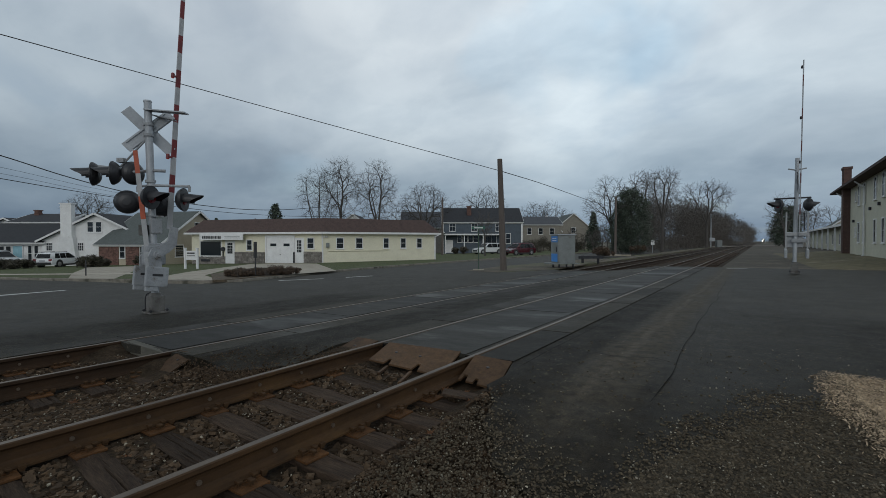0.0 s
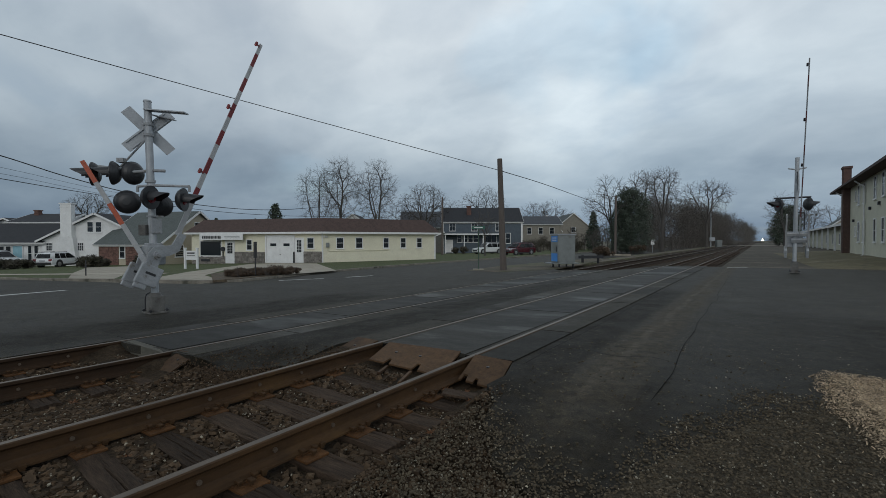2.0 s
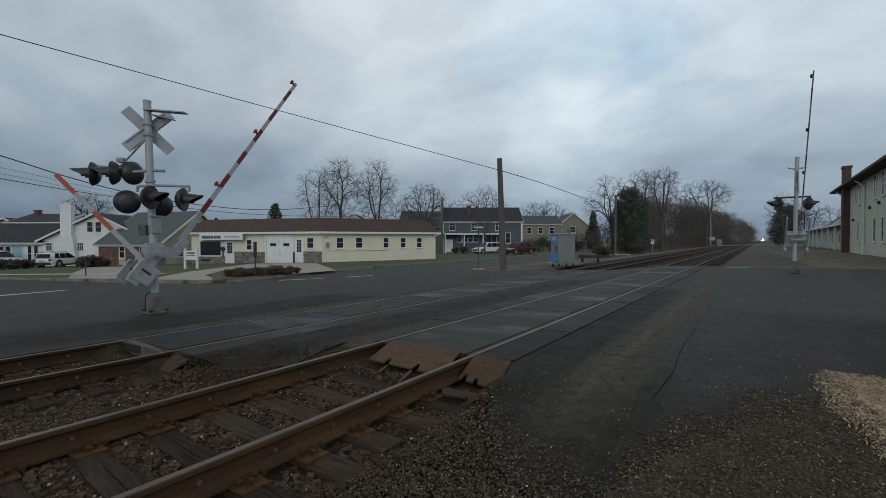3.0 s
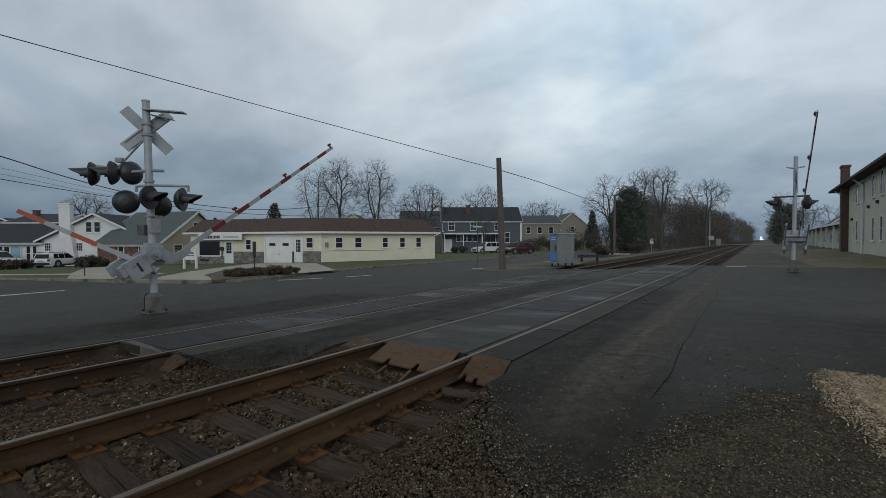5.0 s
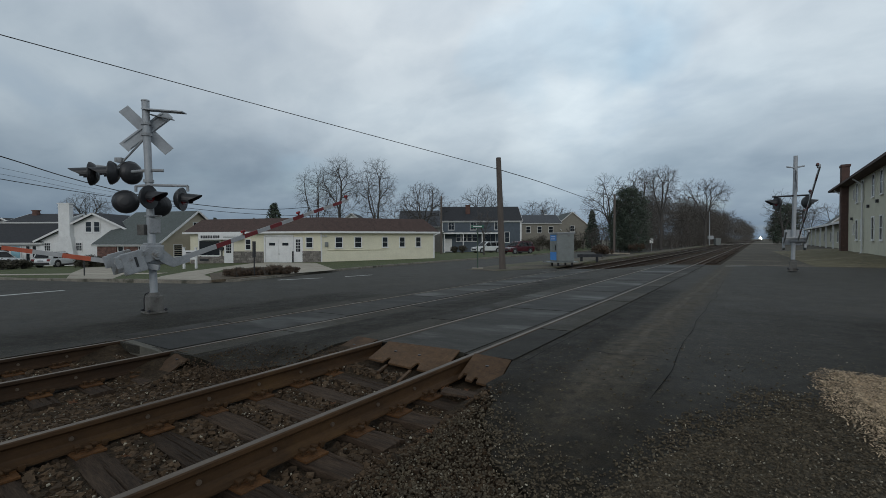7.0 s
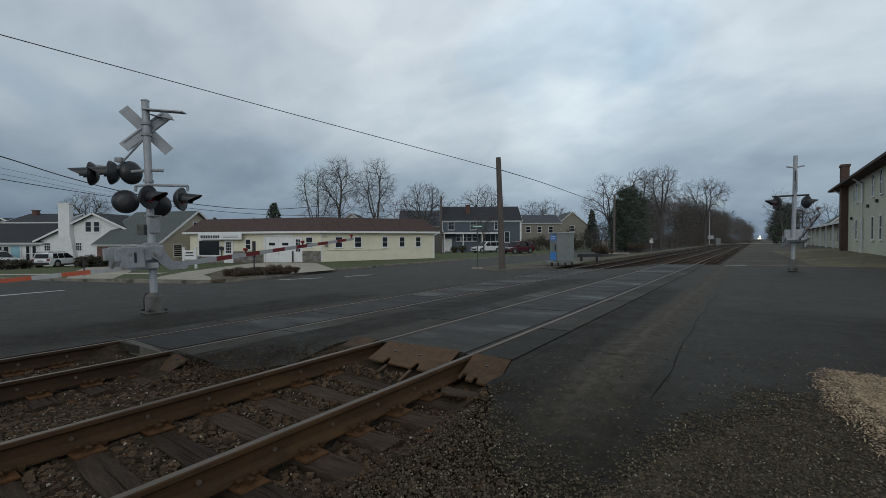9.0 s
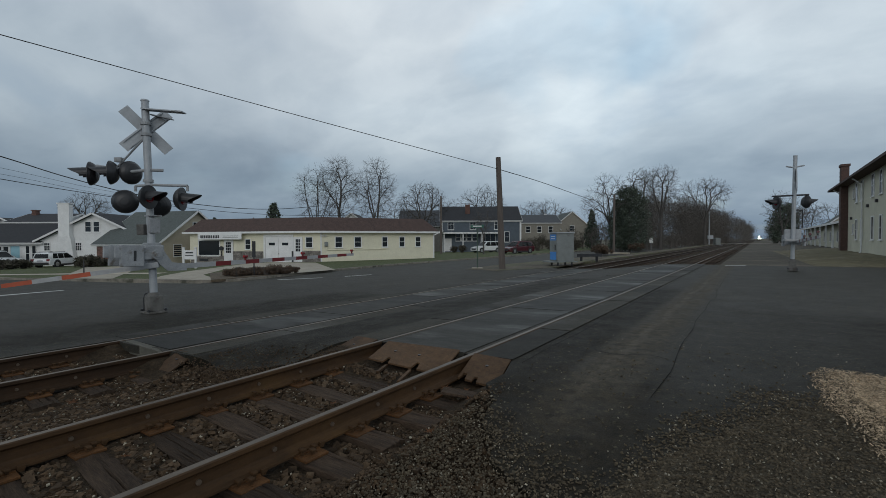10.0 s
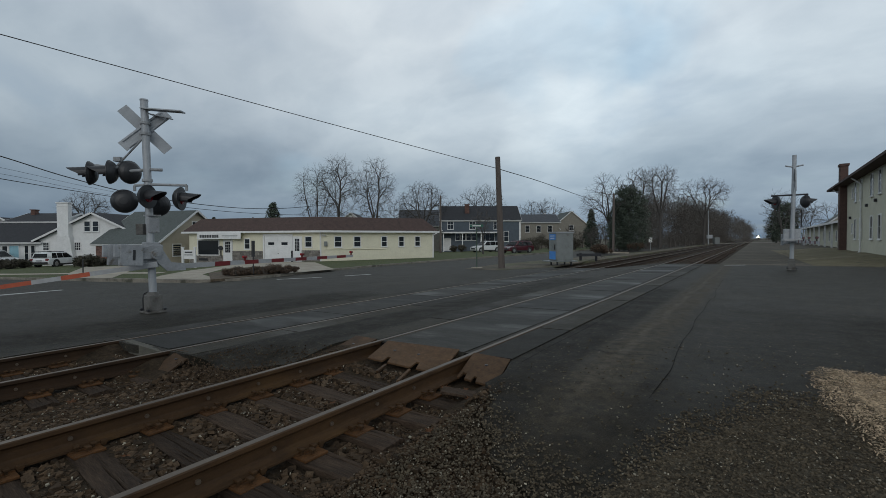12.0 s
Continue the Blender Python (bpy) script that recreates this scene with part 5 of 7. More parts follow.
def shop():
    Cn, Rn, Ln = (-10.4, 39.0), (-0.8, 44.0), (-23.9, 43.0)
    RB, LB = (-5.0, 52.5), (-21.2, 52.0)
    t = thing("shop_building", Matrix(), "low cream corner shop with a brown mansard roof", "shop")
    base, eave = -0.95, 2.02
    mf, lf = facing(Ln, Cn)
    ms, ls = facing(Cn, Rn)

    def on(m, bm):
        bmesh.ops.transform(bm, matrix=m, verts=bm.verts)
        return bm

    # front wall with its garage opening, doors and windows left in lengths
    def wall(m, x0, x1, z0, z1, mat=CREAM, boards=True):
        bm = B()
        if boards:
            lap_wall(bm, x0, x1, z0, z1, 0.2, 0.2, 0.015)
        else:
            box(bm, ((x0 + x1) / 2, 0.1, (z0 + z1) / 2), (x1 - x0, 0.2, z1 - z0))
        return part("wall", on(m, bm), mat, t)

    wall(mf, 0, lf, base, eave)
    wall(ms, 0, ls, base, eave)
    for p, q in ((Rn, RB), (RB, LB), (LB, Ln)):
        m, l = facing(p, q)
        wall(m, 0, l, base, eave, boards=False)
    for x in (0, ls):
        bm = B()
        box(bm, (x, 0, (base + eave) / 2), (0.12, 0.12, eave - base), ms)
        part("corner_board", bm, WHITE, t)

    def put(fn, m, *a, **k):
        ob = fn(t, *a, **k)
        for o in (ob, *ob.children):
            o.data.transform(m)
        return ob

    for x in (1.52, 3.25, 5.8, 7.5, 9.16):
        put(window, ms, x, 0.74, 0.56 if x < 5 else 0.46, 0.86, bars=(1, 2))
    put(window, mf, 12.93, 0.75, 0.6, 0.84, bars=(1, 2))
    put(window, mf, 6.58, 0.57, 0.5, 0.86, bars=(1, 2))
    put(window, mf, 2.25, 0.0, 2.35, 1.32, bars=(1, 1), trim=0.09)
    # doors
    for x0, x1, z0, z1 in ((4.03, 4.91, -0.66, 1.36), (11.45, 12.2, -0.5, 1.6)):
        bm = B()
        box(bm, ((x0 + x1) / 2, -0.03, (z0 + z1) / 2), (x1 - x0 + 0.16, 0.1, z1 - z0 + 0.1))
        d = part("door", on(mf, bm), WHITE, t, "white door with a glazed upper half")
        for i in range(3):
            for j in range(4):
                bm = B()
                w = (x1 - x0 - 0.3) / 3
                box(bm, (x0 + 0.15 + w * (i + 0.5), -0.085, z0 + 0.85 + (z1 - z0 - 1.0) / 4 * (j + 0.5)), (w - 0.03, 0.02, (z1 - z0 - 1.0) / 4 - 0.03))
                part("pane", on(mf, bm), GLASS, d)
    # garage door in panels
    gx0, gx1, gz0, gz1 = 8.45, 11.2, -0.6, 1.72
    bm = B()
    for dx in (gx0 - 0.08, gx1 + 0.08):
        box(bm, (dx, -0.04, (gz0 + gz1) / 2), (0.16, 0.12, gz1 - gz0))
    box(bm, ((gx0 + gx1) / 2, -0.04, gz1 + 0.07), (gx1 - gx0 + 0.32, 0.12, 0.14))
    g = part("garage_door", on(mf, bm), WHITE, t, "white double garage door with two small windows")
    for i in range(2):
        bm = B()
        w = (gx1 - gx0) / 2
        box(bm, (gx0 + w * (i + 0.5), -0.02, (gz0 + gz1) / 2), (w - 0.02, 0.05, gz1 - gz0), bevel=0.006)
        part("leaf", on(mf, bm), WHITE, g)
        bm = B()
        box(bm, (gx0 + w * (0.5 + i) , -0.05, 1.02), (0.62, 0.03, 0.24), bevel=0.01)
        part("pane", on(mf, bm), GLASS, g)
    bm = B()
    tube(bm, (gx0 + 1.42, -0.06, 0.15), (gx0 + 1.42, -0.10, 0.15), 0.04, 0.04, 10)
    part("handle", on(mf, bm), BLACK, g)
    # fieldstone skirt in separate stones
    rng = random.Random(5)
    for x0, x1, z1 in ((0.1, 3.95, -0.06), (4.97, 8.2, 0.36), (12.25, lf, 0.44)):
        bm = B()
        box(bm, ((x0 + x1) / 2, -0.02, (base + z1) / 2), (x1 - x0, 0.08, z1 - base))
        sk = part("stone_skirt", on(mf, bm), FIELDSTONE, t, "grey fieldstone facing")
        z = base
        while z < z1 - 0.08:
            h = rng.uniform(0.14, 0.3)
            h = min(h, z1 - z)
            x = x0
            while x < x1 - 0.05:
                w = min(rng.uniform(0.2, 0.55), x1 - x)
                bm = B()
                box(bm, (x + w / 2, -0.07, z + h / 2), (w - 0.025, 0.05 + rng.uniform(0, 0.03), h - 0.025), bevel=0.012)
                part("stone", on(mf, bm), FIELDSTONE, sk)
                x += w
            z += h
    # mansard: eave, sloping shingle faces, flat top
    ring_out, ring_in = [], []
    pts = [lot(*p) for p in (Cn, Rn, RB, LB, Ln)]
    mid = sum(pts, Vector((0, 0))) / 5
    n = len(pts)
    for i, p in enumerate(pts):
        d0, d1 = (pts[i] - pts[i - 1]).normalized(), (pts[(i + 1) % n] - pts[i]).normalized()
        n0, n1 = Vector((d0.y, -d0.x)), Vector((d1.y, -d1.x))
        bis = (n0 + n1).normalized()
        k = 1 / max(0.4, bis.dot(n0))
        ring_out.append(p + bis * 0.45 * k)
        ring_in.append(p - bis * 0.75 * k)
    bm = B()
    lo = [bm.verts.new((p.x, p.y, 2.12)) for p in ring_out]
    hi = [bm.verts.new((p.x, p.y, 3.38)) for p in ring_in]
    for i in range(n):
        bm.faces.new((lo[i], lo[(i + 1) % n], hi[(i + 1) % n], hi[i]))
    bm.faces.new(hi)
    bm.faces.new(lo[::-1])
    part("roof", bm, BROWNROOF, t, "brown shingled mansard roof")
    bm = B()
    for i in range(n):
        p, q = ring_out[i], ring_out[(i + 1) % n]
        d = q - p
        m = Matrix.Translation(((p.x + q.x) / 2, (p.y + q.y) / 2, 2.06)) @ Matrix.Rotation(math.atan2(d.y, d.x), 4, "Z")
        box(bm, (0, 0.0, 0), (d.length + 0.05, 0.05, 0.17), m)
    lo = [bm.verts.new((p.x, p.y, 2.0)) for p in ring_out]
    bm.faces.new(lo[::-1])
    part("fascia", bm, WHITE, t)
    # sign board over the display window
    bm = B()
    box(bm, (3.86, -0.5, 1.72), (4.84, 0.08, 0.56), bevel=0.01)
    s = part("sign_board", on(mf, bm), WHITE, t, "white shop sign with plain dark bars")
    bm = B()
    x = 1.75
    for k, w in enumerate((0.16, 0.14, 0.16, 0.15, 0.14, 0.13, 0.14, 0.0, 0.18, 0.07, 0.15, 0.14)):
        if w:
            box(bm, (x + w / 2, -0.545, 1.70), (w, 0.012, 0.26))
        x += w + 0.05
    part("lettering_bar", on(mf, bm), BLACK, s)
    bm = B()
    for z in (1.64, 1.76):
        box(bm, (5.1, -0.545, z), (1.7, 0.012, 0.035))
    part("lettering_bar", on(mf, bm), CABINET, s)
    # meter, pipe, gooseneck lamp
    bm = B()
    rod(bm, [(0.45, -0.06, 1.0), (0.45, -0.06, 0.55), (0.62, -0.06, 0.50), (6.0, -0.06, 0.50)], 0.035, 8)
    part("pipe", on(ms, bm), CREAM, t)
    bm = B()
    box(bm, (0.42, -0.09, 1.0), (0.28, 0.16, 0.4), bevel=0.02)
    part("meter", on(ms, bm), CABINET, t)
    # small things on the front: letter box, vent, dark post by the garage
    bm = B()
    tube(bm, (3.72, -0.06, 0.62), (3.72, -0.2, 0.62), 0.2, 0.2, 16)
    tube(bm, (3.72, -0.12, 0.4), (3.72, -0.12, -0.1), 0.05, 0.05, 8)
    part("letter_box", on(mf, bm), BLACK, t, "round black letter box by the door")
    bm = B()
    box(bm, (1.7, -0.12, -0.45), (1.0, 0.05, 0.22), bevel=0.01)
    part("vent", on(mf, bm), BLACK, t)
    bm = B()
    box(bm, (11.32, -0.14, -0.1), (0.12, 0.1, 1.0), bevel=0.01)
    part("corner_guard", on(mf, bm), BLACK, t)
    bm = B()
    for x in (0.15, 0.35):
        tube(bm, (x, -0.1, 1.78), (x, -0.22, 1.7), 0.06, 0.08, 8)
    part("floodlight", on(ms, bm), WHITE, t)
    return t


shop()


def gable_house(name, m, W, D, H, rise, wall_mat, roof_mat, label, axis="x", over=0.4, base=-0.35, trim=None):
    """Walls, two roof slopes and white rakes; the local origin is the front left corner of the footprint, y runs back."""
    t = thing(name, m, label, "house", "houses")
    th = 0.2
    bm = B()
    lap_wall(bm, 0, W, base, H, th)
    part("wall", bm, wall_mat, t)
    bm = B()
    box(bm, (W / 2, D - th / 2, (base + H) / 2), (W, th, H - base))
    part("wall", bm, wall_mat, t)
    for x in (th / 2, W - th / 2):
        bm = B()
        box(bm, (x, D / 2, (base + H) / 2), (th, D - 2 * th, H - base))
        part("wall", bm, wall_mat, t)
    trim = trim or WHITE
    if axis == "x":      # ridge along x, gables at the ends
        for x in (0.1, W - 0.1):
            bm = B()
            prism(bm, ((0, H), (D, H), (D / 2, H + rise)), Matrix.Translation((x, 0, 0)) @ Matrix.Rotation(radians(90), 4, "Z"), th)
            part("gable", bm, wall_mat, t)
        sl = math.hypot(D / 2, rise)
        for s in (0, 1):
            a = math.atan2(rise, D / 2)
            bm = B()
            mm = Matrix.Translation((W / 2, 0 if s == 0 else D, H)) @ (Matrix() if s == 0 else Matrix.Rotation(math.pi, 4, "Z")) @ Matrix.Rotation(a, 4, "X")
            box(bm, (0, (sl - over) / 2, 0.07), (W + 2 * over, sl + over, 0.14), mm)
            part("roof_slope", bm, roof_mat, t)
            bm = B()
            for x in (-W / 2 - over, W / 2 + over):
                box(bm, (x, (sl - over) / 2, 0.05), (0.05, sl + over, 0.18), mm)
            box(bm, (0, -over, 0.03), (W + 2 * over, 0.05, 0.2), mm)
            part("rake_board", bm, trim, t)
    else:                # ridge along y, gable to the front
        for y in (0.1, D - 0.1):
            bm = B()
            prism(bm, ((0, H), (W, H), (W / 2, H + rise)), Matrix.Translation((0, y, 0)), th)
            part("gable", bm, wall_mat, t)
        sl = math.hypot(W / 2, rise)
        for s in (0, 1):
            a = math.atan2(rise, W / 2)
            bm = B()
            mm = Matrix.Translation((0 if s == 0 else W, D / 2, H)) @ (Matrix() if s == 0 else Matrix.Rotation(math.pi, 4, "Z")) @ Matrix.Rotation(-a, 4, "Y")
            box(bm, ((sl - over) / 2, 0, 0.07), (sl + over, D + 2 * over, 0.14), mm)
            part("roof_slope", bm, roof_mat, t)
            bm = B()
            for y in (-D / 2 - over, D / 2 + over):
                box(bm, ((sl - over) / 2, y, 0.05), (sl + over, 0.05, 0.18), mm)
            box(bm, (-over, 0, 0.03), (0.05, D + 2 * over, 0.2), mm)
            part("rake_board", bm, trim, t)
    return t


# white house: gable to the street and a long wing with a blue door
white_gable = gable_house("white_house", lot3(-40.8, 46, -1.2), 11.2, 9, 2.62, 2.66, WHITE, DARKROOF, "white house with a dark roof and lattice windows", "y")
white_wing = gable_house("white_house_wing", lot3(-55.3, 46.2, -1.2), 14.4, 8, 2.5, 1.9, WHITE, DARKROOF, "low white house wing with a pale blue door", "x", 0.5)
green_house = gable_house("bungalow", lot3(-33.75, 44.3, -0.95, -16.6), 7.6, 9, 2.05, 3.2, BEIGE, GREENROOF, "beige bungalow with a grey-green shingle roof", "x", 0.35)
blue_house = gable_house("blue_house", lot3(0.0, 78, -0.95), 13.6, 9, 5.6, 2.6, BLUEGREY, DARKROOF, "two-storey blue-grey house with white trim", "x", 0.3)
back_house = gable_house("pale_house", lot3(17.6, 100, -1.0), 8.6, 9, 6.0, 1.9, TAN, SLATE, "tan two-storey house with a slate roof", "x", 0.3)


def under(t, m, fn, *a, **k):
    """Build a part of t in a turned frame m of the thing."""
    ob = fn(t, *a, **k)
    for o in (ob, *ob.children):
        o.data.transform(m)
    return ob


def chimney(t, x, y, w, d, z0, z1, mat, label=""):
    bm = B()
    box(bm, (x, y, (z0 + z1) / 2), (w, d, z1 - z0), bevel=0.015)
    box(bm, (x, y, z1 + 0.04), (w + 0.14, d + 0.14, 0.1))
    box(bm, (x, y, z1 - 0.3), (w + 0.06, d + 0.06, 0.08))
    return part("chimney", bm, mat, t, label)


def door(t, x, z0, w, h, mat, label):
    bm = B()
    for s in (-1, 1):
        box(bm, (x + s * (w / 2 + 0.05), -0.04, z0 + h / 2), (0.1, 0.08, h + 0.1))
    box(bm, (x, -0.04, z0 + h + 0.05), (w + 0.2, 0.08, 0.1))
    d = part("door", bm, WHITE, t)
    bm = B()
    box(bm, (x, -0.015, z0 + h / 2), (w, 0.04, h))
    for s in (-1, 1):
        for zz in (0.3, 0.7):
            box(bm, (x + s * w * 0.22, -0.04, z0 + h * zz), (w * 0.32, 0.02, h * 0.3), bevel=0.004)
    part("leaf", bm, mat, d, label)
    return d


# white gabled house
for x in (0.75, 3.95):
    window(white_gable, x, 1.6, 0.55, 0.75, bars=(3, 3))
for x in (4.95, 5.8):
    window(white_gable, x, 3.5, 0.55, 0.98, bars=(1, 2))
window(white_gable, 8.2, 1.0, 1.6, 1.1, bars=(3, 2))
chimney(white_gable, 2.85, -0.25, 1.12, 0.5, 0.0, 6.3, WHITE, "white painted brick chimney")
bm = B()
prism(bm, ((1.75, 0), (3.95, 0), (3.5, 3.0), (2.2, 3.0)), Matrix.Translation((0, -0.27, 0)), 0.5)
part("chimney_base", bm, WHITE, white_gable)
# its low wing with the blue door
door(white_wing, 11.85, 0.05, 0.95, 2.0, BLUEDOOR, "pale blue front door")
for x in (13.1, 13.75):
    window(white_wing, x, 0.55, 0.36, 1.5, bars=(1, 2))
for x in (10.2, 10.9):
    window(white_wing, x, 0.7, 0.5, 1.3, bars=(1, 2))
# raised dormer roofs behind the ridge
dormer = gable_house("white_house_dormer", lot3(-48.3, 50.5, 1.0), 5.6, 6, 2.45, 1.0, WHITE, DARKROOF, "dark dormer roof with white fascia behind a ridge", "x", 0.3)
chimney(dormer, 0.9, 2.5, 0.5, 0.5, 2.4, 3.9, BRICK, "short brick chimney")
neighbour = gable_house("white_house_neighbour", lot3(-56.2, 55.5, -1.2), 5.2, 9, 4.1, 1.2, WHITE, DARKROOF, "white gabled neighbour house with dark roof", "y", 0.4)

# bungalow: brick front, gable with an attic window
rng = random.Random(8)
for x0, x1 in ((0.15, 2.6), (3.6, 5.2)):
    bm = B()
    box(bm, ((x0 + x1) / 2, -0.06, 0.95), (x1 - x0, 0.1, 1.9))
    wl = part("brick_panel", bm, BRICK, green_house, "red-brown brick facing")
    z = 0.06
    while z < 1.85:
        x = x0 + rng.uniform(0.0, 0.2)
        while x < x1 - 0.25:
            bm = B()
            box(bm, (x + 0.18, -0.117, z), (0.34, 0.02, 0.12))
            part("brick", bm, BRICK, wl)
            x += 0.37
        z += 0.15
window(green_house, 3.1, 0.7, 0.6, 1.15, bars=(1, 2))
window(green_house, 5.75, 0.6, 0.8, 1.2, bars=(2, 2))
window(green_house, 6.9, 0.6, 0.8, 1.2, bars=(2, 2))
side = Matrix.Translation((7.6, 0, 0)) @ Matrix.Rotation(radians(90), 4, "Z")
under(green_house, side, window, 4.5, 3.35, 0.75, 0.8, bars=(2, 2))
under(green_house, side, window, 2.2, 0.8, 0.9, 1.1, bars=(1, 2))
bm = B()
lap_wall(bm, 0, 9, 0, 2.05, 0.02)
for v in bm.verts:
    v.co = side @ Vector((v.co.x, v.co.y - 0.02, v.co.z))
part("side_wall", bm, BEIGE, green_house)

# blue-grey house
for x in (1.6, 5.4, 9.6):
    window(blue_house, x, 4.05, 0.95, 1.6, bars=(2, 2))
for i in range(4):
    window(blue_house, 2.85 + i * 0.95, 2.1, 0.72, 1.15, bars=(1, 2))
window(blue_house, 8.0, 1.9, 2.4, 1.5, bars=(3, 1))
window(blue_house, 11.25, 1.9, 0.75, 1.7, bars=(1, 2))
door(blue_house, 1.1, 0.3, 1.0, 2.1, WHITE, "white arched front door")
bm = B()
for x in (0.0, 13.6):
    box(bm, (x, -0.01, 2.8), (0.28, 0.12, 5.6))
box(bm, (6.8, -0.02, 5.45), (13.6, 0.1, 0.3))
part("corner_board", bm, WHITE, blue_house)
bm = B()
box(bm, (5.0, -0.9, 3.45), (9.6, 2.0, 0.14))
porch = part("porch_roof", bm, DARKROOF, blue_house, "flat porch roof")
bm = B()
box(bm, (5.0, -1.93, 3.42), (9.7, 0.06, 0.24))
part("fascia", bm, WHITE, porch)
for x in (0.4, 3.6, 6.8, 9.6):
    bm = B()
    box(bm, (x, -1.7, 1.7), (0.16, 0.16, 3.4), bevel=0.01)
    part("porch_post", bm, WHITE, blue_house)
bm = B()
prism(bm, ((-2.2, 2.75), (0.3, 3.9), (0.3, 3.72), (-2.2, 2.57)), Matrix.Translation((0, -1.2, 0)), 2.6)
part("side_porch_roof", bm, DARKROOF, blue_house, "sloping roof over the side entrance")
bm = B()
box(bm, (-0.95, -2.52, 3.22), (2.75, 0.06, 0.14), Matrix.Translation((-0.95, -2.52, 3.22)) @ Matrix.Rotation(radians(-24.7), 4, "Y") @ Matrix.Translation((0.95, 2.52, -3.22)))
part("rake_board", bm, WHITE, blue_house)
chimney(blue_house, 4.6, 2.2, 0.8, 0.7, 6.2, 8.4, BRICK, "brick chimney")
for x in (1.5, 4.0, 6.5):
    window(back_house, x, 3.9, 0.9, 1.3, bars=(1, 2))
white_back = gable_house("white_cottage", lot3(20.5, 105, -1.0), 7, 9, 4.6, 3.6, CREAM, SLATE, "cream cottage with a steep gable behind trees", "y", 0.3)
window(white_back, 3.5, 4.2, 0.9, 1.2, bars=(1, 2))
solar_house = gable_house("grey_house", lot3(28.3, 112, -1.0), 8, 10, 5.8, 3.3, TAN, GREENROOF, "tan house with a grey-green gable roof", "y", 0.3)
window(solar_house, 4.0, 4.4, 1.0, 1.3, bars=(1, 2))
shed_roof = gable_house("rear_house", lot3(-20.5, 88, -1.0), 6.0, 8, 5.3, 2.2, WHITE, DARKROOF, "house gable showing over the shop roof", "y", 0.4)
rear_two = gable_house("rear_house", lot3(-8.5, 92, -1.0), 10, 9, 5.2, 3.3, GREYSIDING, SLATE, "grey-roofed house rising behind the corner shop", "x", 0.4)


def long_building():
    t = thing("long_building", pose(6.0, 28.0, 0.1), "two-storey pale stucco building with a brick chimney", "building")
    L, D, H = 26.3, 10.0, 5.6
    bm = B()
    box(bm, (0.15, L / 2, H / 2), (0.3, L, H))
    part("wall", bm, SAGE, t)
    for y in (0.15, L - 0.15):
        bm = B()
        box(bm, (D / 2 + 0.15, y, H / 2), (D - 0.3, 0.3, H))
        part("wall", bm, SAGE, t)
    bm = B()
    box(bm, (D - 0.15, L / 2, H / 2), (0.3, L - 0.6, H))
    part("wall", bm, SAGE, t)
    bm = B()
    o = 0.7
    lo = [bm.verts.new(c) for c in ((-o, -o, H - 0.1), (D + o, -o, H - 0.1), (D + o, L + o, H - 0.1), (-o, L + o, H - 0.1))]
    hi = [bm.verts.new(c) for c in ((D / 2, D / 2, H + 2.6), (D / 2, L - D / 2, H + 2.6))]
    bm.faces.new((lo[0], hi[0], hi[1], lo[3]))
    bm.faces.new((lo[1], lo[2], hi[1], hi[0]))
    bm.faces.new((lo[0], lo[1], hi[0]))
    bm.faces.new((lo[2], lo[3], hi[1]))
    bm.faces.new(lo[::-1])
    part("roof", bm, BROWNROOF, t, "brown shingled hip roof")
    bm = B()
    box(bm, (-o, L / 2, H - 0.02), (0.08, L + 2 * o, 0.16))
    box(bm, (D / 2, L + o, H - 0.02), (D + 2 * o, 0.08, 0.16))
    part("gutter", bm, BROWNROOF, t)
    m = Matrix.Rotation(radians(-90), 4, "Z")
    for y in (17.1, 15.0, 11.3, 8.9, 5.5, 3.0, 24.9):
        under(t, m, window, -y, 3.95, 0.62, 1.35, bars=(1, 2), trim=0.07)
        under(t, m, window, -y, 1.2, 0.62, 1.4, bars=(1, 2), trim=0.07)
    for y, z in ((18.4, 4.3), (18.4, 1.6)):
        under(t, m, window, -y, z, 0.3, 0.7, bars=(1, 1), trim=0.05)
    for y in (14.5, 23.9):
        bm = B()
        rod(bm, [(-0.6, y + 0.2, H - 0.15), (-0.1, y, H - 0.6), (-0.1, y, 0.3), (-0.3, y, 0.1)], 0.05, 8)
        part("downspout", bm, WHITE, t, "white downspout")
    bm = B()
    box(bm, (-0.2, 21.6, 3.6), (0.5, 0.95, 7.2), bevel=0.02)
    box(bm, (-0.2, 21.6, 7.22), (0.62, 1.08, 0.18))
    ch = part("chimney", bm, DARKBRICK, t, "tall red-brown brick chimney")
    rng = random.Random(2)
    for i in range(44):
        for k in range(2):
            bm = B()
            box(bm, (-0.455, 21.6 - 0.22 + k * 0.42 + (0.03 if i % 2 else -0.03), 0.15 + i * 0.16), (0.02, 0.40, 0.14))
            part("brick", bm, DARKBRICK, ch)
    for y, z in ((12.8, 3.4), (10.0, 3.55), (19.2, 2.8)):
        bm = B()
        box(bm, (-0.06, y, z), (0.14, 0.25, 0.2), bevel=0.01)
        part("wall_vent", bm, BLACK, t)
    return t


long_building()


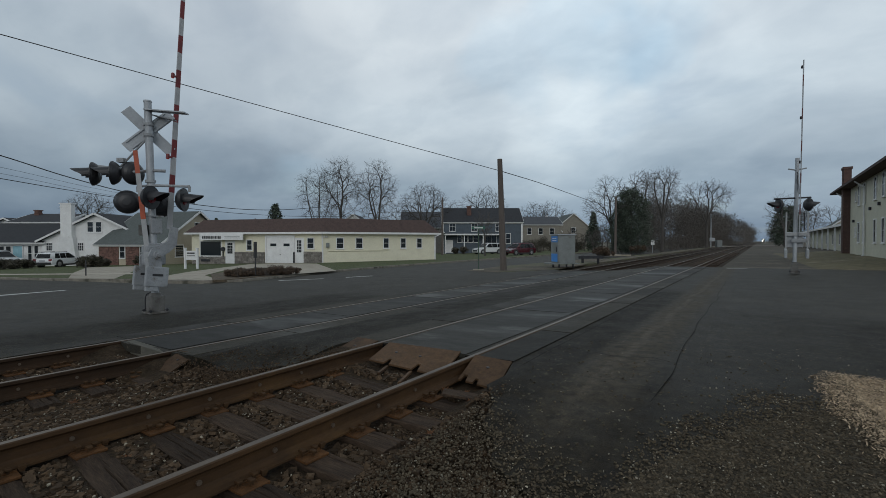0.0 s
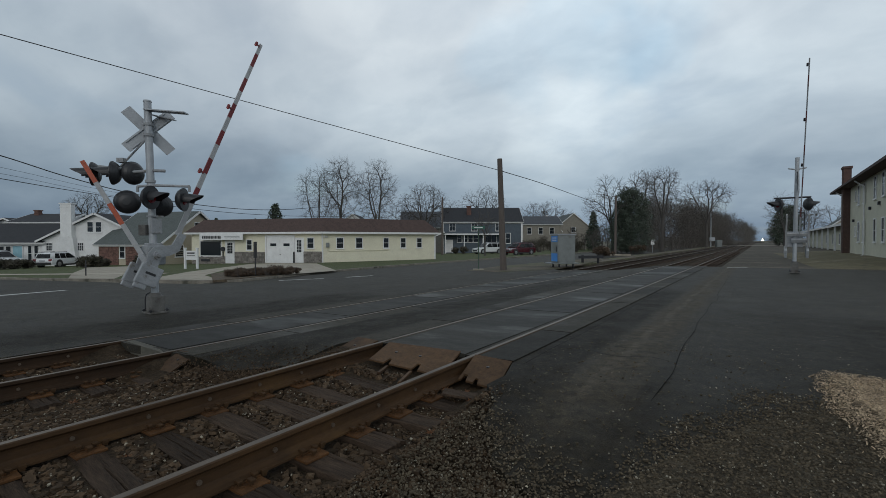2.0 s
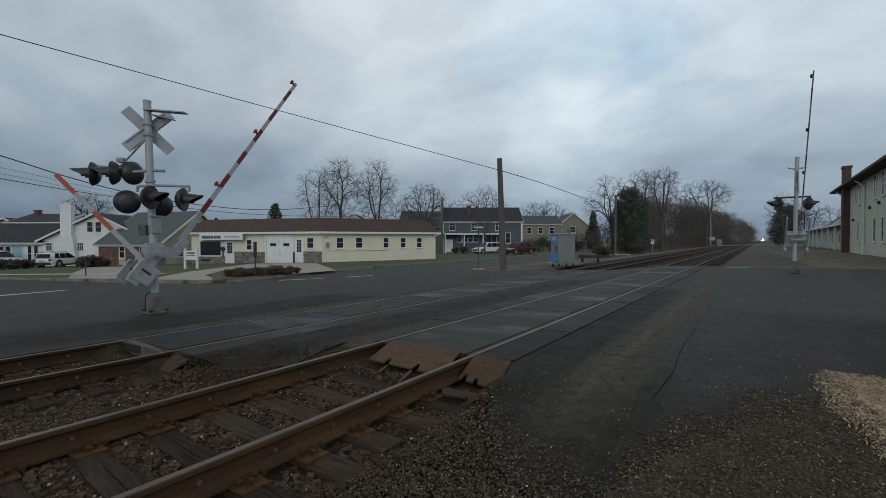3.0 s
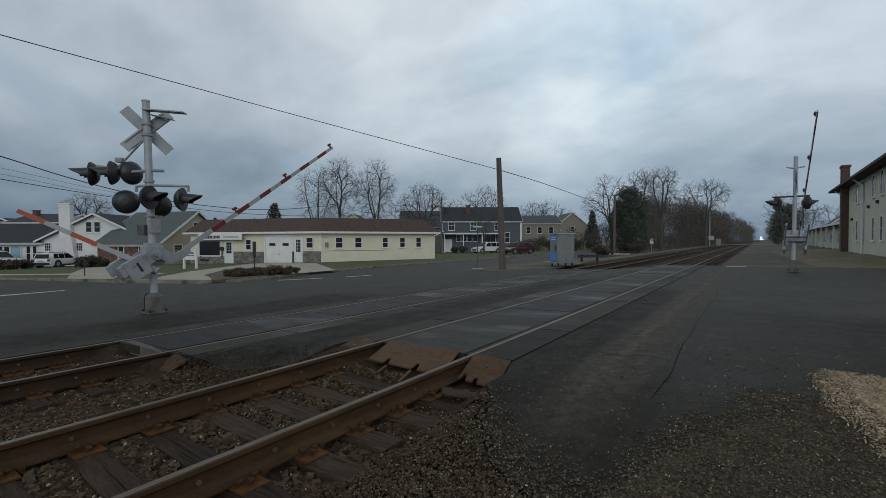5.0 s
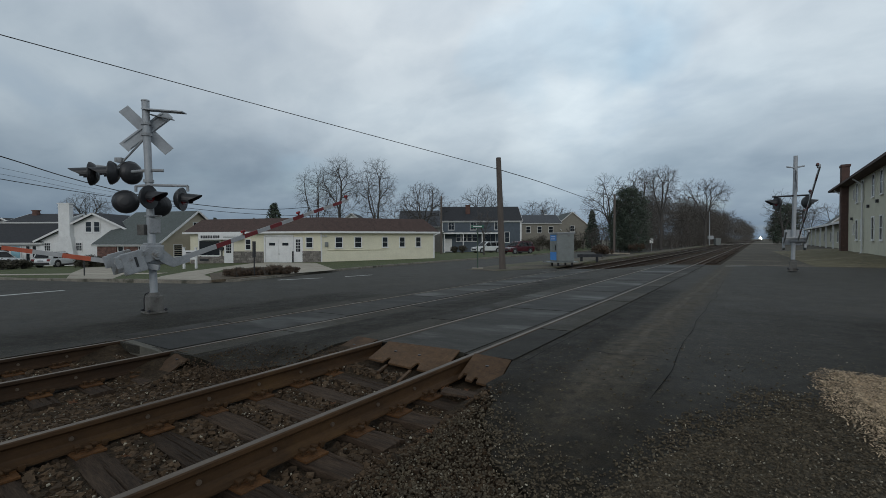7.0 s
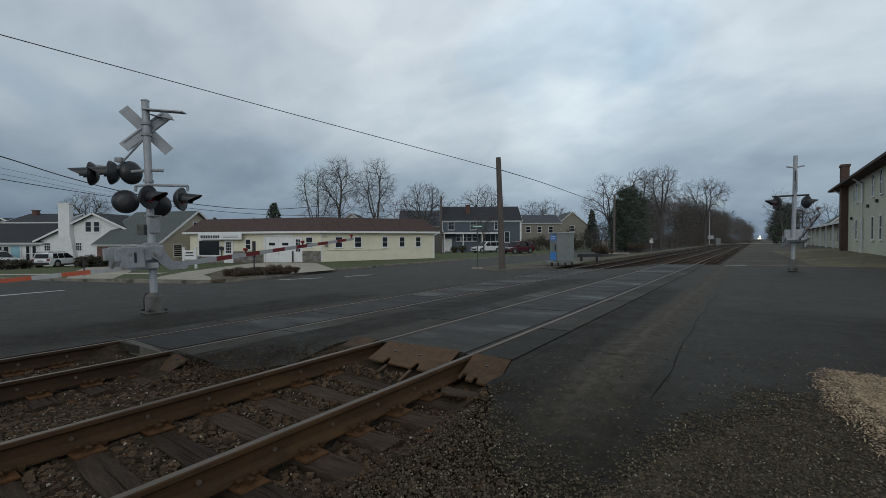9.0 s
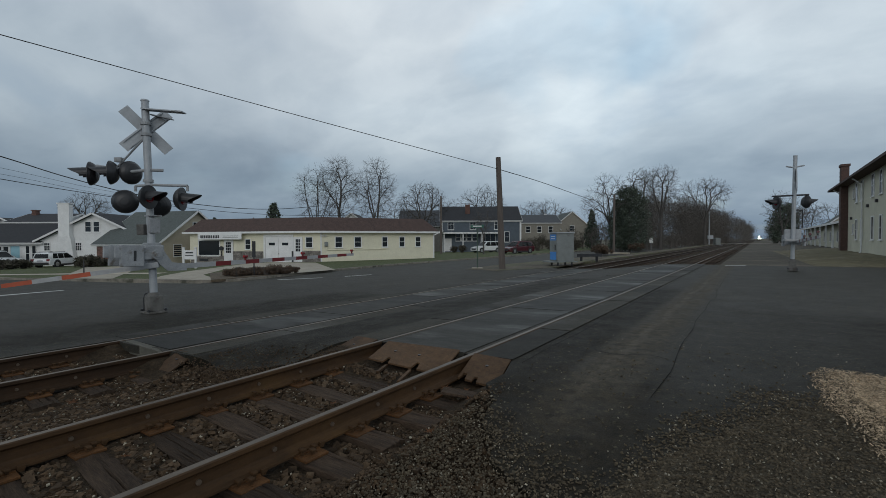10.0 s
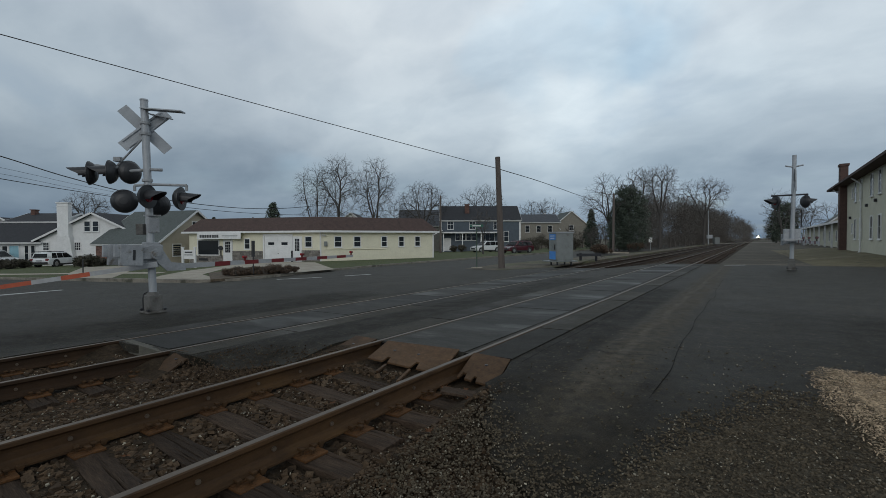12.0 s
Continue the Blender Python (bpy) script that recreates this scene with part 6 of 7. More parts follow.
def low_building():
    t = thing("low_building", pose(9.0, 60.0, 0.0), "long single-storey pale building with a white eave", "building")
    L, D, H = 72.0, 9.0, 3.3
    bm = B()
    box(bm, (D / 2, L / 2, H / 2), (D, L, H))
    part("wall", bm, SAGE, t)
    bm = B()
    prism(bm, ((-1.0, H), (D + 0.6, H), (D / 2, H + 1.0)), Matrix.Translation((0, L / 2, 0)), L + 1.0)
    part("roof", bm, DARKROOF, t)
    bm = B()
    box(bm, (-1.0, L / 2, H + 0.02), (0.1, L + 1, 0.28))
    part("fascia", bm, WHITE, t)
    m = Matrix.Rotation(radians(-90), 4, "Z")
    for i in range(9):
        bm = B()
        box(bm, (-0.85, 4 + i * 7.5, H / 2), (0.2, 0.2, H))
        part("post", bm, WHITE, t)
        under(t, m, window, -(7 + i * 7.5), 0.9, 1.2, 1.4, bars=(2, 1))
    return t


low_building()
far_gable = gable_house("dark_roofed_house", pose(15.0, 100, 0.0, 0, 0, -90 + 0), 12, 10, 4.2, 3.0, BEIGE, DARKROOF, "dark-roofed gabled house behind the low building", "y", 0.5)
far_gable_two = gable_house("dark_roofed_house", pose(16.0, 124, 0.0, 0, 0, -90), 12, 10, 4.2, 3.2, WHITE, DARKROOF, "white gabled house behind the low building", "y", 0.5)
for hx, hw in ((9.6, 4.4), (13.6, 5.0)):
    gable_house("green_roofed_house", pose(hx, 98, 0.0), hw, 8, 3.7, 1.8, SAGE, GREENROOF, "pale house with green gable roof behind the low building", "y", 0.3)




# ---- street furniture and loose things ----
def cabinet():
    t = thing("signal_cabinet", lot3(7.25, 27.3), "grey metal signal cabinet with blue stickers on a stand", "cabinet")
    m = Matrix.Rotation(radians(13), 4, "Z")
    bm = B()
    box(bm, (0, 0, 1.12), (1.1, 0.95, 1.66), m, bevel=0.012)
    part("body", bm, CABINET, t)
    bm = B()
    box(bm, (0, 0, 1.98), (1.2, 1.05, 0.06), m, bevel=0.01)
    part("roof", bm, ALU, t)
    bm = B()
    box(bm, (-0.555, 0, 1.12), (0.012, 0.86, 1.55), m)
    d = part("door", bm, CABINET, t)
    bm = B()
    box(bm, (-0.585, -0.3, 1.1), (0.05, 0.04, 0.3), m, bevel=0.006)
    part("handle", bm, BLACK, d)
    for z, h in ((1.70, 0.36), (0.60, 0.48)):
        bm = B()
        box(bm, (-0.567, 0.0, z), (0.008, 0.78, h), m)
        st = part("sticker", bm, BLUESTICK, d, "bright blue sticker")
    bm = B()
    for k in range(2):
        box(bm, (-0.574, 0.0, 1.76 - 0.13 * k), (0.006, 0.5, 0.04), m)
    part("lettering_bar", bm, WHITE, d)
    bm = B()
    box(bm, (-0.1, 0, 0.25), (1.75, 1.15, 0.06), m)
    part("platform", bm, CABINET, t)
    for x in (-0.45, 0.45):
        for y in (-0.4, 0.4):
            bm = B()
            box(bm, (x, y, 0.11), (0.08, 0.08, 0.24), m)
            part("leg", bm, BLACK, t)
    return t


cabinet()


def thin_sign_post():
    t = thing("street_sign", pose(-13.21, 22.39, lie(-13.21)), "thin green street sign on a post", "street sign")
    bm = B()
    tube(bm, (0, 0, 0), (0, 0, 2.35), 0.03, 0.03, 8)
    part("post", bm, surf("green_post", (0.06, 0.10, 0.07), (0.05, 0.08, 0.06)), t)
    bm = B()
    box(bm, (0, 0, 2.42), (0.75, 0.02, 0.15), Matrix.Rotation(radians(THETA), 4, "Z"))
    part("sign_blade", bm, surf("green_sign", (0.04, 0.13, 0.09), (0.035, 0.11, 0.08)), t, "green street name blade")
    bm = B()
    box(bm, (0, -0.013, 2.42), (0.5, 0.008, 0.06), Matrix.Rotation(radians(THETA), 4, "Z"))
    part("lettering_bar", bm, WHITE, t)
    bm = B()
    box(bm, (0, 0, 0.02), (0.6, 0.4, 0.06), Matrix.Rotation(radians(THETA), 4, "Z"), bevel=0.01)
    part("footing", bm, CONCRETE, t)


thin_sign_post()


def dark_post(x, y, h, w, label):
    t = thing("bollard_sign", pose(x, y, lie(x) + 0.1, 0, 0, THETA), label, "post")
    bm = B()
    tube(bm, (0, 0, 0), (0, 0, h), 0.03, 0.03, 8)
    part("post", bm, BLACK, t)
    if w:
        bm = B()
        box(bm, (0, 0, h - 0.35), (w, 0.02, 0.75), bevel=0.005)
        part("panel", bm, BLACK, t, "dark back of a narrow sign")


dark_post(-19.24, 12.21, 1.6, 0.16, "dark narrow sign on a post in the planting bed")
dark_post(-29.16, 8.7, 0.85, 0, "thin black post on the lawn")


def yard_sign():
    t = thing("yard_sign", lot3(-17.0, 30.5, None, -10), "white shop sign between two white posts on the lawn", "sign")
    for x in (-0.46, 0.46):
        bm = B()
        box(bm, (x, 0, 0.72), (0.12, 0.12, 1.5), bevel=0.01)
        box(bm, (x, 0, 1.5), (0.16, 0.16, 0.06))
        part("post", bm, WHITE, t)
    bm = B()
    box(bm, (0, 0, 1.02), (0.8, 0.05, 0.62), bevel=0.008)
    part("board", bm, WHITE, t)
    bm = B()
    box(bm, (0, -0.03, 1.17), (0.56, 0.012, 0.09))
    box(bm, (0, -0.03, 0.99), (0.62, 0.012, 0.05))
    part("lettering_bar", bm, BLACK, t)


yard_sign()


# ---- vehicles ----
def car(name, m, L, W, H, paint, label, wagon=True, nose=0.95):
    """A parked car: nose towards local -x, length along x, the wheels on z = 0."""
    t = thing(name, m, label, "car", "parked cars")
    hb = H * 0.57
    z0 = 0.2
    rear_top = L - 0.25 if wagon else L - 0.9
    side = [(0.06, z0 + 0.05), (0.0, 0.45), (0.08, hb * 0.82), (nose, hb * 0.98), (nose + 0.25, hb + 0.02), (L - 0.12, hb + 0.03), (L, hb * 0.85), (L - 0.02, 0.42), (L - 0.12, z0 + 0.05)]
    bm = B()
    prism(bm, side, Matrix(), W)
    bmesh.ops.bevel(bm, geom=bm.edges[:], offset=0.05, segments=3, affect="EDGES", profile=0.6)
    body = part("body", bm, paint, t, smooth=True)
    roof = [(nose + 0.15, hb), (nose + 0.95, H - 0.05), (nose + 1.4, H), (rear_top - 0.35, H - 0.02), (rear_top, H - 0.12), (L - 0.1, hb)]
    bm = B()
    lo = [bm.verts.new((x, -W / 2 * (0.93 - 0.20 * (z - hb) / (H - hb)), z)) for x, z in roof]
    hi = [bm.verts.new((x, W / 2 * (0.93 - 0.20 * (z - hb) / (H - hb)), z)) for x, z in roof]
    bm.faces.new(lo)
    bm.faces.new(hi[::-1])
    n = len(roof)
    for i in range(n):
        bm.faces.new((lo[i], hi[i], hi[(i + 1) % n], lo[(i + 1) % n]))
    bmesh.ops.recalc_face_normals(bm, faces=bm.faces[:])
    bmesh.ops.bevel(bm, geom=bm.edges[:], offset=0.04, segments=2, affect="EDGES")
    part("cabin", bm, paint, t, smooth=True)

    def quad(pts):
        bm = B()
        bm.faces.new([bm.verts.new(p) for p in pts])
        bmesh.ops.solidify(bm, geom=bm.faces[:], thickness=0.012)
        return bm

    def wy(z, s, o=0.012):
        return s * (W / 2 * (0.93 - 0.20 * (z - hb) / (H - hb)) + o)
    zl, zh = hb + 0.06, H - 0.11
    xa, xb = nose + 0.35, nose + 0.98
    xe = rear_top - 0.25
    cuts = (xa + 0.05, xb + 0.55, xe - 0.55, xe + 0.1) if wagon else (xa + 0.05, xb + 0.6, xe, xe + 0.2)
    for s in (-1, 1):
        for k in range(3):
            a, b = cuts[k] + 0.03, cuts[k + 1] - 0.03
            at, bt = (xb + 0.05 if k == 0 else a), (b - (0.15 if k == 2 else 0))
            if at > bt:
                continue
            part("side_window", quad(((a, wy(zl, s), zl), (b, wy(zl, s), zl), (bt, wy(zh, s), zh), (at, wy(zh, s), zh))), CAR_GLASS, t)
    k = W / 2 * 0.72
    part("windscreen", quad(((nose + 0.20, -k - 0.05, hb + 0.07), (nose + 0.20, k + 0.05, hb + 0.07), (nose + 0.90, k - 0.06, H - 0.09), (nose + 0.90, -k + 0.06, H - 0.09))), CAR_GLASS, t)
    part("rear_window", quad(((L - 0.10, k, hb + 0.1), (L - 0.10, -k, hb + 0.1), (rear_top + 0.02, -k + 0.06, H - 0.16), (rear_top + 0.02, k - 0.06, H - 0.16))), CAR_GLASS, t)
    for s in (-1, 1):
        bm = B()
        box(bm, (0.07, s * W * 0.36, hb * 0.74), (0.14, W * 0.22, 0.14), bevel=0.03)
        part("headlight", bm, RIM, t, "clear headlight")
        bm = B()
        box(bm, (L - 0.05, s * W * 0.40, hb * 0.88), (0.12, W * 0.16, 0.2), bevel=0.03)
        part("tail_light", bm, REDSTRIPE, t, "red tail light")
        bm = B()
        box(bm, (nose + 0.55, s * (W / 2 + 0.06), hb + 0.08), (0.14, 0.16, 0.12), bevel=0.03)
        part("door_mirror", bm, paint, t)
    bm = B()
    box(bm, (0.01, 0, hb * 0.55), (0.06, W * 0.6, 0.22), bevel=0.01)
    part("grille", bm, BLACK, t)
    for s in (-1, 1):
        bm = B()
        box(bm, (L / 2, s * (W / 2 - 0.02), 0.27), (L - 2.3, 0.06, 0.16), bevel=0.02)
        part("sill_trim", bm, BLACK, t)
        bm = B()
        box(bm, (nose + 2.1, s * W * 0.335, H + 0.01), (1.9, 0.04, 0.05), bevel=0.01)
        part("roof_rail", bm, BLACK, t)
    bm = B()
    box(bm, (L - 0.02, 0, 0.42), (0.1, W * 0.86, 0.2), bevel=0.03)
    part("rear_bumper", bm, BLACK, t)
    bm = B()
    box(bm, (L + 0.015, 0, hb * 0.8), (0.02, 0.5, 0.12))
    part("number_plate", bm, ALU, t)
    for x in (0.85, L - 0.85):
        for s in (-1, 1):
            bm = B()
            tube(bm, (x, s * (W / 2 - 0.21), 0.33), (x, s * (W / 2 + 0.005), 0.33), 0.33, 0.33, 20)
            wheel = part("wheel", bm, RUBBER, t)
            bm = B()
            tube(bm, (x, s * (W / 2 + 0.0), 0.33), (x, s * (W / 2 + 0.015), 0.33), 0.22, 0.19, 16)
            part("rim", bm, RIM, wheel)
            bm = B()
            tube(bm, (x, s * (W / 2 - 0.06), 0.36), (x, s * (W / 2 + 0.003), 0.36), 0.4, 0.4, 20)
            part("wheel_arch", bm, BLACK, body)
    return t


def parked(a, b, z, rz):
    p = lot(a, b)
    return pose(p.x, p.y, lie(p.x) + 0.11, 0, 0, THETA + rz)


car("station_wagon", parked(-36.1, 44.7, None, -88), 4.2, 1.72, 1.42, CARWHITE, "white station wagon parked on a drive")
car("parked_van", parked(-41.0, 43.5, None, 170), 4.6, 1.85, 1.6, CARWHITE, "white van parked before the white house")
car("parked_suv", parked(4.7, 66.5, None, 28), 4.5, 1.85, 1.68, CARWHITE, "white sport utility car parked by the blue house")
car("parked_car", parked(7.75, 55.5, None, 38), 4.5, 1.8, 1.55, CARRED, "maroon car parked at the street edge")


# ---- plants ----
def tree_data(seed, height, width, fork=0.22, n=420, shape=0.5, lean=0.0, twig=1.0, stems=1, tip=0.012):
    """Segments of a bare tree: the trunk divides again and again towards ends strewn through the crown, each end with a spray of twigs.
    fork: where the trunk divides; shape: how high the crown is widest, both as shares of the height. Two lists of tubes (p, q, r0, r1, sides)."""
    rng = np.random.default_rng(seed)
    top = (shape - fork) / (1 - fork)
    ends = []
    while len(ends) < n:
        p = rng.uniform(-1, 1, 3)
        h = (p[2] + 1) / 2
        r = (1 - ((h - top) / (1 - top)) ** 2) ** 0.5 if h > top else 1 - 0.62 * ((top - h) / top) ** 1.5
        r *= 1 + 0.10 * math.sin(3 * math.atan2(p[1], p[0]) + seed) + 0.07 * math.sin(9 * h + seed)
        d = math.hypot(p[0], p[1]) / max(r, 0.01)
        if d < 1 and rng.random() < 0.25 + 0.75 * max(d, h) ** 2:
            ends.append((p[0] * width / 2 + lean * h, p[1] * width / 2, height * (fork + 0.05 + h * (0.92 - fork))))
    ends = np.array(ends)
    big, fine = [], []

    def limb(p, q, r0, r1, bend_by, parts):
        side = rng.normal(0, 1, 3) * np.linalg.norm(q - p) * bend_by
        last = p
        for i in range(1, parts + 1):
            f = i / parts
            m = p + (q - p) * f + side * (f * (1 - f) * 2)
            ra, rb = r0 + (r1 - r0) * (i - 1) / parts, r0 + (r1 - r0) * f
            (big if ra > tip * 2.0 else fine).append((Vector(last), Vector(m), ra, rb, 8 if ra > 0.1 else 5 if ra > 0.035 else 3))
            last = m

    def spray(q, d, most):
        for _ in range(int(rng.integers(1, most + 1) * twig + 0.5)):
            v = d + rng.normal(0, 0.30, 3) + np.array((0, 0, 0.12))
            v /= np.linalg.norm(v)
            L = height * rng.uniform(0.03, 0.065)
            e = q + v * L * 0.55
            w = v + rng.normal(0, 0.2, 3)
            f = e + w / np.linalg.norm(w) * L * 0.5
            fine.append((Vector(q), Vector(e), tip * 0.65, tip * 0.5, 3))
            fine.append((Vector(e), Vector(f), tip * 0.5, tip * 0.35, 3))

    def divide(p, d, idx, level):
        r0 = tip * len(idx) ** 0.47
        if len(idx) == 1:
            q = ends[idx[0]]
            limb(p, q, tip * 0.9, tip * 0.65, 0.06, 3)
            v = (q - p) / (np.linalg.norm(q - p) + 1e-6)
            spray(p + (q - p) * 0.6, v, 1)
            spray(q, v, 3)
            return
        k = 3 if (level == 0 and len(idx) > 60) else 2
        v = ends[idx] - p
        u = v / np.linalg.norm(v, axis=1)[:, None]
        c = u[rng.choice(len(idx), k, replace=False)]
        for _ in range(5):
            lab = (u @ c.T).argmax(1)
            c = np.array([u[lab == j].mean(0) if (lab == j).any() else u[rng.integers(len(idx))] for j in range(k)])
        for j in range(k):
            sub = idx[lab == j]
            if not len(sub):
                continue
            m = ends[sub].mean(0) - p
            far = np.linalg.norm(m)
            w = m / far + d * (0.6 if level < 3 else 0.42) + np.array((0, 0, 0.12)) + rng.normal(0, 0.05, 3)
            w /= np.linalg.norm(w)
            share = (0.36 if len(sub) > 8 else 0.45) if len(sub) > 1 else 0.12
            q = p + w * far * share * rng.uniform(0.8, 1.2)
            r1 = tip * len(sub) ** 0.47
            limb(p, q, min(r0, r1 * 1.25), r1, 0.05, 3 if far > height * 0.15 else 2)
            if len(sub) < 9 and level > 3:
                spray(p + (q - p) * 0.6, w, 1)
            divide(q, w, sub, level + 1)

    every = np.arange(n)
    turn = np.arctan2(ends[:, 1], ends[:, 0])
    for k in range(stems):
        mine = every if stems == 1 else every[((turn + 3.1416) / 6.2832 * stems).astype(int) % stems == k]
        a = 6.283 * (k + 0.5) / stems - 3.1416
        s = 0.5 * (stems > 1)
        base = np.array((math.cos(a) * s * 0.5, math.sin(a) * s * 0.5, -0.3))
        head = np.array((math.cos(a) * s * 1.6 + lean * 0.1, math.sin(a) * s * 1.6, height * fork))
        r = tip * len(mine) ** 0.47
        limb(base, head, r * 1.3, r, 0.015, 6)
        d = (head - base) / np.linalg.norm(head - base)
        divide(head, d, mine, 0)
    return big, fine


def tubes_mesh(name, segs, material, rmin=0.012, offset=None):
    """Many open tubes in one mesh, without caps."""
    verts, faces = [], []
    for p, q, r0, r1, n in segs:
        d = (q - p)
        if d.length < 1e-5:
            continue
        d.normalize()
        ref = Vector((1, 0, 0)) if abs(d.z) > 0.8 else Vector((0, 0, 1))
        u = d.cross(ref).normalized()
        w = d.cross(u)
        i0 = len(verts)
        for c, r in ((p, max(r0, rmin)), (q, max(r1, rmin))):
            for k in range(n):
                a = 6.2832 * k / n
                verts.append(tuple(c + (u * math.cos(a) + w * math.sin(a)) * r))
        for k in range(n):
            faces.append((i0 + k, i0 + (k + 1) % n, i0 + n + (k + 1) % n, i0 + n + k))
    me = bpy.data.meshes.new(name)
    me.from_pydata(verts, [], faces)
    me.materials.append(material)
    return me


def bare_tree(m, seed, height, width, label, fork=0.22, shape=0.55, n=420, tip=0.0105, stems=1, lean=0.0, twig=1.0):
    t = thing("bare_tree", m, label, "tree", "bare trees")
    big, fine = tree_data(seed, height, width, fork, n, shape, lean, twig, stems, tip)
    for name, segs in (("trunk", big), ("crown", fine)):
        ob = new(name, tubes_mesh(name, segs, BARK, tip * 0.5))
        ob.parent = t
    return t


def needles(rng, pts, n, size):
    """The corners of n small leaf blades round the given points (centre, radius)."""
    g = np.random.default_rng(rng.randrange(10 ** 6))
    c = np.array([tuple(p) for p, r in pts])
    rad = np.array([r for p, r in pts])
    k = g.integers(0, len(pts), n)
    d = g.normal(0, 1, (n, 3))
    d /= np.linalg.norm(d, axis=1)[:, None]
    p = c[k] + d * (rad[k] * g.uniform(0.5, 1.0, n))[:, None]
    a = g.normal(0, 1, (n, 3)) * (1, 1, 0.6)
    a *= (size * g.uniform(0.6, 1.4, n) / np.linalg.norm(a, axis=1))[:, None]
    b = np.cross(a, d)
    b *= size * 0.45 / (np.linalg.norm(b, axis=1) + 1e-9)[:, None]
    return np.stack((p - a, p + b, p + a, p - b), 1).reshape(-1, 3)


def blades(name, corners, material):
    me = bpy.data.meshes.new(name)
    me.from_pydata(corners.tolist(), [], np.arange(len(corners)).reshape(-1, 4).tolist())
    me.materials.append(material)
    return new(name, me)


def foliage(name, parent, clumps, n, size, material, seed):
    ob = blades(name, needles(random.Random(seed), clumps, n, size), material)
    ob.parent = parent
    return ob


def evergreen(m, seed, height, width, label, n=5000, size=0.16, material=None, cone=True):
    t = thing("evergreen_tree", m, label, "tree", "evergreen trees")
    rng = random.Random(seed)
    bm = B()
    tube(bm, (0, 0, -0.2), (0, 0, height * 0.92), 0.16 * height / 8, 0.03, 8)
    part("trunk", bm, DARKBARK, t)
    clumps = []
    for i in range(90):
        z = height * (0.06 + 0.92 * (i / 90))
        k = (1 - z / height) ** 0.8 if cone else max(0.1, 1 - abs(z / height - 0.42) * 1.15) ** 0.6
        a = i * 2.4
        r = width / 2 * k * rng.uniform(0.35, 1.0)
        clumps.append((Vector((math.cos(a) * r, math.sin(a) * r, z)), width * 0.17 * rng.uniform(0.5, 1.1) * (0.4 + k)))
    foliage("crown", t, clumps, n, size, material or NEEDLE, seed + 1)
    return t


def shrub(m, seed, w, d, h, label, material, n=1800, size=0.07, name="shrub"):
    t = thing(name, m, label, "shrub", "shrubs")
    rng = random.Random(seed)
    clumps = []
    for i in range(26):
        a, k = rng.uniform(0, 6.28), rng.uniform(0, 1) ** 0.5
        clumps.append((Vector((math.cos(a) * k * w * 0.38, math.sin(a) * k * d * 0.38, h * rng.uniform(0.25, 0.72))), h * rng.uniform(0.18, 0.3)))
    foliage("foliage", t, clumps, n, size, material, seed + 1)
    segs = []
    for i in range(40):
        a, k = rng.uniform(0, 6.28), rng.uniform(0.2, 1)
        q = Vector((math.cos(a) * k * w * 0.42, math.sin(a) * k * d * 0.42, h * rng.uniform(0.5, 0.95)))
        segs.append((Vector((q.x * 0.3, q.y * 0.3, 0)), q, 0.02, 0.008, 4))
    ob = new("branchwork", tubes_mesh("branchwork", segs, DARKBARK, 0.008))
    ob.parent = t
    return t


def col(px, b):
    """Side offset on the lot axes of a bearing, b metres out."""
    return (px - 784) / 800 * b


OAK = "tall bare deciduous tree with fine twigs"


def sized(px, b, top, wide, seed, label, **k):
    """A bare tree on a bearing, b metres out: its top and the width of its crown by the same measure."""
    ground = lie(lot(col(px, b), b).x)
    h = 1.352 + (427 - top) / 800 * b - ground
    return bare_tree(lot3(col(px, b), b, ground), seed, h, wide / 800 * b, label, **k)


sized(604, 70, 274, 80, 21, "tall bare tree behind the shop", fork=0.24, shape=0.6, n=675)
sized(563, 73, 290, 76, 121, "tall forked bare tree behind the shop", fork=0.2, shape=0.62, n=418, stems=2)
sized(668, 72, 279, 72, 22, "tall upright bare tree behind the shop", fork=0.16, shape=0.6, n=675)
sized(752, 82, 321, 96, 23, "broad bare tree by the blue house", fork=0.24, shape=0.56, n=742, tip=0.012)
sized(716, 96, 352, 80, 123, "broad bare tree by the blue house", fork=0.2, shape=0.5, n=337, tip=0.013)
sized(858, 95, 328, 98, 24, OAK, fork=0.2, shape=0.55, n=607, tip=0.013)
sized(800, 108, 352, 60, 25, OAK, fork=0.2, n=283, tip=0.013)
sized(945, 125, 354, 60, 26, OAK, n=337, tip=0.015)
sized(972, 130, 352, 60, 27, OAK, n=337, tip=0.015)
sized(1002, 128, 368, 46, 28, OAK, n=256, tip=0.015)
sized(1084, 62, 308, 104, 29, "wide bare tree by the tracks", fork=0.2, shape=0.55, n=540, twig=0.8)
sized(1136, 66, 300, 58, 30, "bare upright tree beside the tracks", fork=0.3, shape=0.72, n=472)
sized(1172, 69, 294, 62, 31, "bare upright tree beside the tracks", fork=0.34, shape=0.76, n=472)
sized(1250, 112, 317, 92, 32, "large bare tree over the trackside woods", fork=0.3, shape=0.75, n=540, tip=0.014)
sized(160, 92, 338, 76, 33, "bare tree behind the white house", fork=0.3, shape=0.6, n=607, tip=0.013)
sized(858, 55, 366, 44, 34, "young bare street tree", fork=0.3, n=175, tip=0.008)
bare_tree(pose(4.8, 135, 0.0), 35, 13.5, 8.5, "bare tree beside the tracks", n=200, tip=0.015)
bare_tree(pose(6.5, 150, 0.0), 36, 12.5, 8.0, "bare tree beside the tracks", n=200, tip=0.015)
bare_tree(pose(5.5, 162, 0.0), 136, 13.0, 8.0, "bare tree beside the tracks", n=160, tip=0.015)
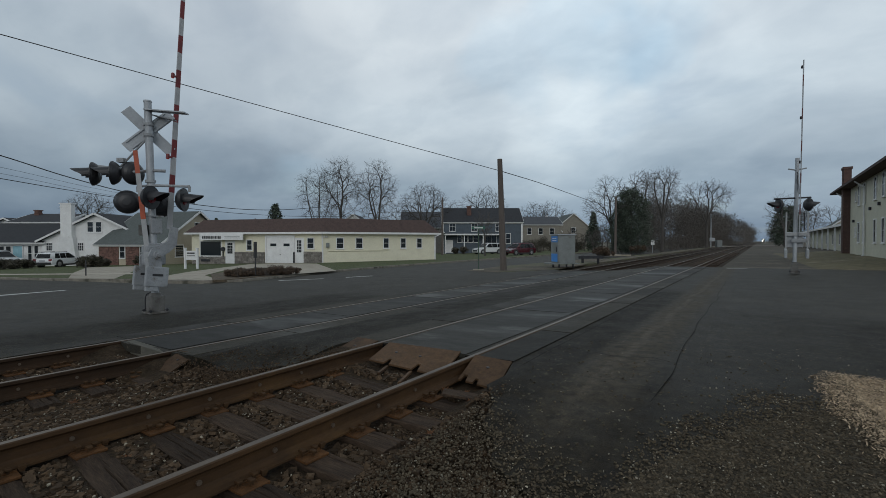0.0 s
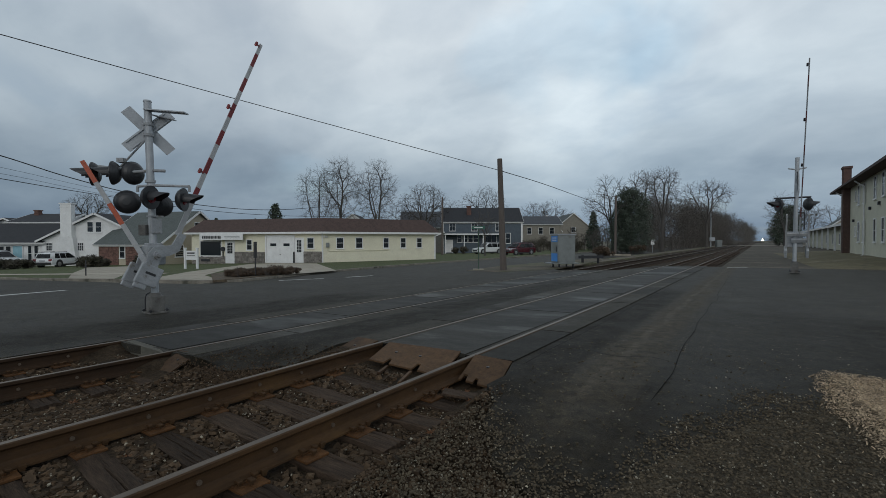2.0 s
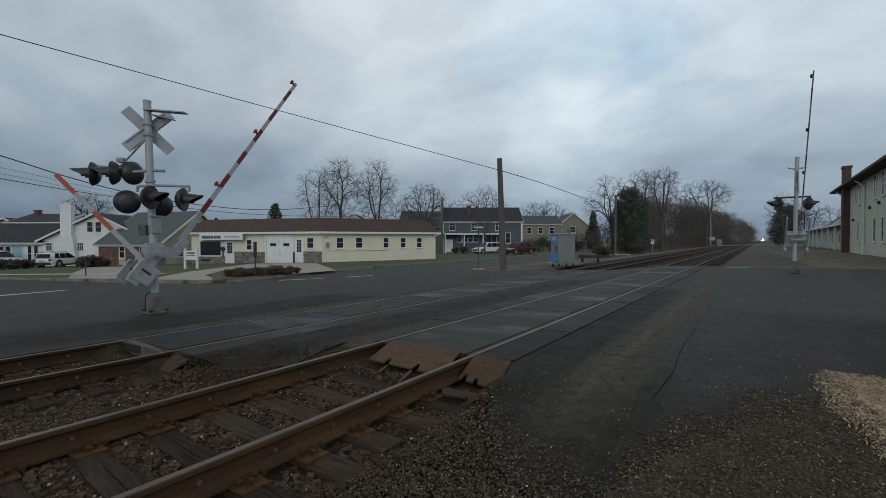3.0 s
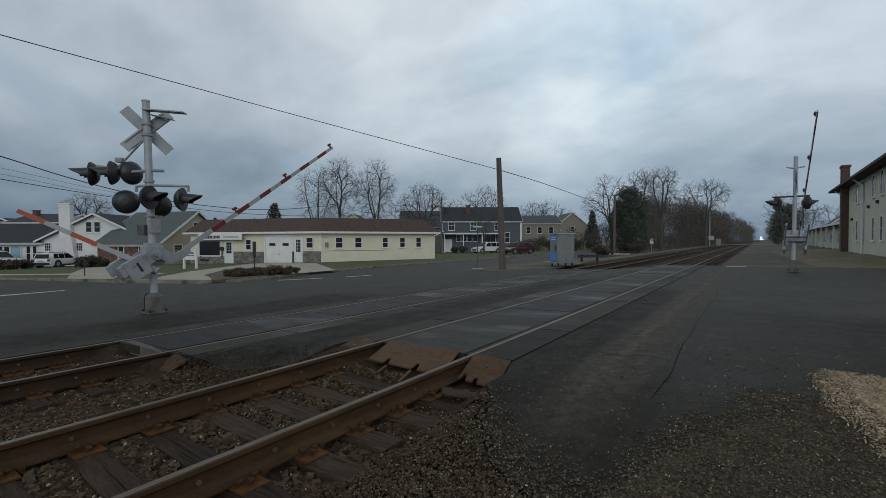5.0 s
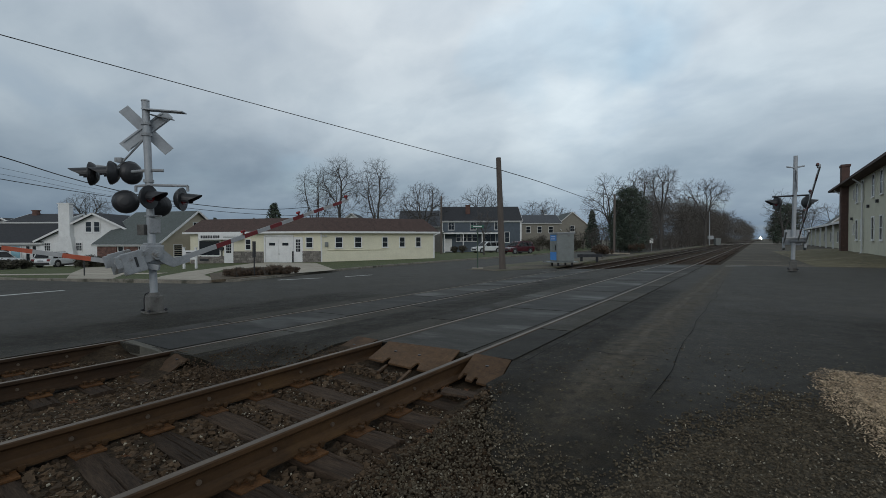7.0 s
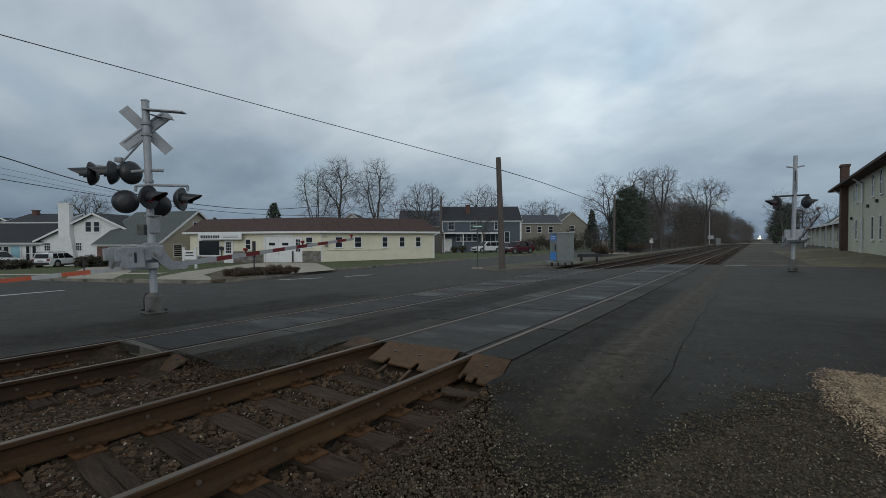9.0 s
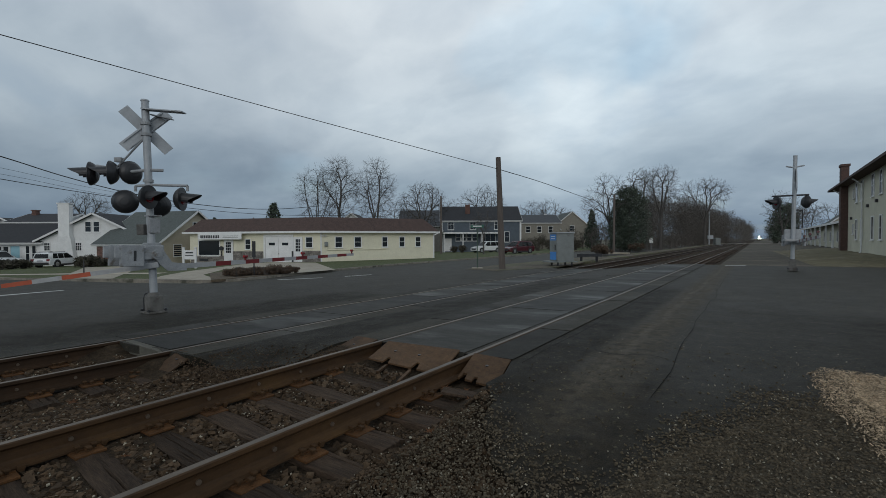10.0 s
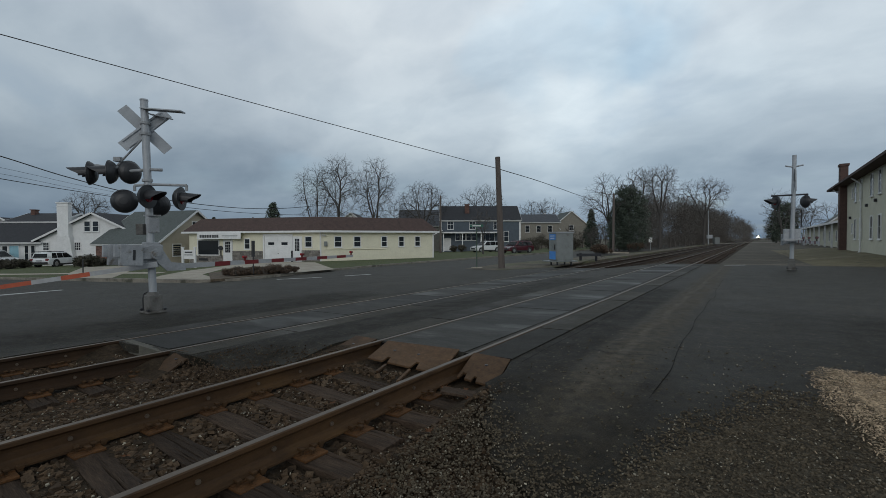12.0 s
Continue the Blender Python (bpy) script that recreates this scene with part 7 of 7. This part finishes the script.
bare_tree(pose(16.0, 150, 0.0), 37, 11.0, 9.0, "bare tree behind the low building", n=160, tip=0.015)
evergreen(lot3(col(1117, 60), 60), 40, 8.6, 5.0, "dark ivy-covered tree beside the tracks", 16000, 0.11, cone=False)
evergreen(lot3(col(1100, 61), 61), 41, 7.0, 3.8, "dark evergreen beside the tracks", 9000, 0.11, cone=False)
evergreen(lot3(col(488, 76), 76), 42, 8.9, 6.4, "dark spruce behind the shop roof", 4200, 0.2)
evergreen(lot3(col(1050, 82), 82), 43, 7.2, 3.4, "dark spruce behind the houses", 2600, 0.22)
evergreen(pose(5.5, 150, 0.0), 44, 10.5, 7.0, "dark evergreen beside the tracks", 4000, 0.3, cone=False)
evergreen(lot3(col(383, 88), 88), 45, 7.2, 3.0, "dark spruce top behind the bungalow", 1500, 0.2)


def woods(name, spots, seed, label):
    """Far trackside woods, one tangle of trunks, twigs and thin brush."""
    rng = random.Random(seed)
    segs, v = [], []
    variants = [tree_data(seed + k, 10, 5.5, 0.22, 80, 0.6, tip=0.014) for k in range(5)]
    for x, y, h in spots:
        big, fine = variants[rng.randrange(5)]
        k, a = h / 10, rng.uniform(0, 6.28)
        c, s = math.cos(a) * k, math.sin(a) * k
        base = Vector((x, y, lie(x)))
        for p, q, r0, r1, n in big + fine:
            segs.append((Vector((p.x * c - p.y * s, p.x * s + p.y * c, p.z * k)) + base, Vector((q.x * c - q.y * s, q.x * s + q.y * c, q.z * k)) + base, r0, r1, n))
        clumps = [(base + Vector((rng.gauss(0, h * 0.16), rng.gauss(0, h * 0.16), rng.uniform(0.0, 1.0) ** 1.2 * 0.84 * h)), h * 0.12) for _ in range(30)]
        v.append(needles(rng, clumps, 2200, 0.09 * h / 10))
    me = tubes_mesh(name, segs, DARKBARK, 0.02)
    tagged(new(name, me), label, "woods", kind="stuff")
    tagged(blades("trackside_brush", np.concatenate(v), BRUSH), "brown winter brush and vines among the trees", "brush", kind="stuff")


WR = random.Random(77)
SPOTS = []
for i in range(84):
    y = 78 + i * 2.35
    SPOTS.append((WR.uniform(-21, -13.0) + bend(y) * 0.8, y, WR.uniform(5.0, 7.5) if y < 96 else WR.uniform(10.5, 13.0) if y < 140 else WR.uniform(12.0, 14.5) if y < 200 else WR.uniform(13.0, 15.5)))
for i in range(30):
    y = 275 + i * 14
    SPOTS.append((WR.uniform(-18, -10.5) + bend(y), y, WR.uniform(15, 19)))
woods("trackside_woods", SPOTS, 60, "dense bare winter woods along the tracks")
FRONT = [(WR.uniform(-13.6, -12.2) + bend(y) * 0.9, y, WR.uniform(2.0, 3.6)) for y in [74 + 3.2 * i for i in range(60)]]
woods("understory", FRONT, 65, "low tangled brush along the tracks")
RIGHT = [(WR.uniform(4.5, 12) + bend(160 + i * 18), 160 + i * 18, WR.uniform(10, 14)) for i in range(22)]
woods("trackside_woods", RIGHT, 70, "bare winter trees on the far side of the tracks")
BACK = [(p.x, p.y, WR.uniform(*h)) for p, h in ((lot(col(x, b), b), h) for x, b, h in ((962, 86, (2.6, 3.4)), (988, 88, (3, 4)), (1014, 90, (4, 5)), (1034, 84, (3.5, 4.5)), (1050, 74, (3, 4)), (1052, 88, (4, 5.5)), (1066, 76, (4, 5)), (1075, 90, (5, 6.5)), (955, 140, (10, 12)), (985, 145, (9, 11)), (700, 110, (7, 9)), (720, 105, (7, 9)), (770, 118, (8, 9.5)), (620, 120, (7, 9)), (560, 118, (7, 9))))]
woods("backyard_trees", BACK, 80, "tangled bare trees behind the houses")

# shrubs and hedges
SR = random.Random(505)
for k in range(22):
    f = 0.46 * k / 12 if k < 13 else 0.62 + 0.38 * (k - 13) / 8
    p = lot(-9.75 + 2.3 * f + SR.uniform(-0.15, 0.15), 19.7 + 2.4 * f + SR.uniform(0.0, 1.3))
    w, h = SR.uniform(0.5, 0.85), SR.uniform(0.24, 0.46)
    shrub(pose(p.x, p.y, lie(p.x) + 0.12), 90 + k, w, w * 0.8, h, "brown dormant shrub in the planting bed", HEDGE, 2200, 0.024, "brown_shrub")
for k, (px, b, w, h) in enumerate(((487, 22.2, 1.2, 0.5), (462, 21.6, 0.8, 0.42))):
    shrub(lot3(col(px, b), b, lie(lot(col(px, b), b).x) + 0.12), 110 + k, w, 0.9, h, "low clipped brown shrub at the drive", HEDGE, 3200, 0.026, "brown_shrub")
for k, (px, b, w, h) in enumerate(((20, 38, 2.4, 1.0), (45, 39, 1.6, 0.9), (0, 37, 2.2, 1.0), (150, 38.0, 1.6, 1.1), (164, 38.6, 1.7, 1.15), (183, 40.5, 1.4, 0.8), (935, 72, 3.0, 2.4), (955, 74, 3.0, 2.6), (978, 76, 3.0, 2.2), (1000, 74, 3.0, 2.5), (1020, 72, 2.6, 2.2), (820, 70, 1.4, 1.4), (806, 72, 1.2, 1.2), (1062, 46, 2.2, 1.2), (1072, 47, 2.0, 1.0), (1128, 58, 2.5, 1.2), (250, 41.5, 1.5, 1.0))):
    shrub(lot3(col(px, b), b, lie(lot(col(px, b), b).x) + 0.08), 130 + k, w, w * 0.7, h, "dark winter shrub by the house" if px < 1040 else "brown dead shrub by the tracks", SHRUB if px < 1040 else HEDGE, 1600, 0.09)


def guard_rail():
    t = thing("timber_barrier", lot3(col(1045, 33), 33, None, 8), "low weathered timber barrier beside the tracks", "barrier")
    for x in (-0.6, 0.6):
        bm = B()
        box(bm, (x, 0, 0.25), (0.14, 0.14, 0.6), bevel=0.01)
        part("post", bm, DARKROOF, t)
    bm = B()
    box(bm, (0, -0.1, 0.42), (1.9, 0.08, 0.2), bevel=0.01)
    part("rail", bm, DARKROOF, t)


guard_rail()


# ---- poles and cables ----
def cable(pts, r, label, steps=8):
    """A hanging cable through points (lot side, lot out, z), smoothed."""
    P = [Vector((*lot(a, b), z)) for a, b, z in pts]
    cu = bpy.data.curves.new("cable", "CURVE")
    cu.dimensions, cu.bevel_depth, cu.bevel_resolution, cu.resolution_u = "3D", r, 1, steps
    sp = cu.splines.new("BEZIER")
    sp.bezier_points.add(len(P) - 1)
    for bp, p in zip(sp.bezier_points, P):
        bp.co = p
        bp.handle_left_type = bp.handle_right_type = "AUTO"
    cu.materials.append(WIRE)
    ob = new("overhead_cable", cu)
    return tagged(ob, label, "cable", "overhead cables")


def sight(px, py, b):
    return (col(px, b), b, 1.352 + (427 - py) / 800 * b)


cable([sight(-420, -52, 7), sight(0, 62, 13.5), sight(310, 147, 18), sight(600, 226, 21.6), sight(885, 303, 25)], 0.016, "black overhead cable tied to the wooden pole")
cable([sight(885, 303, 25), sight(960, 326, 34), sight(1045, 356, 46), sight(1088, 368, 60)], 0.022, "black overhead cable running on to the trees")
cable([sight(-60, 258, 26), sight(0, 275, 28), sight(130, 316, 34), sight(245, 345, 40), sight(360, 364, 46), sight(470, 372, 52), sight(582, 366, 60)], 0.035, "thick black overhead cable before the houses")
cable([sight(-60, 305, 26), sight(0, 316, 28), sight(200, 349, 38), sight(350, 371, 46), sight(470, 381, 52), sight(620, 384, 62)], 0.025, "black overhead cable before the houses")
cable([sight(-60, 284, 26), sight(0, 296, 28), sight(190, 338, 38), sight(330, 362, 46)], 0.010, "thin overhead cable before the houses")
cable([sight(-60, 297, 26), sight(0, 307, 28), sight(190, 345, 38), sight(330, 366, 46)], 0.010, "thin overhead cable before the houses")
wood_pole(lot3(col(783, 66), 66), 8.5, 0.17, 0.0, "grey wooden utility pole by the blue house")
wood_pole(lot3(col(452, 75), 75), 6.4, 0.14, 0.0, "thin wooden pole behind the shop")
wood_pole(lot3(col(1089, 57), 57), 7.3, 0.16, 0.05, "bare wooden pole beside the tracks")


def line_pole(m, label):
    t = thing("signal_post", m, label, "signal post", "signal posts")
    bm = B()
    tube(bm, (0, 0, 0), (0, 0, 8.5), 0.16, 0.12, 10)
    part("shaft", bm, ALU, t)
    bm = B()
    box(bm, (0.3, 0, 2.0), (1.3, 0.5, 0.9), bevel=0.03)
    part("box", bm, ALU, t)


line_pole(lot3(col(1258, 115), 115), "pale far crossing mast beside the tracks")
t_box = thing("relay_case", lot3(col(1272, 118), 118), "pale relay case beside the far crossing", "cabinet")
bm = B()
box(bm, (0, 0, 0.9), (1.3, 1.0, 1.8), bevel=0.03)
part("body", bm, CABINET, t_box)
tagged(drape("far_road", ((-30, 148), (20, 148), (20, 156), (-30, 156)), 0.03, CONCRETE, step=8), "pale far road across the tracks", "road", kind="structure")
small = thing("trackside_sign", lot3(col(1155, 63), 63), "small white sign on a post by the trees", "sign")
bm = B()
tube(bm, (0, 0, 0), (0, 0, 1.5), 0.03, 0.03, 6)
part("post", bm, ALU, small)
bm = B()
box(bm, (0, -0.04, 1.45), (0.5, 0.02, 0.7))
part("panel", bm, WHITE, small)
bm = B()
box(bm, (0, 0, 0.08), (0.35, 2.2, 0.16), Matrix.Rotation(radians(60), 4, "Z"), bevel=0.02)
tb = link("wheel_stop", bm, CONCRETE)
tb.matrix_world = lot3(col(1098, 50), 50)
tagged(tb, "pale concrete bar lying beside the tracks", "wheel stop")


# ---- train ----
def make_train():
    t = thing("locomotive", pose(-3.5, 700, 0), "distant dark locomotive with bright headlamps", "locomotive")
    bm = B()
    box(bm, (0, 9, 2.5), (2.95, 18, 3.5), bevel=0.2)
    part("body", bm, CARDARK, t)
    bm = B()
    box(bm, (0, 0.2, 3.2), (2.3, 0.6, 0.8), bevel=0.05)
    part("cab_window", bm, CAR_GLASS, t)
    for y in (3, 5.5, 13, 15.5):
        for s in (-1, 1):
            bm = B()
            tube(bm, (s * 0.68, y, 0.5), (s * 0.80, y, 0.5), 0.5, 0.5, 16)
            part("wheel", bm, BLACK, t)
    for x, z, r in ((0, 3.4, 0.3), (-0.9, 1.5, 0.24), (0.9, 1.5, 0.24)):
        bm = B()
        tube(bm, (x, -0.2, z), (x, 0.05, z), r, r, 14)
        part("headlamp", bm, HEADLAMP, t, "bright white headlamp")
    return t


train = make_train()


# ---- what moves ----
def gate_pose(p, az, a):
    """A gate arm about its pivot p: az is its heading from the track, a how far it stands up."""
    return Matrix.Translation(p) @ Matrix.Rotation(radians(-az), 4, "Z") @ Matrix.Rotation(radians(a), 4, "X")


def motions():
    p = Vector((-11.13, 4.57, 1.04)) - near_base
    walk(near_arm, [(t, gate_pose(p, -1.6, a)) for t, a in (
        (0.0, 83.5), (0.5, 82.5), (1.0, 77.2), (1.5, 70.7), (2.0, 64.0), (2.5, 57.5), (3.0, 51.5), (4.0, 41.0), (5.0, 31.6), (5.5, 27.3), (6.0, 23.4), (6.5, 19.7), (7.0, 15.4),
        (8.0, 8.8), (9.0, 3.2), (9.5, 0.9), (10.0, -1.6), (10.5, -2.2), (12.0, -2.2))])
    p = Vector((-11.085, 4.46, 0.79)) - near_base
    walk(near_walk_arm, [(t, gate_pose(p, 214.5, a)) for t, a in (
        (0.0, 84.6), (0.5, 83.6), (1.0, 75.4), (1.5, 68.5), (2.0, 62.1), (2.5, 56.0), (3.0, 49.8), (4.0, 38.1), (5.0, 27.6), (5.5, 23.9), (6.0, 18.9), (6.5, 14.1), (7.0, 9.8), (8.0, 1.3), (9.0, -5.4), (9.5, -7.2), (12.0, -8.3))])
    p = Vector((1.28, 23.0, 1.276)) - far_base
    far_rows = [(t, gate_pose(p, 179.1, a)) for t, a in (
        (0.0, 82.1), (0.5, 81.2), (1.0, 76.6), (1.5, 70.5), (2.0, 63.8), (2.5, 56.9), (3.0, 50.8), (4.0, 41.0), (5.0, 32.8), (5.5, 28.7), (6.0, 25.0), (6.5, 21.3), (7.0, 17.4),
        (8.0, 11.0), (9.0, 6.5), (9.5, 4.0), (10.0, 1.0), (10.5, -0.5), (12.0, -0.5))]
    walk(far_arm, far_rows)
    walk(far_yoke, far_rows)
    TRAIN_Y = ((0.0, 700.0), (3.0, 668.0), (6.0, 634.0), (9.0, 598.0), (12.0, 560.0))
    walk(train, [(t, pose(-3.5 + bend(y), y, 0.0, 0, 0, -math.degrees(2 * 1.815e-5 * (y - 79)))) for t, y in TRAIN_Y])


motions()
